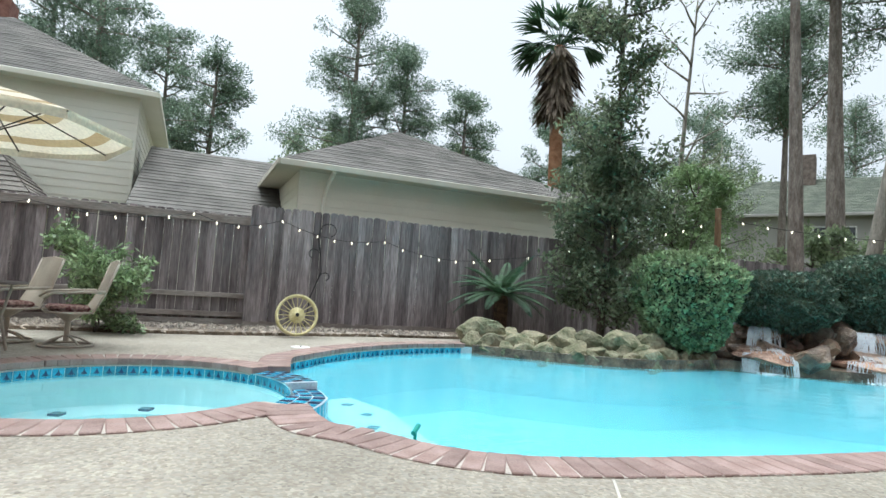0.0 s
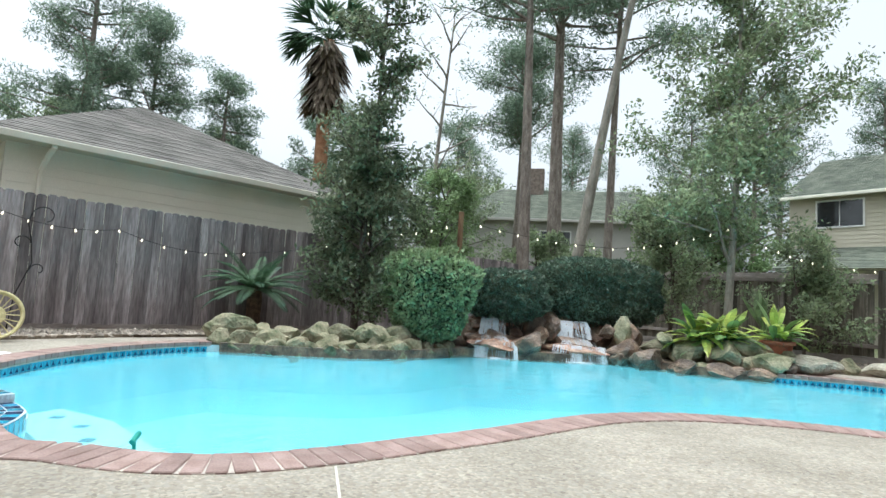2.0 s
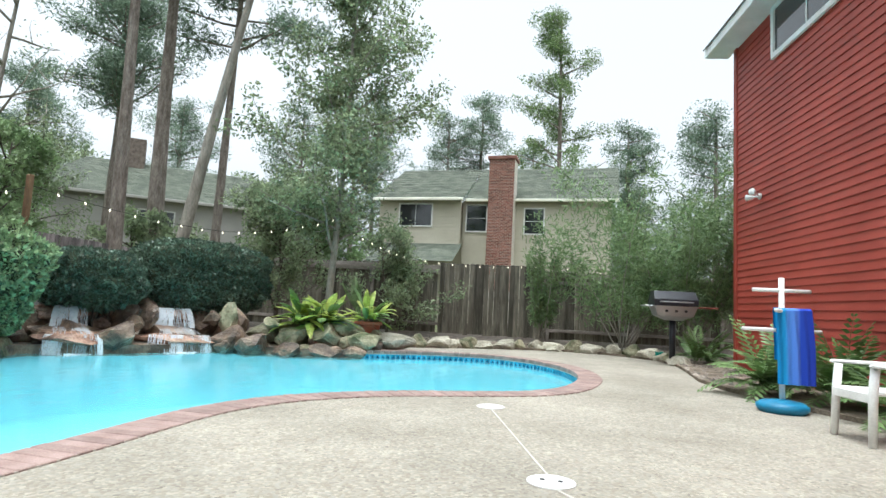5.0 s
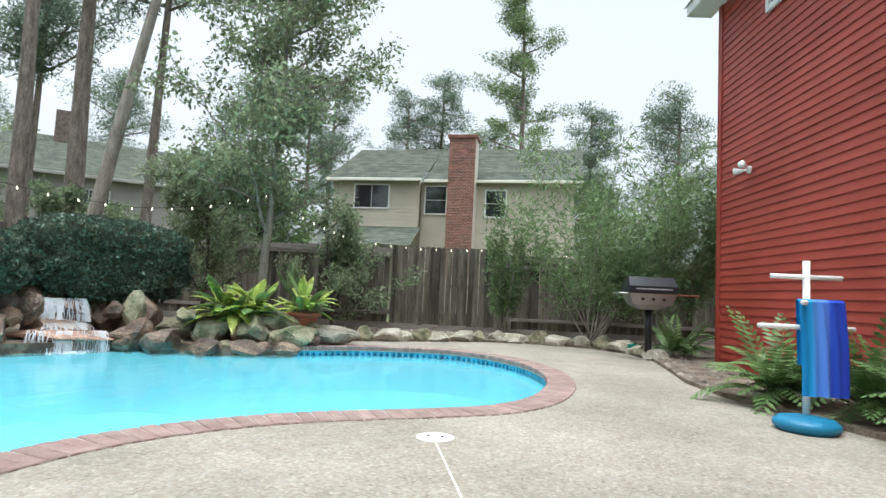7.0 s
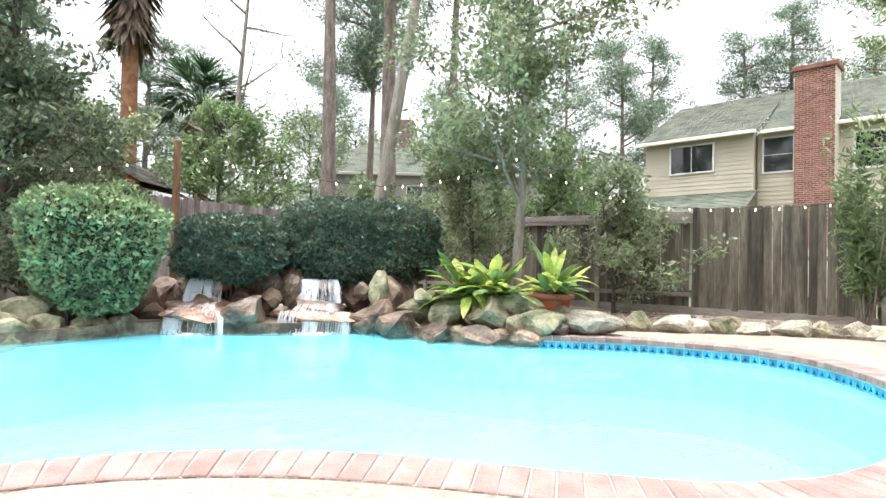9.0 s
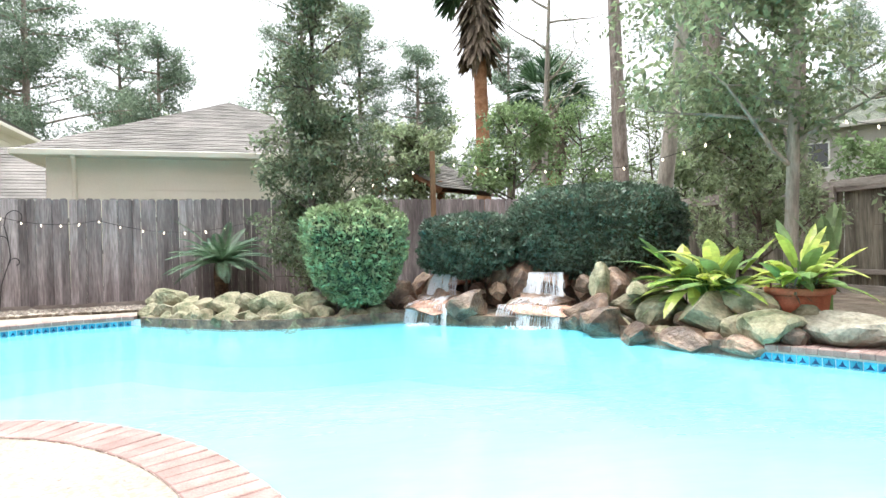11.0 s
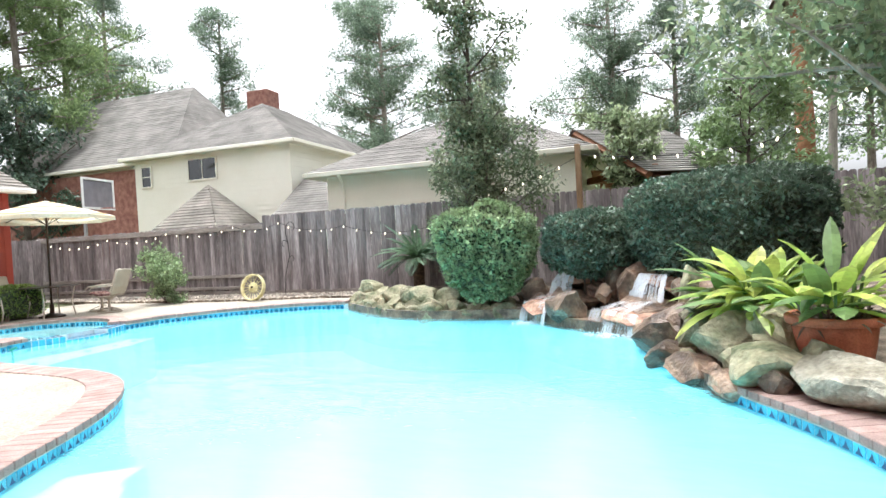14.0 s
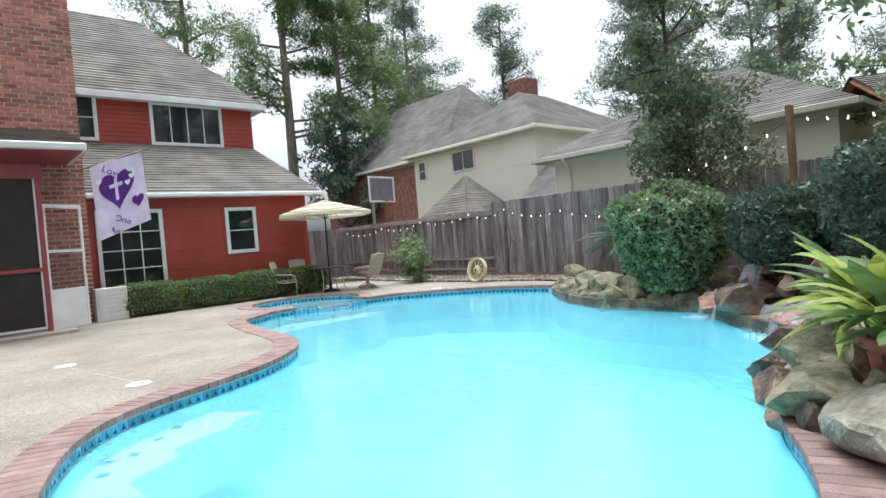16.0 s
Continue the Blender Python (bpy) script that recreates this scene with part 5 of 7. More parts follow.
M_FRAME = plain("taupe_metal", (0.42, 0.37, 0.30), 0.4, 0.0)
M_SLING = plain("beige_sling_fabric", (0.40, 0.36, 0.29), 0.85, bump=0.3)
M_CUSHION = material("red_patterned_cushion", (0.10, 0.02, 0.025), (0.40, 0.28, 0.24), scale=22, rough=0.9, bump=0.3, fine=80)
M_CANVAS = leaf_material("cream_canvas", (0.72, 0.65, 0.50), (0.78, 0.72, 0.57), rough=0.85, island=0.0, through_light=0.35)
M_CANVAS_STRIPE = leaf_material("tan_canvas_stripe", (0.42, 0.31, 0.16), (0.48, 0.37, 0.21), rough=0.85, island=0.0, through_light=0.35)
M_BRONZE = plain("dark_bronze_metal", (0.05, 0.035, 0.025), 0.4, 0.6)
M_YELLOW = material("faded_yellow_paint", (0.52, 0.46, 0.22), (0.68, 0.62, 0.36), scale=9, rough=0.6, bump=0.2, fine=50)
M_IRON = plain("black_iron", (0.02, 0.02, 0.02), 0.6, 0.5)
M_TERRA = material("terracotta", (0.30, 0.085, 0.045), (0.40, 0.13, 0.07), scale=5, rough=0.8, bump=0.2)
M_PVC = plain("white_plastic", (0.78, 0.78, 0.76), 0.35)
M_TEAL = plain("teal_blue_plastic", (0.02, 0.20, 0.36), 0.45)
M_GRILL = plain("black_grill_enamel", (0.025, 0.027, 0.032), 0.35, 0.3)
M_STEEL = plain("brushed_steel", (0.45, 0.45, 0.46), 0.35, 0.9)
M_SHELF = plain("red_stained_shelf", (0.22, 0.06, 0.035), 0.6)
M_LID = plain("white_deck_lid", (0.70, 0.69, 0.66), 0.6)
M_JOINT = plain("pale_joint_strip", (0.50, 0.47, 0.42), 0.8)
M_SCREEN = plain("dark_insect_screen", (0.035, 0.03, 0.032), 0.7)
M_PINKTRIM = plain("mauve_red_trim", (0.30, 0.07, 0.08), 0.55)
M_FLAG = plain("lilac_flag_cloth", (0.72, 0.60, 0.76), 0.85)
M_PURPLE = plain("purple_print", (0.10, 0.02, 0.20), 0.85)
M_ORANGEWOOD = material("orange_stained_timber", (0.16, 0.065, 0.03), (0.26, 0.12, 0.06), scale=4, rough=0.75, bump=0.3, fine=30)
M_CEDAR = material("cedar_post", (0.15, 0.085, 0.045), (0.27, 0.165, 0.09), scale=4, rough=0.85, bump=0.4, fine=25, stretch=(2, 2, 0.4))
M_SAGO_TRUNK = material("shaggy_sago_trunk", (0.035, 0.022, 0.015), (0.10, 0.065, 0.04), scale=14, rough=1.0, bump=1.0, fine=40)
M_BULB = plain("frosted_bulb", (0.8, 0.78, 0.7), 0.3)
_b = M_BULB.node_tree.nodes["Principled BSDF"]
_b.inputs["Emission Color"].default_value, _b.inputs["Emission Strength"].default_value = (1.0, 0.86, 0.62, 1), 1.3
M_HOSE = plain("green_plastic", (0.02, 0.28, 0.22), 0.4)

# ---- umbrella, table and chairs ----
um = thing("patio_umbrella", "open cream striped patio umbrella on a dark pole", "umbrella", pose(-5.02, -1.46, 0, 0.5, -0.5, 8))
part("pole", Geo().tube([(0, 0, 0.05), (0, 0, 2.67)], 0.024, 10), M_BRONZE, um, smooth=True)
part("base_weight", Geo().lathe([(0.02, 0.0), (0.27, 0.0), (0.27, 0.035), (0.2, 0.06), (0.05, 0.10), (0.045, 0.3), (0.03, 0.31)], 24), M_BRONZE, um)
R_UM, Z_TOP, Z_RIM = 1.40, 2.70, 2.30
for k in range(8):
    a0, a1 = 2 * math.pi * k / 8, 2 * math.pi * (k + 1) / 8
    rows = []
    for i in range(10):
        s = i / 9
        z = Z_TOP - (Z_TOP - Z_RIM) * (0.85 * s + 0.15 * s * s)
        rows.append([(R_UM * s * ((1 - t) * math.cos(a0) + t * math.cos(a1)), R_UM * s * ((1 - t) * math.sin(a0) + t * math.sin(a1)), z - 0.035 * s * math.sin(math.pi * t)) for t in np.linspace(0, 1, 7)])
    for lo, hi in ((0, 1), (1, 2), (2, 4), (4, 5), (5, 7), (7, 8), (8, 9)):
        g = Geo()
        for i in range(lo, hi):
            for j in range(6):
                g.quad(rows[i][j], rows[i][j + 1], rows[i + 1][j + 1], rows[i + 1][j])
        stripe = lo % 3 == 1
        part("canopy_stripe" if stripe else "canopy_panel", g, M_CANVAS_STRIPE if stripe else M_CANVAS, um)
    part("valance", Geo().quad(rows[9][0], rows[9][6], tuple(np.array(rows[9][6]) - (0, 0, 0.09)), tuple(np.array(rows[9][0]) - (0, 0, 0.09))), M_CANVAS, um)
    part("rib", Geo().tube([(0.03 * math.cos(a0), 0.03 * math.sin(a0), Z_TOP - 0.05), (R_UM * math.cos(a0), R_UM * math.sin(a0), Z_RIM - 0.02)], 0.009, 5), M_BRONZE, um)
    part("strut", Geo().tube([(0.03 * math.cos(a0), 0.03 * math.sin(a0), 2.15), (0.62 * math.cos(a0), 0.62 * math.sin(a0), 2.50)], 0.008, 5), M_BRONZE, um)
part("finial", Geo().lathe([(0.03, 2.67), (0.035, 2.73), (0.012, 2.78), (0.001, 2.79)], 10), M_BRONZE, um)

tb = thing("patio_table", "round glass-topped patio table with a dark rim", "table", pose(-5.02, -1.48, 0))
part("tabletop", Geo().lathe([(0.03, 0.70), (0.58, 0.70), (0.60, 0.712), (0.58, 0.722), (0.03, 0.722)], 32), M_BRONZE, tb)
for k in range(4):
    a = math.pi / 4 + k * math.pi / 2
    part("leg", Geo().tube([(0.5 * math.cos(a), 0.5 * math.sin(a), 0), (0.42 * math.cos(a), 0.42 * math.sin(a), 0.35), (0.5 * math.cos(a), 0.5 * math.sin(a), 0.70)], 0.016, 8), M_FRAME, tb)


def sling_chair(m, swivel, label):
    """A metal-framed sling chair; the sitter looks along -y."""
    c = thing("patio_chair", label, "chair", m, "chairs round the patio table")
    w = 0.27
    for s in (-1, 1):
        part("side_frame", Geo().tube([(s * w, -0.24, 0.40), (s * w, 0.0, 0.385), (s * w, 0.20, 0.40), (s * w, 0.30, 0.60), (s * w, 0.42, 0.98)], 0.014, 8), M_FRAME, c, smooth=True)
        part("armrest", Geo().tube([(s * (w + 0.03), 0.30, 0.64), (s * (w + 0.04), 0.05, 0.63), (s * (w + 0.04), -0.20, 0.61), (s * (w + 0.04), -0.28, 0.54)], 0.017, 8), M_FRAME, c, smooth=True)
        if not swivel:
            part("leg", Geo().tube([(s * (w + 0.04), -0.28, 0.54), (s * (w + 0.04), -0.31, 0.25), (s * (w + 0.03), -0.27, 0.0)], 0.014, 8), M_FRAME, c, smooth=True)
            part("leg", Geo().tube([(s * w, 0.25, 0.48), (s * (w + 0.01), 0.31, 0.2), (s * (w + 0.02), 0.36, 0.0)], 0.014, 8), M_FRAME, c, smooth=True)
    back = [(y, z) for y, z in ((0.20, 0.42), (0.30, 0.60), (0.365, 0.80), (0.43, 1.0))]
    g = Geo()
    for (y0, z0), (y1, z1) in zip(back, back[1:]):
        g.box((-w, -0.006, 0), (w, 0.006, math.hypot(y1 - y0, z1 - z0)), pose(0, y0, z0) @ Euler((math.atan2(-(y1 - y0), (z1 - z0)), 0, 0)).to_matrix().to_4x4())
    part("back_sling", g, M_SLING, c)
    part("seat_sling", Geo().box((-w, -0.25, 0.385), (w, 0.21, 0.40), bevel=0.006), M_SLING, c)
    part("top_rail", Geo().tube([(-w, 0.425, 0.985), (0, 0.445, 1.01), (w, 0.425, 0.985)], 0.014, 8), M_FRAME, c)
    part("cushion", Geo().box((-0.23, -0.22, 0.40), (0.23, 0.19, 0.47), bevel=0.03), M_CUSHION, c, "red and cream patterned seat cushion", smooth=True)
    if swivel:
        part("swivel_post", Geo().lathe([(0.03, 0.06), (0.03, 0.28), (0.14, 0.36), (0.16, 0.385), (0.02, 0.386)], 16), M_FRAME, c)
        part("base_ring", Geo().tube([(0.27 * math.cos(a), 0.27 * math.sin(a), 0.016) for a in np.linspace(0, 2 * math.pi, 25)], 0.015, 6), M_FRAME, c)
        for k in range(4):
            a = k * math.pi / 2 + 0.4
            part("base_foot", Geo().tube([(0.03 * math.cos(a), 0.03 * math.sin(a), 0.12), (0.16 * math.cos(a), 0.16 * math.sin(a), 0.08), (0.27 * math.cos(a), 0.27 * math.sin(a), 0.02)], 0.014, 6), M_FRAME, c)
    return c


sling_chair(pose(-3.85, -1.7, 0, 0, 0, 240), False, "beige sling patio chair with red cushion by the table")
sling_chair(pose(-4.5, -2.15, 0, 0, 0, 195), False, "beige sling patio chair with red cushion beside the hedge")
sling_chair(pose(-5.95, -0.78, 0, 0, 0, 25), True, "beige swivel patio chair with patterned red cushion")
sling_chair(pose(-6.2, -1.5, 0, 0, 0, 45), True, "beige swivel patio chair facing the table")

# ---- west bed: wheel, trellis, shrub, sago palm ----
wh = thing("wagon_wheel", "faded yellow spoked metal wheel leaning by the fence", "wheel", pose(-8.08, 1.76, 0.355) @ pose(0, 0, 0, 0, 0, 10) @ pose(0, 0, 0, 0, 78, 0))
part("rim", Geo().lathe([(0.30, -0.05), (0.335, -0.055), (0.33, -0.02), (0.305, 0.0), (0.33, 0.02), (0.335, 0.055), (0.30, 0.05), (0.29, 0.0), (0.30, -0.05)], 40), M_YELLOW, wh, smooth=True)
part("hub", Geo().lathe([(0.001, 0.05), (0.05, 0.05), (0.06, 0.03), (0.11, 0.025), (0.13, 0.0), (0.12, -0.03), (0.001, -0.035)], 24), M_YELLOW, wh, smooth=True)
# Flat black disc on the hub; the bore's inner shade is its colour.
part("bore_shade_disc", Geo().lathe([(0.001, 0.056), (0.03, 0.056), (0.03, 0.05)], 16), M_IRON, wh, "black disc painted in for the hub's shaded bore")
for k in range(20):
    a = 2 * math.pi * k / 20 + (0.06 if k % 2 else -0.06)
    b = 2 * math.pi * k / 20
    z = 0.02 if k % 2 else -0.02
    part("spoke", Geo().tube([(0.11 * math.cos(a), 0.11 * math.sin(a), z), (0.305 * math.cos(b), 0.305 * math.sin(b), 0)], 0.008, 5), M_YELLOW, wh)

tr = thing("garden_trellis", "curled black iron garden hook against the fence", "trellis", pose(-9.05, 2.0, 0.05))


def curl(y0, z0, r, s, n=16):
    return [(0, y0 + s * (r - r * math.cos(t) * (1 - t / 9)), z0 + r * math.sin(t) * (1 - t / 9)) for t in np.linspace(0, 4.4, n)]


part("stem", Geo().tube([(0, -0.10, 0.0), (0, -0.05, 0.55), (0, 0.12, 1.05), (0, 0.08, 1.4), (0, 0.02, 1.65), (0, 0.05, 1.8)], 0.009, 6), M_IRON, tr)
for y0, z0, r, s in ((0.05, 1.78, 0.17, 1), (0.08, 1.35, 0.12, -1), (0.10, 0.95, 0.10, 1)):
    part("scroll", Geo().tube(curl(y0, z0, r, s), 0.008, 6), M_IRON, tr)

broadleaf("rose_shrub", "low leafy garden shrub beside the patio chairs", -7.6, -1.1, 1.10, 0.022, 0.05, 0.80, 7000, 0.045, M_BUSH, 31, forks=18, shape=0.25, twigs=4, blob=0.2)


def frond_blade(g, base, yaw, tilt, length, width, curve, seg=6, fold=0.25):
    """One long leaf that arches outwards."""
    p = Vector(base)
    d = Vector((math.cos(yaw) * math.cos(tilt), math.sin(yaw) * math.cos(tilt), math.sin(tilt)))
    side = Vector((-math.sin(yaw), math.cos(yaw), 0))
    rows = []
    for i in range(seg + 1):
        s = i / seg
        w = width * math.sin(math.pi * min(0.06 + 0.94 * s, 0.999)) ** 0.7
        up = d.cross(side) * -1
        rows.append((p - side * w + up * w * fold, p.copy(), p + side * w + up * w * fold))
        d = (d - Vector((0, 0, curve / seg))).normalized()
        p = p + d * length / seg
    for a, b in zip(rows, rows[1:]):
        g.quad(a[0], a[1], b[1], b[0])
        g.quad(a[1], a[2], b[2], b[1])


def pinnate(g, base, yaw, tilt, length, curve, pairs, leaf, lw):
    """A feather frond: a rib with paired leaflets."""
    p, d = Vector(base), Vector((math.cos(yaw) * math.cos(tilt), math.sin(yaw) * math.cos(tilt), math.sin(tilt)))
    side = Vector((-math.sin(yaw), math.cos(yaw), 0))
    pts = []
    for i in range(pairs + 1):
        pts.append(p.copy())
        s = i / pairs
        if i > 1:
            ln = leaf * math.sin(math.pi * (0.12 + 0.85 * s)) ** 0.6
            up = side.cross(d)
            for sg in (-1, 1):
                tip = p + (side * sg * 0.85 + d * 0.55 + up * 0.25).normalized() * ln
                mid = p.lerp(tip, 0.45)
                q = d * lw
                g.quad(p, mid - q, tip, mid + q)
        d = (d - Vector((0, 0, curve / pairs))).normalized()
        p = p + d * length / pairs
    g.tube(pts, [0.007 * (1 - 0.7 * i / pairs) for i in range(pairs + 1)], 4)


sago = thing("sago_palm", "sago palm with a shaggy trunk and dark feather fronds", "palm", pose(-9.55, 5.75, 0.03))
part("trunk", Geo().lathe([(0.10, 0.0), (0.14, 0.08), (0.13, 0.16), (0.145, 0.24), (0.13, 0.34), (0.14, 0.45), (0.145, 0.6), (0.14, 0.75), (0.10, 0.88), (0.02, 0.92)], 16), M_SAGO_TRUNK, sago)
rr = random.Random(9)
for k in range(46):
    g = Geo()
    pinnate(g, (0, 0, 0.86), k * 2.4, radians(rr.uniform(5, 62)), rr.uniform(0.95, 1.2), rr.uniform(0.8, 1.3), 26, 0.18, 0.019)
    part("frond", g, M_PALM, sago)

fan = thing("fan_palm", "tall fan palm with a hanging skirt of dead fronds", "palm", pose(-27.6, 14.8, -0.06) @ Matrix.Diagonal((1.25, 1.25, 1.1, 1)))
part("trunk", Geo().tube([(0, 0, 0), (0.1, 0.05, 5), (0.05, 0, 10), (0, 0, 13.6)], [0.36, 0.30, 0.28, 0.25], 12), M_PALM_TRUNK, fan, smooth=True)
g = Geo()
for k in range(520):
    a, z = rr.uniform(0, 6.3), rr.uniform(10.6, 13.6)
    frond_blade(g, (0.25 * math.cos(a), 0.25 * math.sin(a), z), a, radians(rr.uniform(-80, -42)), rr.uniform(1.0, 1.9), 0.11, 0.3, 3)
part("dead_skirt", g, M_PALM_DEAD, fan)
for k in range(46):
    g = Geo()
    a, t = rr.uniform(0, 6.3), radians(rr.uniform(-25, 75))
    b = Vector((math.cos(a) * math.cos(t), math.sin(a) * math.cos(t), math.sin(t)))
    c = Vector((0, 0, 13.7)) + b * rr.uniform(1.0, 1.5)
    g.tube([(0, 0, 13.6), tuple(c)], [0.03, 0.015], 4)
    for j in range(15):
        frond_blade(g, tuple(c), a + (j - 7) * 0.14, t + rr.uniform(-0.15, 0.15), rr.uniform(1.0, 1.35), 0.06, 0.7, 3)
    part("fan_frond", g, M_PALM, fan)
fan2 = copy_thing(fan, pose(-30.5, 19.5, -5.4, 0, 0, 70))

# ---- plants by the pot ----
def ginger(x, y, z, n, length, width, mat, seed, label, name="ginger_plant", cat="plant", low=15, high=78, stem=True):
    t = thing(name, label, cat, pose(x, y, z))
    r2 = random.Random(seed)
    for k in range(n):
        g = Geo()
        yaw, tilt = r2.uniform(0, 6.3), radians(r2.uniform(low, high))
        rad = r2.uniform(0.0, 0.28)
        base = (rad * math.cos(yaw), rad * math.sin(yaw), 0.05 + r2.uniform(0.0, 0.35) * math.sin(tilt))
        ln = length * r2.uniform(0.65, 1.15)
        frond_blade(g, base, yaw + r2.uniform(-0.5, 0.5), tilt, ln, width * r2.uniform(0.75, 1.2), r2.uniform(0.7, 1.5))
        part("leaf", g, M_FERN if mat is M_GINGER and k % 4 == 0 else mat, t)
    if stem:
        for k in range(9):
            a = k * 0.7
            part("stalk", Geo().tube([(0.1 * math.cos(a), 0.1 * math.sin(a), -0.25), (0.2 * math.cos(a), 0.2 * math.sin(a), 0.35)], 0.012, 5), M_FERN, t)
    return t


ginger(-4.4, 12.82, 0.40, 60, 0.70, 0.088, M_GINGER, 1, "variegated yellow-green shell ginger among the boulders", low=2, high=68)
ginger(-3.95, 12.95, 0.40, 56, 0.68, 0.088, M_GINGER, 2, "variegated yellow-green shell ginger among the boulders", low=2, high=68)
pot = thing("flower_pot", "large terracotta plastic pot on the boulders", "pot", pose(-3.2, 13.42, 0.10))
part("body", Geo().lathe([(0.001, 0.0), (0.23, 0.0), (0.27, 0.2), (0.30, 0.42), (0.29, 0.425), (0.24, 0.38), (0.001, 0.37)], 32), M_TERRA, pot, smooth=True)
part("rim", Geo().lathe([(0.30, 0.38), (0.335, 0.385), (0.34, 0.44), (0.325, 0.455), (0.29, 0.44), (0.29, 0.38)], 32), M_TERRA, pot, smooth=True)
part("soil", Geo().lathe([(0.285, 0.405), (0.15, 0.43), (0.001, 0.435)], 24), M_SOIL, pot)
ginger(-3.2, 13.42, 0.50, 40, 0.56, 0.07, M_GINGER, 4, "yellow-green ginger growing in the terracotta pot", "potted_ginger", "plant", low=22, high=75)
g = Geo()
for k in range(160):
    frond_blade(g, (rr.uniform(-0.22, 0.22), rr.uniform(-0.22, 0.22), 0.0), rr.uniform(0, 6.3), radians(rr.uniform(10, 80)), rr.uniform(0.12, 0.34), 0.012, 0.9, 3)
tagged(single("dry_tuft", g, M_PALM_DEAD, "dry brown leaves and stalks in the pot", "dry leaves", pose(-3.2, 13.42, 0.51)), kind="stuff")
ban = thing("banana_plant", "young banana plant with broad upright green leaves", "plant", pose(-3.9, 14.4, 0.05))
for k, (yaw, tilt, ln) in enumerate(((0.5, 82, 0.75), (2.2, 74, 0.8), (4.0, 65, 0.7), (5.2, 78, 0.6))):
    g = Geo()
    frond_blade(g, (0, 0, 0.75), yaw, radians(tilt), ln, 0.11, 0.5, 7)
    part("leaf", g, M_BAMBOO, ban)
part("stem", Geo().tube([(0, 0, 0), (0.02, 0, 0.85)], [0.035, 0.02], 7), M_FERN, ban)


def philodendron(x, y, n, length, seed, label):
    t = thing("philodendron", label, "plant", pose(x, y, 0.05))
    r2 = random.Random(seed)
    for k in range(n):
        g = Geo()
        pinnate(g, (r2.uniform(-0.15, 0.15), r2.uniform(-0.15, 0.15), 0.05), r2.uniform(0, 6.3), radians(r2.uniform(25, 80)), length * r2.uniform(0.7, 1.1), r2.uniform(1.0, 1.7), 13, 0.17, 0.030)
        part("frond", g, M_FERN, t)


philodendron(3.7, 10.35, 46, 0.95, 1, "spreading fern-like plant against the red wall")
philodendron(4.3, 9.75, 46, 1.0, 2, "spreading fern-like plant against the red wall")
philodendron(4.5, 8.8, 24, 0.95, 3, "spreading fern-like plant against the red wall")
philodendron(3.6, 15.3, 24, 0.9, 4, "leafy plant at the corner of the red wall")

# ---- deck things ----
for x, y in ((0.566, 7.634), (1.324, 5.377), (-6.7, 1.85)):
    ld = thing("skimmer_lid", "round white plastic lid set in the deck", "lid", pose(x, y, 0.0), "deck lids")
    part("plate", Geo().lathe([(0.135, 0.0), (0.135, 0.006), (0.125, 0.009), (0.001, 0.009)], 28), M_LID, ld)
    # Raised black discs stand in for the shade inside two finger holes.
    for s in (-1, 1):
        part("finger_hole_shade", Geo().lathe([(0.001, 0.0145), (0.014, 0.0145), (0.014, 0.011)], 10, pose(0.05 * s, 0, 0)), M_IRON, ld)
joints = thing("deck_joint_strips", "pale plastic joint strips in the deck", "joint", kind="structure")
for a, b in (((0.60, 7.49), (1.29, 5.52)), ((1.37, 5.24), (2.7, 3.7)), ((-1.18, 3.43), (0.9, 2.5))):
    d = Vector((b[0] - a[0], b[1] - a[1], 0))
    part("joint_strip", Geo().box((0, -0.007, 0.0), (d.length, 0.007, 0.004)), M_JOINT, joints).matrix_local = pose(a[0], a[1], 0.0, 0, 0, math.degrees(math.atan2(d.y, d.x)))

gr = thing("barbecue_grill", "black gas grill on a post with a side shelf", "grill", pose(2.98, 14.75, 0.03, 0, 0, 8) @ Matrix.Diagonal((1.15, 1.15, 1.12, 1)))
part("post", Geo().tube([(0, 0, 0), (0, 0, 0.82)], 0.055, 14), M_GRILL, gr, smooth=True)
part("firebox", Geo().add([(-0.30, -0.20, 0.86), (0.30, -0.20, 0.86), (0.30, 0.20, 0.86), (-0.30, 0.20, 0.86), (-0.36, -0.25, 1.04), (0.36, -0.25, 1.04), (0.36, 0.25, 1.04), (-0.36, 0.25, 1.04), (-0.12, -0.1, 0.78), (0.12, -0.1, 0.78), (0.12, 0.1, 0.78), (-0.12, 0.1, 0.78)],
     [(0, 1, 5, 4), (1, 2, 6, 5), (2, 3, 7, 6), (3, 0, 4, 7), (8, 9, 1, 0), (9, 10, 2, 1), (10, 11, 3, 2), (11, 8, 0, 3), (4, 5, 6, 7)]), M_STEEL, gr)
lid = part("lid", Geo().add([(-0.37, -0.26, 1.05), (0.37, -0.26, 1.05), (0.37, 0.26, 1.05), (-0.37, 0.26, 1.05), (-0.37, -0.25, 1.16), (0.37, -0.25, 1.16), (0.35, -0.12, 1.31), (-0.35, -0.12, 1.31), (0.35, 0.14, 1.31), (-0.35, 0.14, 1.31), (0.37, 0.25, 1.14), (-0.37, 0.25, 1.14)],
     [(0, 1, 5, 4), (4, 5, 6, 7), (7, 6, 8, 9), (9, 8, 10, 11), (11, 10, 2, 3), (0, 4, 7, 9, 11, 3), (1, 2, 10, 8, 6, 5)]), M_GRILL, gr)
part("lid_handle", Geo().tube([(-0.27, -0.25, 1.11), (-0.27, -0.31, 1.11), (0.27, -0.31, 1.11), (0.27, -0.25, 1.11)], 0.012, 8), M_STEEL, lid)
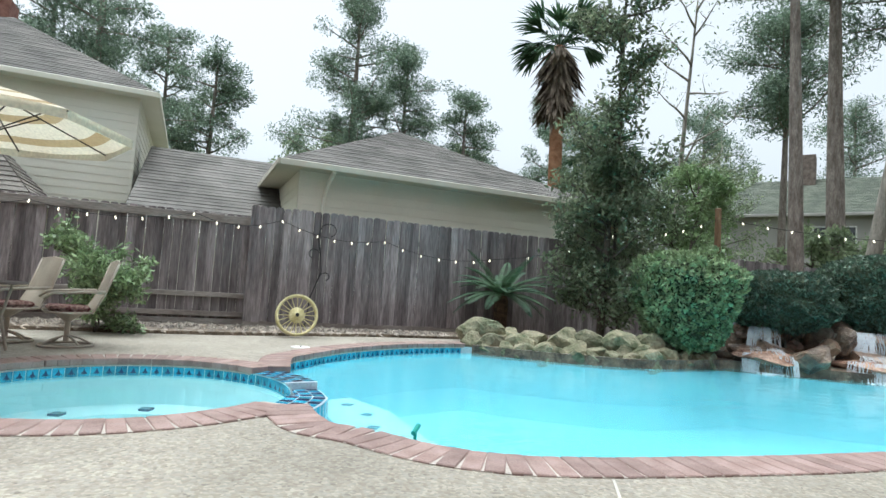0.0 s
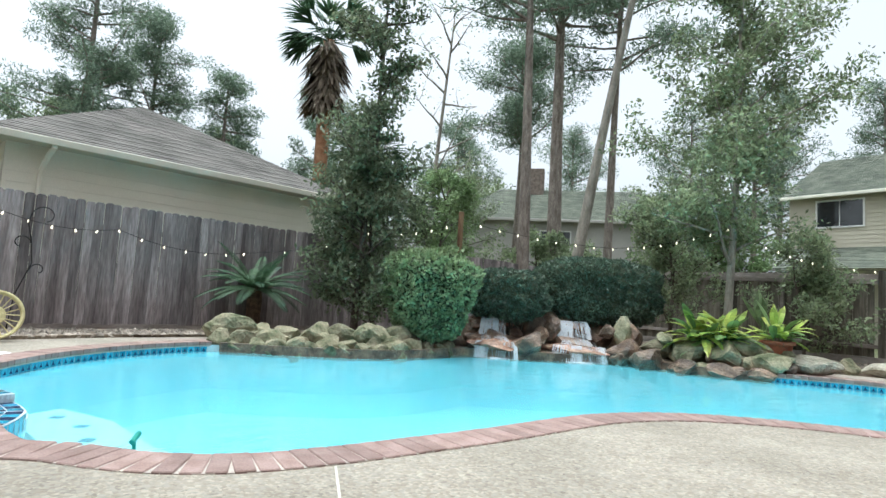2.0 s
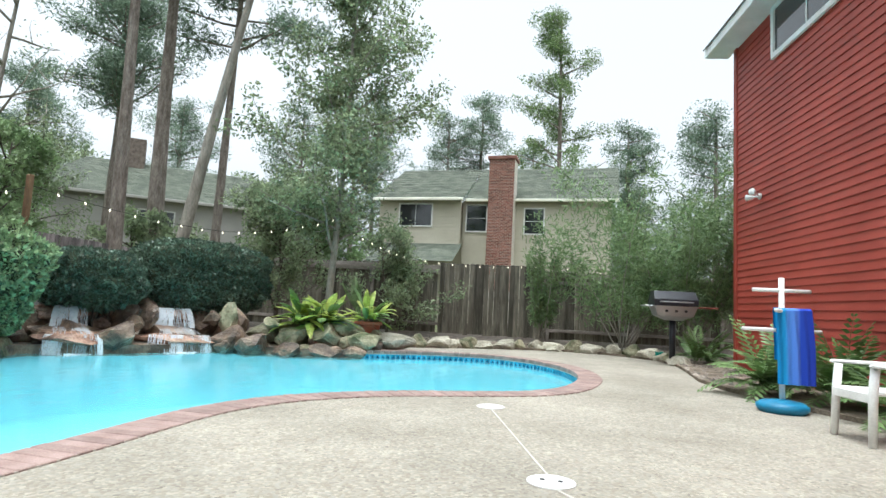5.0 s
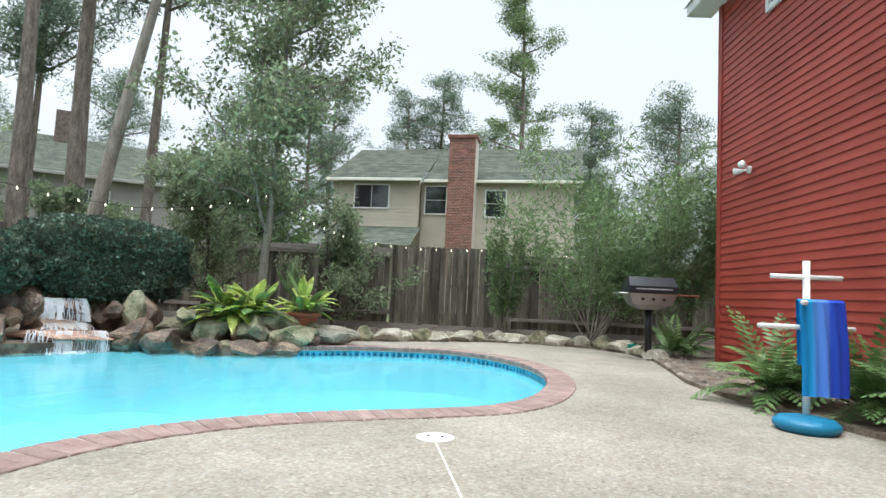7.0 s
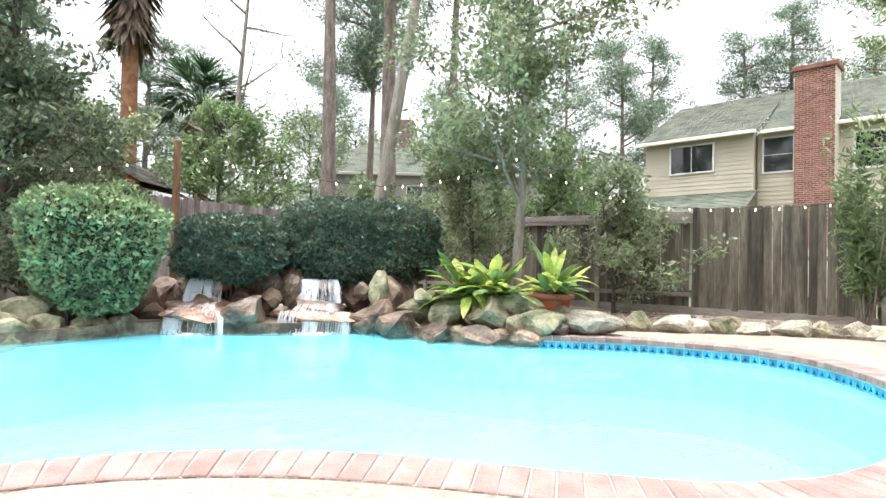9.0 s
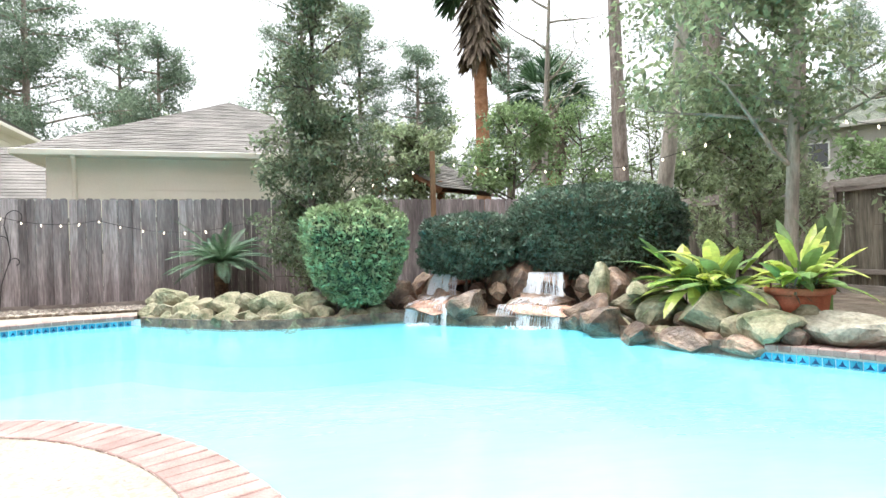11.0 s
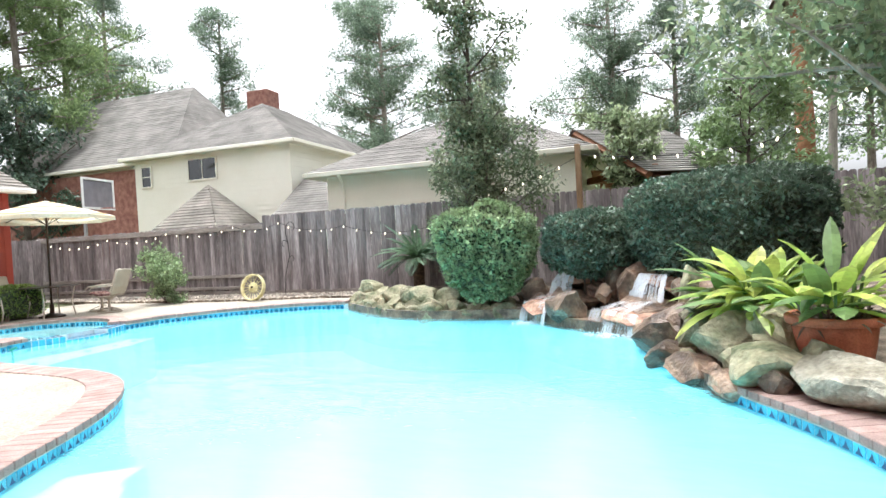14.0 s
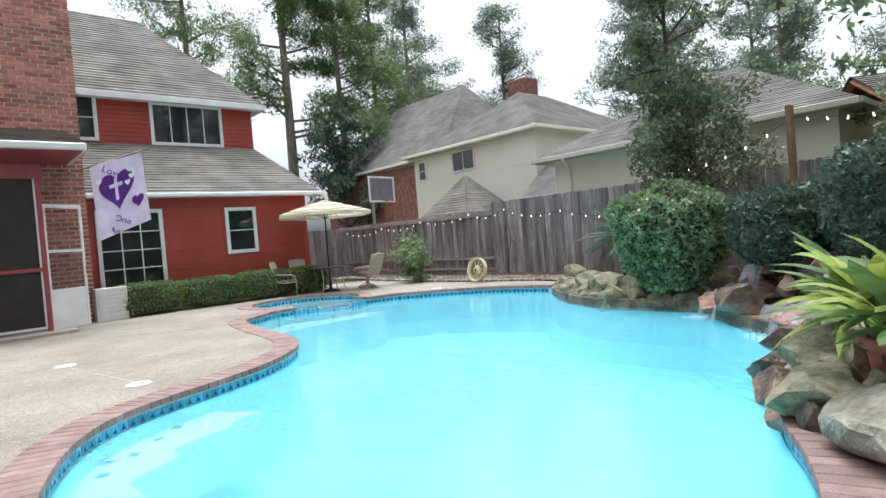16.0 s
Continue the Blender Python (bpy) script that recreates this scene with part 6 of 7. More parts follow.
part("side_shelf", Geo().box((0.40, -0.2, 1.02), (0.72, 0.2, 1.045), bevel=0.008), M_SHELF, gr)
part("front_shelf", Geo().box((-0.52, -0.2, 1.02), (-0.38, 0.2, 1.045), bevel=0.008), M_STEEL, gr)
for k in range(3):
    part("control_knob", Geo().lathe([(0.001, 0.03), (0.022, 0.03), (0.025, 0.0)], 12, pose(-0.16 + 0.16 * k, -0.235, 0.95, 90, 0, 0)), M_GRILL, gr)
gp = thing("green_planter", "small green plastic pot beside the grill", "pot", pose(2.82, 15.75, 0.03))
part("body", Geo().lathe([(0.001, 0), (0.07, 0), (0.09, 0.16), (0.1, 0.17), (0.08, 0.17), (0.001, 0.13)], 18), M_HOSE, gp)

ts = thing("towel_stand", "white pipe towel tree on a round teal base", "towel stand", pose(3.46, 9.1, 0.0, 0, 0, 5))
part("base", Geo().lathe([(0.001, 0.0), (0.22, 0.0), (0.255, 0.04), (0.255, 0.075), (0.21, 0.11), (0.10, 0.13), (0.04, 0.14), (0.001, 0.14)], 32), M_TEAL, ts, "filled teal plastic base", smooth=True)
part("pole", Geo().tube([(0, 0, 0.12), (0, 0, 1.44)], 0.03, 14), M_PVC, ts, smooth=True)
for z, rz, ln in ((1.30, 4, 0.30), (1.08, 60, 0.30), (0.87, 8, 0.42)):
    dx, dy = math.cos(radians(rz)) * ln, math.sin(radians(rz)) * ln
    part("crossbar", Geo().tube([(-dx, -dy, z), (dx, dy, z)], 0.021, 12), M_PVC, ts, smooth=True)
M_TOWEL = bpy.data.materials.new("striped_blue_towel")
M_TOWEL.use_nodes = True
_n, _l = M_TOWEL.node_tree.nodes, M_TOWEL.node_tree.links
_r, _tc, _sep = _n.new("ShaderNodeValToRGB"), _n.new("ShaderNodeTexCoord"), _n.new("ShaderNodeSeparateXYZ")
_r.color_ramp.interpolation = "LINEAR"
_r.color_ramp.elements[0].color, _r.color_ramp.elements[1].color = (0.01, 0.22, 0.55, 1), (0.015, 0.04, 0.40, 1)
for pos, col in ((0.01, (0.01, 0.22, 0.55, 1)), (0.25, (0.02, 0.30, 0.66, 1)), (0.33, (0.10, 0.30, 0.80, 1)), (0.6, (0.10, 0.22, 0.75, 1)), (0.66, (0.02, 0.07, 0.50, 1)), (0.99, (0.015, 0.04, 0.40, 1))):
    _r.color_ramp.elements.new(pos).color = col
_l.new(_tc.outputs["Generated"], _sep.inputs[0])
_l.new(_sep.outputs[0], _r.inputs[0])
_l.new(_r.outputs[0], _n["Principled BSDF"].inputs["Base Color"])
_n["Principled BSDF"].inputs["Roughness"].default_value = 0.95
g = Geo()
nx, cols = 26, []
prof = [(-0.035, 0.30), (-0.032, 0.6), (-0.03, 0.9), (-0.024, 1.09), (0.0, 1.112), (0.024, 1.09), (0.03, 0.9), (0.034, 0.7), (0.036, 0.55)]
prof = [(-0.05, 0.30), (-0.045, 0.45), (-0.04, 0.7)] + prof[2:]
for i in range(nx):
    x = -0.07 + 0.38 * i / (nx - 1)
    cols.append([(x + 0.02 * math.sin(3 * z), y * (1 + 0.25 * math.sin(i * 1.1)) + 0.012 * math.sin(i * 0.8 + 2 * z) * (1.12 - z), z + 0.02 * math.sin(i * 0.25) * (z < 0.3)) for y, z in prof])
for a, b in zip(cols, cols[1:]):
    for j in range(len(prof) - 1):
        g.quad(a[j], b[j], b[j + 1], a[j + 1])
towel = single("beach_towel", g, M_TOWEL, "blue striped beach towel hanging on the stand", "towel", pose(3.44, 9.06, 0.0, 0, 0, 8), smooth=True)

ch = thing("plastic_chair", "white stackable plastic garden chair on the deck", "chair", pose(3.86, 7.75, 0.0, 0, 0, -80))
for sx in (-1, 1):
    part("leg", Geo().tube([(sx * 0.26, -0.26, 0.0), (sx * 0.25, -0.24, 0.42), (sx * 0.25, -0.22, 0.62)], [0.03, 0.036, 0.034], 8), M_PVC, ch, smooth=True)
    part("leg", Geo().tube([(sx * 0.26, 0.30, 0.0), (sx * 0.23, 0.22, 0.42)], [0.028, 0.036], 8), M_PVC, ch, smooth=True)
    part("armrest", Geo().box((sx * 0.275 - 0.035, -0.27, 0.62), (sx * 0.275 + 0.035, 0.22, 0.65), bevel=0.012), M_PVC, ch, smooth=True)
    part("back_post", Geo().tube([(sx * 0.24, 0.20, 0.40), (sx * 0.24, 0.27, 0.65), (sx * 0.21, 0.34, 0.86)], 0.026, 8), M_PVC, ch, smooth=True)
part("seat", Geo().box((-0.25, -0.27, 0.40), (0.25, 0.23, 0.43), bevel=0.014), M_PVC, ch)
part("seat_apron", Geo().box((-0.25, -0.275, 0.34), (0.25, -0.25, 0.42), bevel=0.008), M_PVC, ch)
for k in range(5):
    x = -0.16 + 0.08 * k
    part("back_slat", Geo().tube([(x, 0.21, 0.42), (x, 0.28, 0.65), (x * 0.9, 0.335, 0.83)], 0.02, 6), M_PVC, ch)
part("back_top", Geo().tube([(-0.22, 0.335, 0.84), (0, 0.35, 0.89), (0.22, 0.335, 0.84)], 0.032, 8), M_PVC, ch, smooth=True)

fl = thing("flood_light", "white twin flood light on the red wall", "light fixture", LOT @ pose(6.64, 12.6, 3.25))
part("junction_box", Geo().lathe([(0.001, 0.0), (0.06, 0.0), (0.06, 0.03), (0.001, 0.035)], 16, pose(0, 0, 0, 0, -90, 0)), M_PVC, fl)
for s, e in ((1, (-0.16, 0.20, 0.0)), (-1, (-0.22, -0.16, 0.05))):
    part("arm", Geo().tube([(-0.02, 0, 0), (e[0] * 0.5, e[1] * 0.5, e[2] * 0.5)], 0.018, 8), M_PVC, fl)
    part("lamp_head", Geo().tube([(e[0] * 0.5, e[1] * 0.5, e[2] * 0.5), (e[0] * 0.75, e[1] * 0.75, e[2] * 0.75), (e[0], e[1], e[2])], [0.03, 0.045, 0.065], 12), M_PVC, fl, smooth=True)

# ---- porch, storm door, flag ----
porch = thing("screened_porch", "screened porch with mauve-red trim and pale eave", "porch", LOT @ pose(0.25, 0.1, 0))
part("step", Geo().box((1.1, -0.2, -0.02), (6.4, 0.45, 0.07), bevel=0.015), M_MORTAR, porch)
for u in (1.50, 2.75, 4.0, 5.25, 6.4):
    part("post", Geo().box((u, 0.02, 0.07), (u + 0.09, 0.11, 3.3), bevel=0.008), M_PINKTRIM, porch)
for u in (1.59, 2.84, 4.09, 5.34):
    part("screen", Geo().box((u, 0.05, 0.12), (u + 1.1, 0.06, 3.2)), M_SCREEN, porch, "dark insect screen panel")
    part("sill_rail", Geo().box((u, 0.03, 1.30), (u + 1.1, 0.10, 1.38), bevel=0.006), M_PINKTRIM, porch)
    part("screen_stile", Geo().box((u, 0.065, 0.12), (u + 0.04, 0.08, 3.2)), M_WHITE, porch)
    part("screen_stile", Geo().box((u, 0.065, 0.12), (u + 1.1, 0.08, 0.17)), M_WHITE, porch)
part("header", Geo().box((1.45, 0.0, 3.2), (6.5, 0.12, 3.5), bevel=0.008), M_PINKTRIM, porch)
part("soffit", Geo().box((0.75, -1.7, 3.74), (6.5, 0.62, 3.78)), M_PINKTRIM, porch)
part("side_beam", Geo().box((1.45, -1.7, 3.2), (1.55, 0.0, 3.75)), M_PINKTRIM, porch)
part("gable_panel", Geo().box((1.5, 0.0, 3.5), (6.5, 0.05, 3.75)), M_PINKTRIM, porch)
part("eave_gutter", Geo().box((0.72, 0.60, 3.72), (6.5, 0.72, 3.86), bevel=0.025), M_WHITE, porch, "pale green-white gutter")
part("rake_board", Geo().box((0.70, -1.7, 3.72), (0.76, 0.6, 3.88), bevel=0.006), M_WHITE, porch)
part("roof", stepped_roof((0.7, 0.66, 3.86), (6.5, 0.66, 3.86), (6.5, -2.2, 4.7), (0.7, -2.2, 4.7), M_ROOF), M_ROOF, porch)

door = thing("storm_door", "open white storm door with a solid lower panel", "door", LOT @ pose(1.75, 0.08, 0.05, 0, 0, 214))
for lo, hi in (((0, 0, 0), (0.07, 0.035, 2.65)), ((0.88, 0, 0), (0.95, 0.035, 2.65)), ((0.07, 0, 2.57), (0.88, 0.035, 2.65)), ((0.07, 0, 1.62), (0.88, 0.035, 1.68))):
    part("stile", Geo().box(lo, hi, bevel=0.006), M_WHITE, door)
part("kick_panel", Geo().box((0.07, 0.005, 0.0), (0.88, 0.03, 0.85), bevel=0.006), M_WHITE, door)
M_CLEAR = water_material("door_glass", (0.93, 0.95, 0.95), 0.0, 2.0)
glass_pane = part("pane", Geo().box((0.07, 0.012, 0.85), (0.88, 0.018, 1.62)), M_CLEAR, door)
glass_pane.visible_shadow = False
part("door_handle", Geo().tube([(0.90, -0.03, 1.15), (0.90, -0.06, 1.2), (0.90, -0.03, 1.3)], 0.008, 6), M_IRON, door)
bx = thing("utility_box", "low white louvred utility cover against the brick", "utility box", LOT @ pose(0.5, -1.4, 0.0))
part("body", Geo().box((-0.42, 0.0, 0.0), (0.25, 0.42, 0.78), bevel=0.012), M_WHITE, bx)
for k in range(6):
    part("louvre", Geo().box((-0.36, 0.42, 0.1 + 0.1 * k), (0.19, 0.434, 0.17 + 0.1 * k), bevel=0.005), M_WHITE, bx)

flag = thing("garden_flag", "lilac house flag with a purple heart and cross", "flag", LOT @ pose(1.15, 0.55, 3.42) @ Matrix.Diagonal((1.2, 1.0, 1.15, 1)))
part("pole", Geo().tube([(0.35, 0, -0.22), (-1.35, 0, 0.42)], 0.014, 8), M_CEDAR, flag)
FL = Matrix(((-0.86, 0.30, 0, -0.20), (0, 0, 1, 0.0), (0.36, -1.32, 0, 0.0), (0, 0, 0, 1)))


def flag_pt(a, b, out=0.0):
    """a along the pole, b down the cloth, both 0 to 1."""
    return (-0.20 - 0.86 * a - 0.30 * b + 0.25 * b, 0.06 * math.sin(5 * a + 2 * b) * (0.3 + b) + out, -0.015 + 0.36 * a - 1.36 * b)


g = Geo()
for i in range(14):
    for j in range(16):
        g.quad(*(flag_pt((i + di) / 14, (j + dj) / 16) for di, dj in ((0, 0), (1, 0), (1, 1), (0, 1))))
part("cloth", g, M_FLAG, flag, smooth=True)


def print_on(name, outline, mat, out):
    g = Geo()
    c = (sum(p[0] for p in outline) / len(outline), sum(p[1] for p in outline) / len(outline))
    n = len(outline)
    for i in range(n):
        p, q = outline[i], outline[(i + 1) % n]
        for k in range(4):
            s0, s1 = k / 4, (k + 1) / 4
            f = lambda z, s: flag_pt(c[0] + (z[0] - c[0]) * s, c[1] + (z[1] - c[1]) * s, out)
            g.quad(f(p, s0 + 1e-4), f(q, s0 + 1e-4), f(q, s1), f(p, s1))
    part(name, g, mat, flag)


def heart(cx, cy, s, sy):
    return [(cx + s * 0.06 * 16 * math.sin(t) ** 3, cy - sy * 0.06 * (13 * math.cos(t) - 5 * math.cos(2 * t) - 2 * math.cos(3 * t) - math.cos(4 * t))) for t in np.linspace(0, 2 * math.pi, 36, endpoint=False)]


print_on("heart_print", heart(0.45, 0.40, 0.36, 0.30), M_PURPLE, 0.012)
print_on("small_heart_print", heart(0.82, 0.66, 0.12, 0.10), M_PURPLE, 0.012)
for bar in (((0.40, 0.26), (0.46, 0.26), (0.46, 0.56), (0.40, 0.56)), ((0.30, 0.33), (0.56, 0.33), (0.56, 0.38), (0.30, 0.38))):
    print_on("cross_print", list(bar), M_FLAG, 0.018)
for cx, cy in ((0.72, 0.20), (0.80, 0.24), (0.75, 0.30), (0.66, 0.37), (0.12, 0.24)):
    print_on("petal_print", heart(cx, cy, 0.06, 0.05), M_WHITE, 0.02)
for txt, a, b, sz in (("Love", 0.30, 0.11, 0.17), ("One", 0.42, 0.80, 0.16), ("An", 0.30, 0.93, 0.16)):
    cu = bpy.data.curves.new("lettering", "FONT")
    cu.body, cu.size, cu.extrude = txt, sz, 0.002
    ob = new("lettering", cu)
    cu.materials.append(M_PURPLE)
    p = flag_pt(a, b, 0.02)
    ob.parent = flag
    ob.matrix_local = pose(p[0] + 0.1, p[1], p[2] - 0.04) @ pose(0, 0, 0, 90, 0, 180) @ pose(0, 0, 0, 0, 0, -20)

# ---- things over the fences ----
pyr = thing("turret_roof", "small pointed shingle roof above the fence", "roof", pose(-12.6, -5.15, 0, 0, 0, TURN))
for k in range(4):
    a, b = math.pi / 4 + k * math.pi / 2, math.pi / 4 + (k + 1) * math.pi / 2
    part("slope", stepped_roof((2.1 * math.cos(a), 2.1 * math.sin(a), 2.1), (2.1 * math.cos(b), 2.1 * math.sin(b), 2.1), (0.005 * math.cos(b), 0.005 * math.sin(b), 3.82), (0.005 * math.cos(a), 0.005 * math.sin(a), 3.82), M_ROOF), M_ROOF, pyr)
part("wall", Geo().box((-1.0, -1.0, -0.06), (1.0, 1.0, 2.2)), M_CREAM, pyr)
gz = thing("patio_cover", "orange-stained timber gable cover behind the fence", "patio cover", pose(-15.1, 8.2, 0, 0, 0, -46))
for s in (-1, 1):
    part("rafter", Geo().tube([(0, 0, 4.25), (0, s * 3.5, 2.6)], 0.11, 4), M_ORANGEWOOD, gz)
    tagged(part("roof_slope", stepped_roof((-3, s * 3.6, 2.66), (0.1, s * 3.6, 2.66), (0.1, 0, 4.38), (-3, 0, 4.38), M_ROOF_GREY), M_ROOF_GREY, gz), kind="stuff")
    part("ceiling_board", Geo().quad((-3, s * 3.5, 2.55), (0, s * 3.5, 2.55), (0, 0, 4.2), (-3, 0, 4.2)), M_ORANGEWOOD, gz)
    part("post", Geo().box((-0.5, s * 3.2 - 0.08, -0.06), (-0.34, s * 3.2 + 0.08, 2.7), bevel=0.01), M_ORANGEWOOD, gz)
part("tie_beam", Geo().box((-0.5, -3.2, 2.7), (-0.35, 3.2, 2.9), bevel=0.01), M_ORANGEWOOD, gz)
hp = thing("basketball_hoop", "basketball backboard and hoop over the side fence", "basketball hoop", pose(-9.9, -7.6, 0, 0, 0, 20))
part("pole", Geo().tube([(0, -0.6, -0.06), (0, -0.6, 3.2), (0, -0.1, 3.6)], 0.06, 10), M_STEEL, hp)
part("backboard", Geo().box((-0.75, -0.06, 3.05), (0.75, -0.02, 4.1), bevel=0.01), plain("smoky_acrylic", (0.20, 0.19, 0.21), 0.15), hp)
for lo, hi in (((-0.78, -0.02, 3.02), (-0.70, 0.01, 4.13)), ((0.70, -0.02, 3.02), (0.78, 0.01, 4.13)), ((-0.70, -0.02, 4.05), (0.70, 0.01, 4.13)), ((-0.70, -0.02, 3.02), (0.70, 0.01, 3.10))):
    part("board_edge", Geo().box(lo, hi), M_WHITE, hp)
part("rim", Geo().tube([(0.23 * math.cos(a), 0.35 + 0.23 * math.sin(a), 3.05) for a in np.linspace(0, 6.283, 20)], 0.012, 6), M_SHELF, hp)
brick_wing = part("brick_panel", Geo().box((-14.88, -16.5, 0), (-14.76, -7.7, 5.0)), M_BRICK, cream_side)
cch = part("chimney", Geo().box((-20.3, -5.4, 7.0), (-19.3, -4.2, 9.0), bevel=0.03), M_BRICK, cream)

# ---- string lights ----
post = thing("light_post", "cedar post that carries the string lights", "post", pose(-8.55, 10.0, 0.03))
part("shaft", Geo().box((-0.05, -0.05, 0), (0.05, 0.05, 2.92), bevel=0.015), M_CEDAR, post)
bulb_me = Geo().lathe([(0.001, -0.058), (0.010, -0.05), (0.014, -0.036), (0.011, -0.018), (0.009, -0.012), (0.009, 0.0), (0.001, 0.0)], 8).mesh("bulb", M_BULB, True)


def light_string(label, points, sag, per):
    t = thing("string_light", label, "string light", group="string lights")
    pts = []
    for (a, b), n in zip(zip(points, points[1:]), per):
        a, b = Vector(a), Vector(b)
        for i in range(n):
            s = i / n
            p = a.lerp(b, s)
            p.z -= sag * 4 * s * (1 - s)
            pts.append(p)
    pts.append(Vector(points[-1]))
    part("wire", Geo().tube(pts, 0.005, 4), M_IRON, t)
    for p in pts[::1]:
        ob = new("bulb", bulb_me)
        ob.parent = t
        ob.location = p
        ob.rotation_euler = (random.Random(int(p.x * 999)).uniform(-0.4, 0.4), random.Random(int(p.y * 999)).uniform(-0.4, 0.4), 0)


fa = [tuple(W(FA + 0.06, v, z)) for v, z in ((-5.6, 1.78), (-3.2, 1.84), (-0.9, 1.92), (1.5, 1.98), (3.0, 2.0), (5.0, 1.8), (7.4, 1.62))]
light_string("string of warm bulbs hung along the west fence", fa, 0.16, [6, 6, 6, 4, 6, 6])
light_string("string of warm bulbs from the fence to the cedar post", [fa[-1], (-8.7, 7.7, 2.2), (-8.55, 10.0, 2.72)], 0.12, [3, 6])
light_string("string of warm bulbs across the corner trees", [(-8.55, 10.0, 2.76), (-6.6, 13.0, 2.35), (-4.6, 14.35, 2.85), tuple(W(-0.6, 18.35, 2.3)), tuple(W(3.0, 18.33, 2.25)), tuple(W(7.5, 18.45, 2.3))], 0.10, [8, 7, 9, 9, 10])

# ---- coping bricks, tiles and the spillway, last ----
def in_rocks(p):
    return (p[1] > 4.9 and p[0] < -2.98) or (p[0] < -7.5 and p[1] > 4.6)


coping = thing("coping", "brick coping round the pool and spa", "coping", kind="structure")
bed = Geo()
for loop in (pool_out, spa_out):
    inn = ring_offset(loop, CW - 0.012)
    n = len(loop)
    other = spa_out if loop is pool_out else pool_out
    for i in range(n):
        j = (i + 1) % n
        if inside(loop[i], ring_offset(other, 0.2)) or (loop is pool_out and in_rocks(loop[i])):
            continue
        a, b, c, d = loop[i], loop[j], inn[j], inn[i]
        bed.add([(a[0], a[1], 0.006), (b[0], b[1], 0.006), (c[0], c[1], 0.006), (d[0], d[1], 0.006), (a[0], a[1], -0.07), (b[0], b[1], -0.07), (c[0], c[1], -0.07), (d[0], d[1], -0.07)], [(0, 1, 2, 3), (3, 2, 6, 7), (1, 0, 4, 5), (7, 6, 5, 4)])
part("mortar_bed", bed, M_MORTAR, coping)
brick_me = Geo().box((-0.0545, -CW / 2 - 0.012, -0.05), (0.0545, CW / 2, 0.014), bevel=0.006).mesh("coping_brick", M_COPING)
rb = random.Random(12)
tiles = thing("waterline_tiles", "blue glazed waterline tiles with navy motifs", "tiles", kind="structure")
tg = Geo().box((-0.0515, -0.006, -0.052), (0.0515, 0.0, 0.052), bevel=0.003)
tile_me = tg.mesh("tile", M_TILE)
mg = Geo().add([(-0.035, -0.008, -0.03), (0.035, -0.008, -0.03), (0.012, -0.008, -0.004), (0.0, -0.008, 0.028), (-0.012, -0.008, -0.004)], [(0, 1, 2, 3, 4)])
motif_me = mg.mesh("motif", M_TILE_DARK)
for loop, other, spa in ((pool_out, spa_out, False), (spa_out, pool_out, True)):
    mid = ring_offset(loop, CW / 2)
    hole = ring_offset(other, 0.10)
    for p, d in even(mid, 0.117):
        if inside(p, hole) or (not spa and in_rocks(p)):
            continue
        ob = new("brick", brick_me)
        ob.parent = coping
        ob.matrix_local = pose(p[0], p[1], rb.uniform(-0.002, 0.002), 0, 0, math.degrees(math.atan2(d[1], d[0])) + 180 + rb.uniform(-0.8, 0.8))
    wall = ring_offset(loop, CW - 0.025)
    hole = ring_offset(other, 0.25)
    for p, d in even(wall, 0.109):
        if not spa and (inside(p, hole) or in_rocks(p)):
            continue
        m = pose(p[0], p[1], -0.112, 0, 0, math.degrees(math.atan2(d[1], d[0])) + 180)
        ob = new("tile", tile_me)
        ob.parent = tiles
        ob.matrix_local = m
        mo = new("motif", motif_me)
        mo.parent = ob

# The dam between spa and pool, with a stepped spillway.
dam = thing("spillway", "tiled spillway wall between spa and pool", "spillway", kind="structure")
g, gt = Geo(), Geo()
A0, A1, NA = radians(44), radians(146), 40
for i in range(NA):
    a, b = A0 + (A1 - A0) * i / NA, A0 + (A1 - A0) * (i + 1) / NA
    low = 0.38 < (i + 0.5) / NA < 0.62
    z = -0.115 if low else -0.045
    r0, r1 = SPA_R - CW + 0.035, SPA_R + 0.02
    v = [(SPA_C[0] + r * math.cos(t), SPA_C[1] + r * math.sin(t), h) for h in (-0.9, z) for r, t in ((r0, a), (r1, a), (r1, b), (r0, b))]
    g.add(v, [(4, 5, 6, 7), (1, 2, 6, 5), (3, 0, 4, 7), (0, 1, 5, 4), (2, 3, 7, 6)])
part("dam_wall", g, M_GROUT, dam)
k = 0
for i in range(30):
    for j in range(3):
        a, b = A0 + (A1 - A0) * (i + 0.08) / 30, A0 + (A1 - A0) * (i + 0.92) / 30
        low = 0.38 < (i + 0.5) / 30 < 0.62
        z = -0.111 if low else -0.041
        r0, r1 = SPA_R - CW + 0.01 + j * 0.112, SPA_R - CW + 0.01 + j * 0.112 + 0.102
        part("tile", Geo().quad(*[(SPA_C[0] + r * math.cos(t), SPA_C[1] + r * math.sin(t), z) for r, t in ((r0, a), (r1, a), (r1, b), (r0, b))]), M_TILE if (i + j) % 2 else M_TILE_DARK, dam)
    z0, z1 = -0.9, (-0.12 if low else -0.05)
    a, b = A0 + (A1 - A0) * (i + 0.06) / 30, A0 + (A1 - A0) * (i + 0.94) / 30
    r = SPA_R + 0.024
    part("tile", Geo().quad(*[(SPA_C[0] + r * math.cos(t), SPA_C[1] + r * math.sin(t), h) for t, h in ((a, -0.22), (b, -0.22), (b, z1), (a, z1))]), M_TILE, dam)

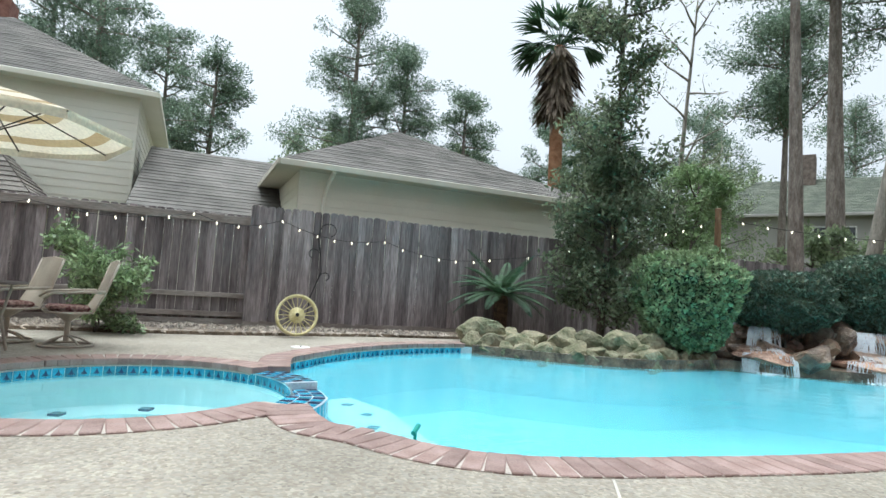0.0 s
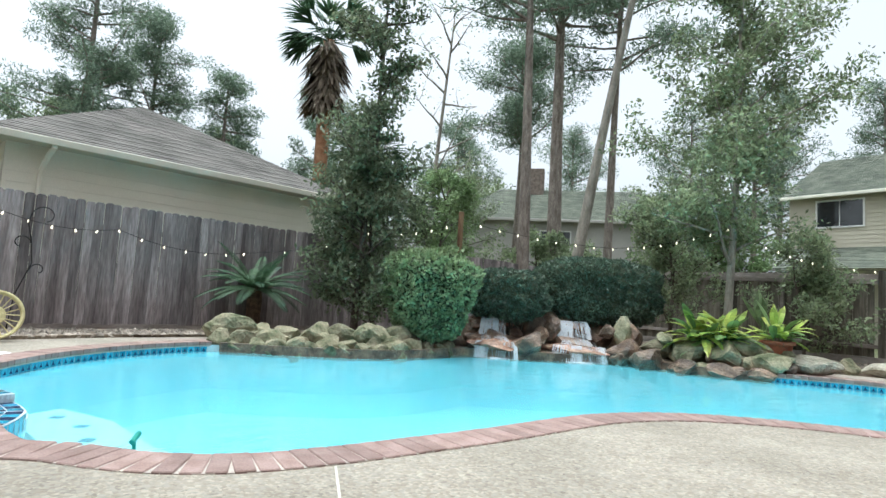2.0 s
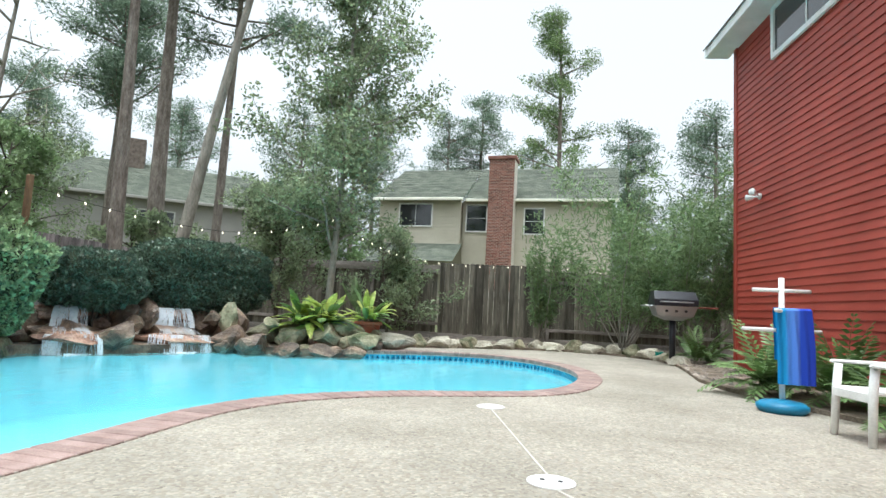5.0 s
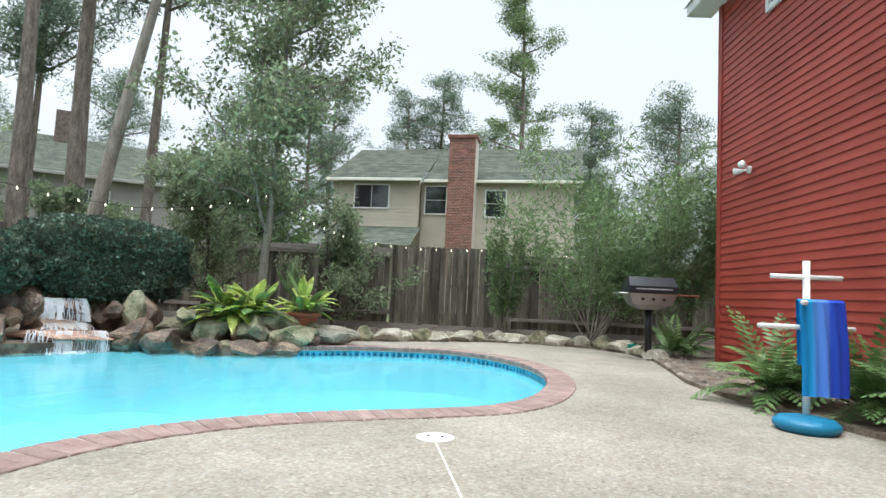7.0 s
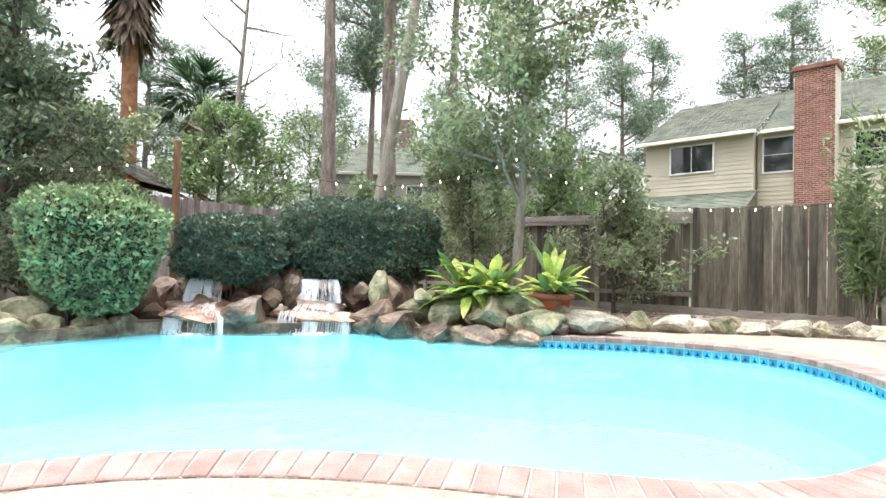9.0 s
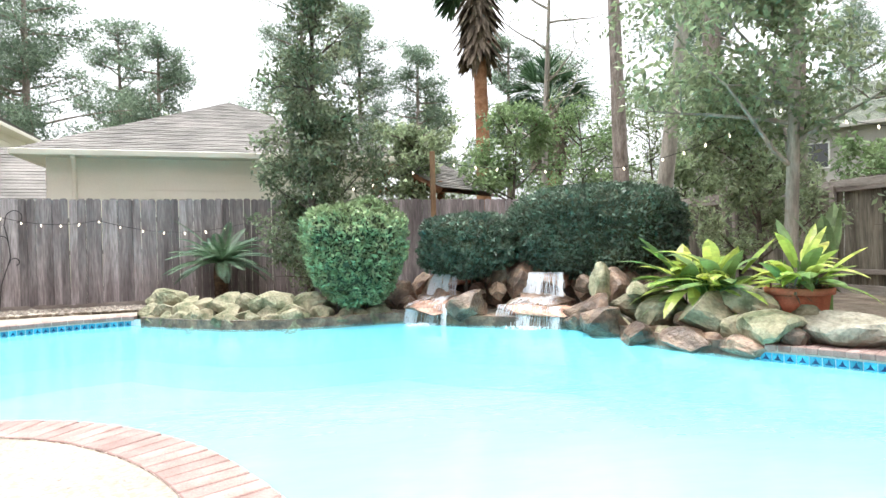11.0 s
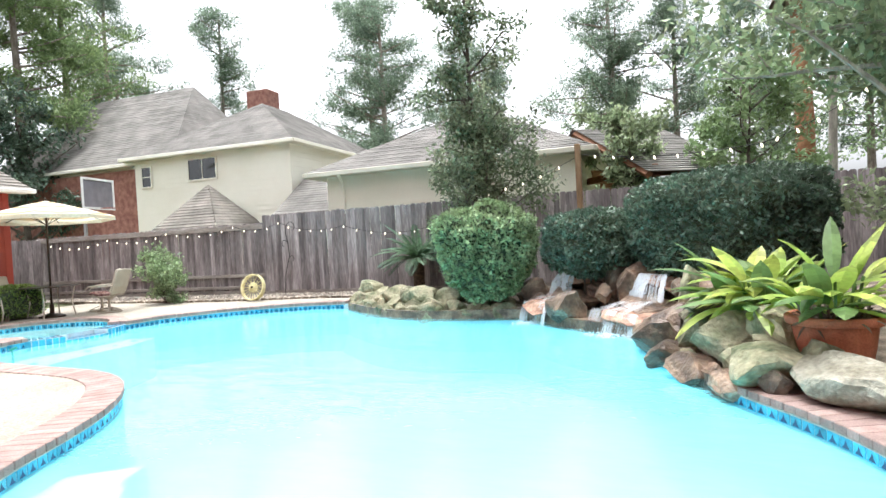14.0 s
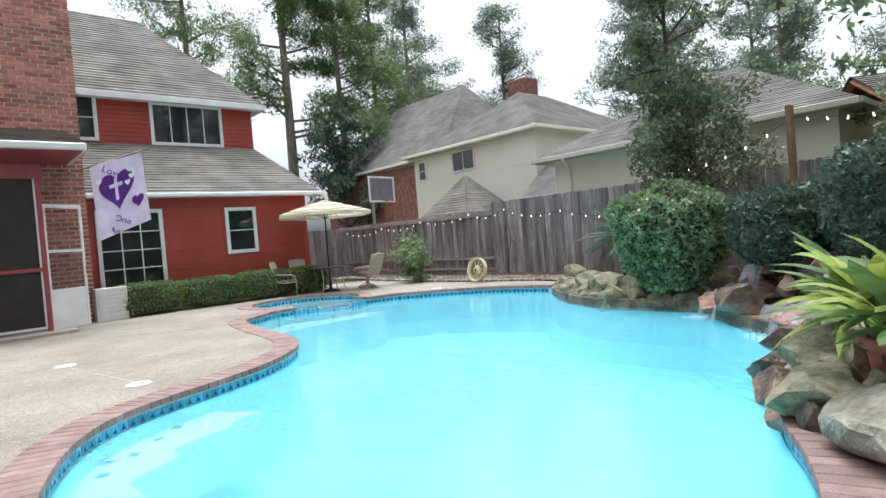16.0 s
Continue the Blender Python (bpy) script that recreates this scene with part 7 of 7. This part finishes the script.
# Steps with navy diamonds under the water.
ledge = thing("pool_step", "pale plastered step under water with navy diamond tiles", "step", kind="structure")
inner = ring_offset(pool_out, CW)
edge = [p for p in inner if -0.1 < p[0] < 1.3 and 7.6 < p[1] < 9.9]
far_edge = [(p[0] - 0.40 + 0.1 * math.sin(k), p[1] + 0.42) for k, p in enumerate(edge)]
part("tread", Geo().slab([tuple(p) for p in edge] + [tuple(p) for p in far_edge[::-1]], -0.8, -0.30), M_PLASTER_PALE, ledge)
for x, y in ((1.05, 9.45), (0.82, 9.1), (0.59, 8.80), (0.41, 8.52), (1.02, 9.15)):
    part("diamond_tile", Geo().lathe([(0.001, -0.295), (0.065, -0.295), (0.065, -0.30)], 4, pose(x - 0.1, y + 0.1, 0, 0, 0, 20)), M_TILE_DARK, ledge)
step2 = thing("pool_step", "pale entry steps under water beside the spa", "step", kind="structure")
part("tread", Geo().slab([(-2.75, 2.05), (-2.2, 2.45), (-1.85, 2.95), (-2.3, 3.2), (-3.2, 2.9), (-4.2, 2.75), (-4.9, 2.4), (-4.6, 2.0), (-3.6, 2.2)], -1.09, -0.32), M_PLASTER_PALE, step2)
for x, y in ((-4.06, 2.5), (-3.56, 2.5), (-4.5, 2.35), (-2.6, 2.7)):
    part("diamond_tile", Geo().lathe([(0.001, -0.315), (0.07, -0.315), (0.07, -0.32)], 4, pose(x, y, 0, 0, 0, 15)), M_TILE_DARK, step2)
for k in range(9):
    a = radians(20 + 40 * k)
    part("diamond_tile", Geo().lathe([(0.001, -0.435), (0.075, -0.435), (0.075, -0.46)], 4, pose(SPA_C[0] + 1.08 * math.cos(a), SPA_C[1] + 1.08 * math.sin(a), 0, 0, 0, 30)), M_TILE_DARK, spa_shell)
nozzle = thing("water_jet", "small green pool fitting standing in the water", "pool fitting", pose(-2.35, 2.62, 0))
part("pipe", Geo().tube([(0, 0, -0.32), (0, 0, -0.07), (0.02, -0.01, -0.05)], 0.012, 8), M_HOSE, nozzle)
part("spout", Geo().tube([(0.03, -0.02, -0.055), (-0.05, 0.03, -0.02)], 0.018, 8), M_HOSE, nozzle)
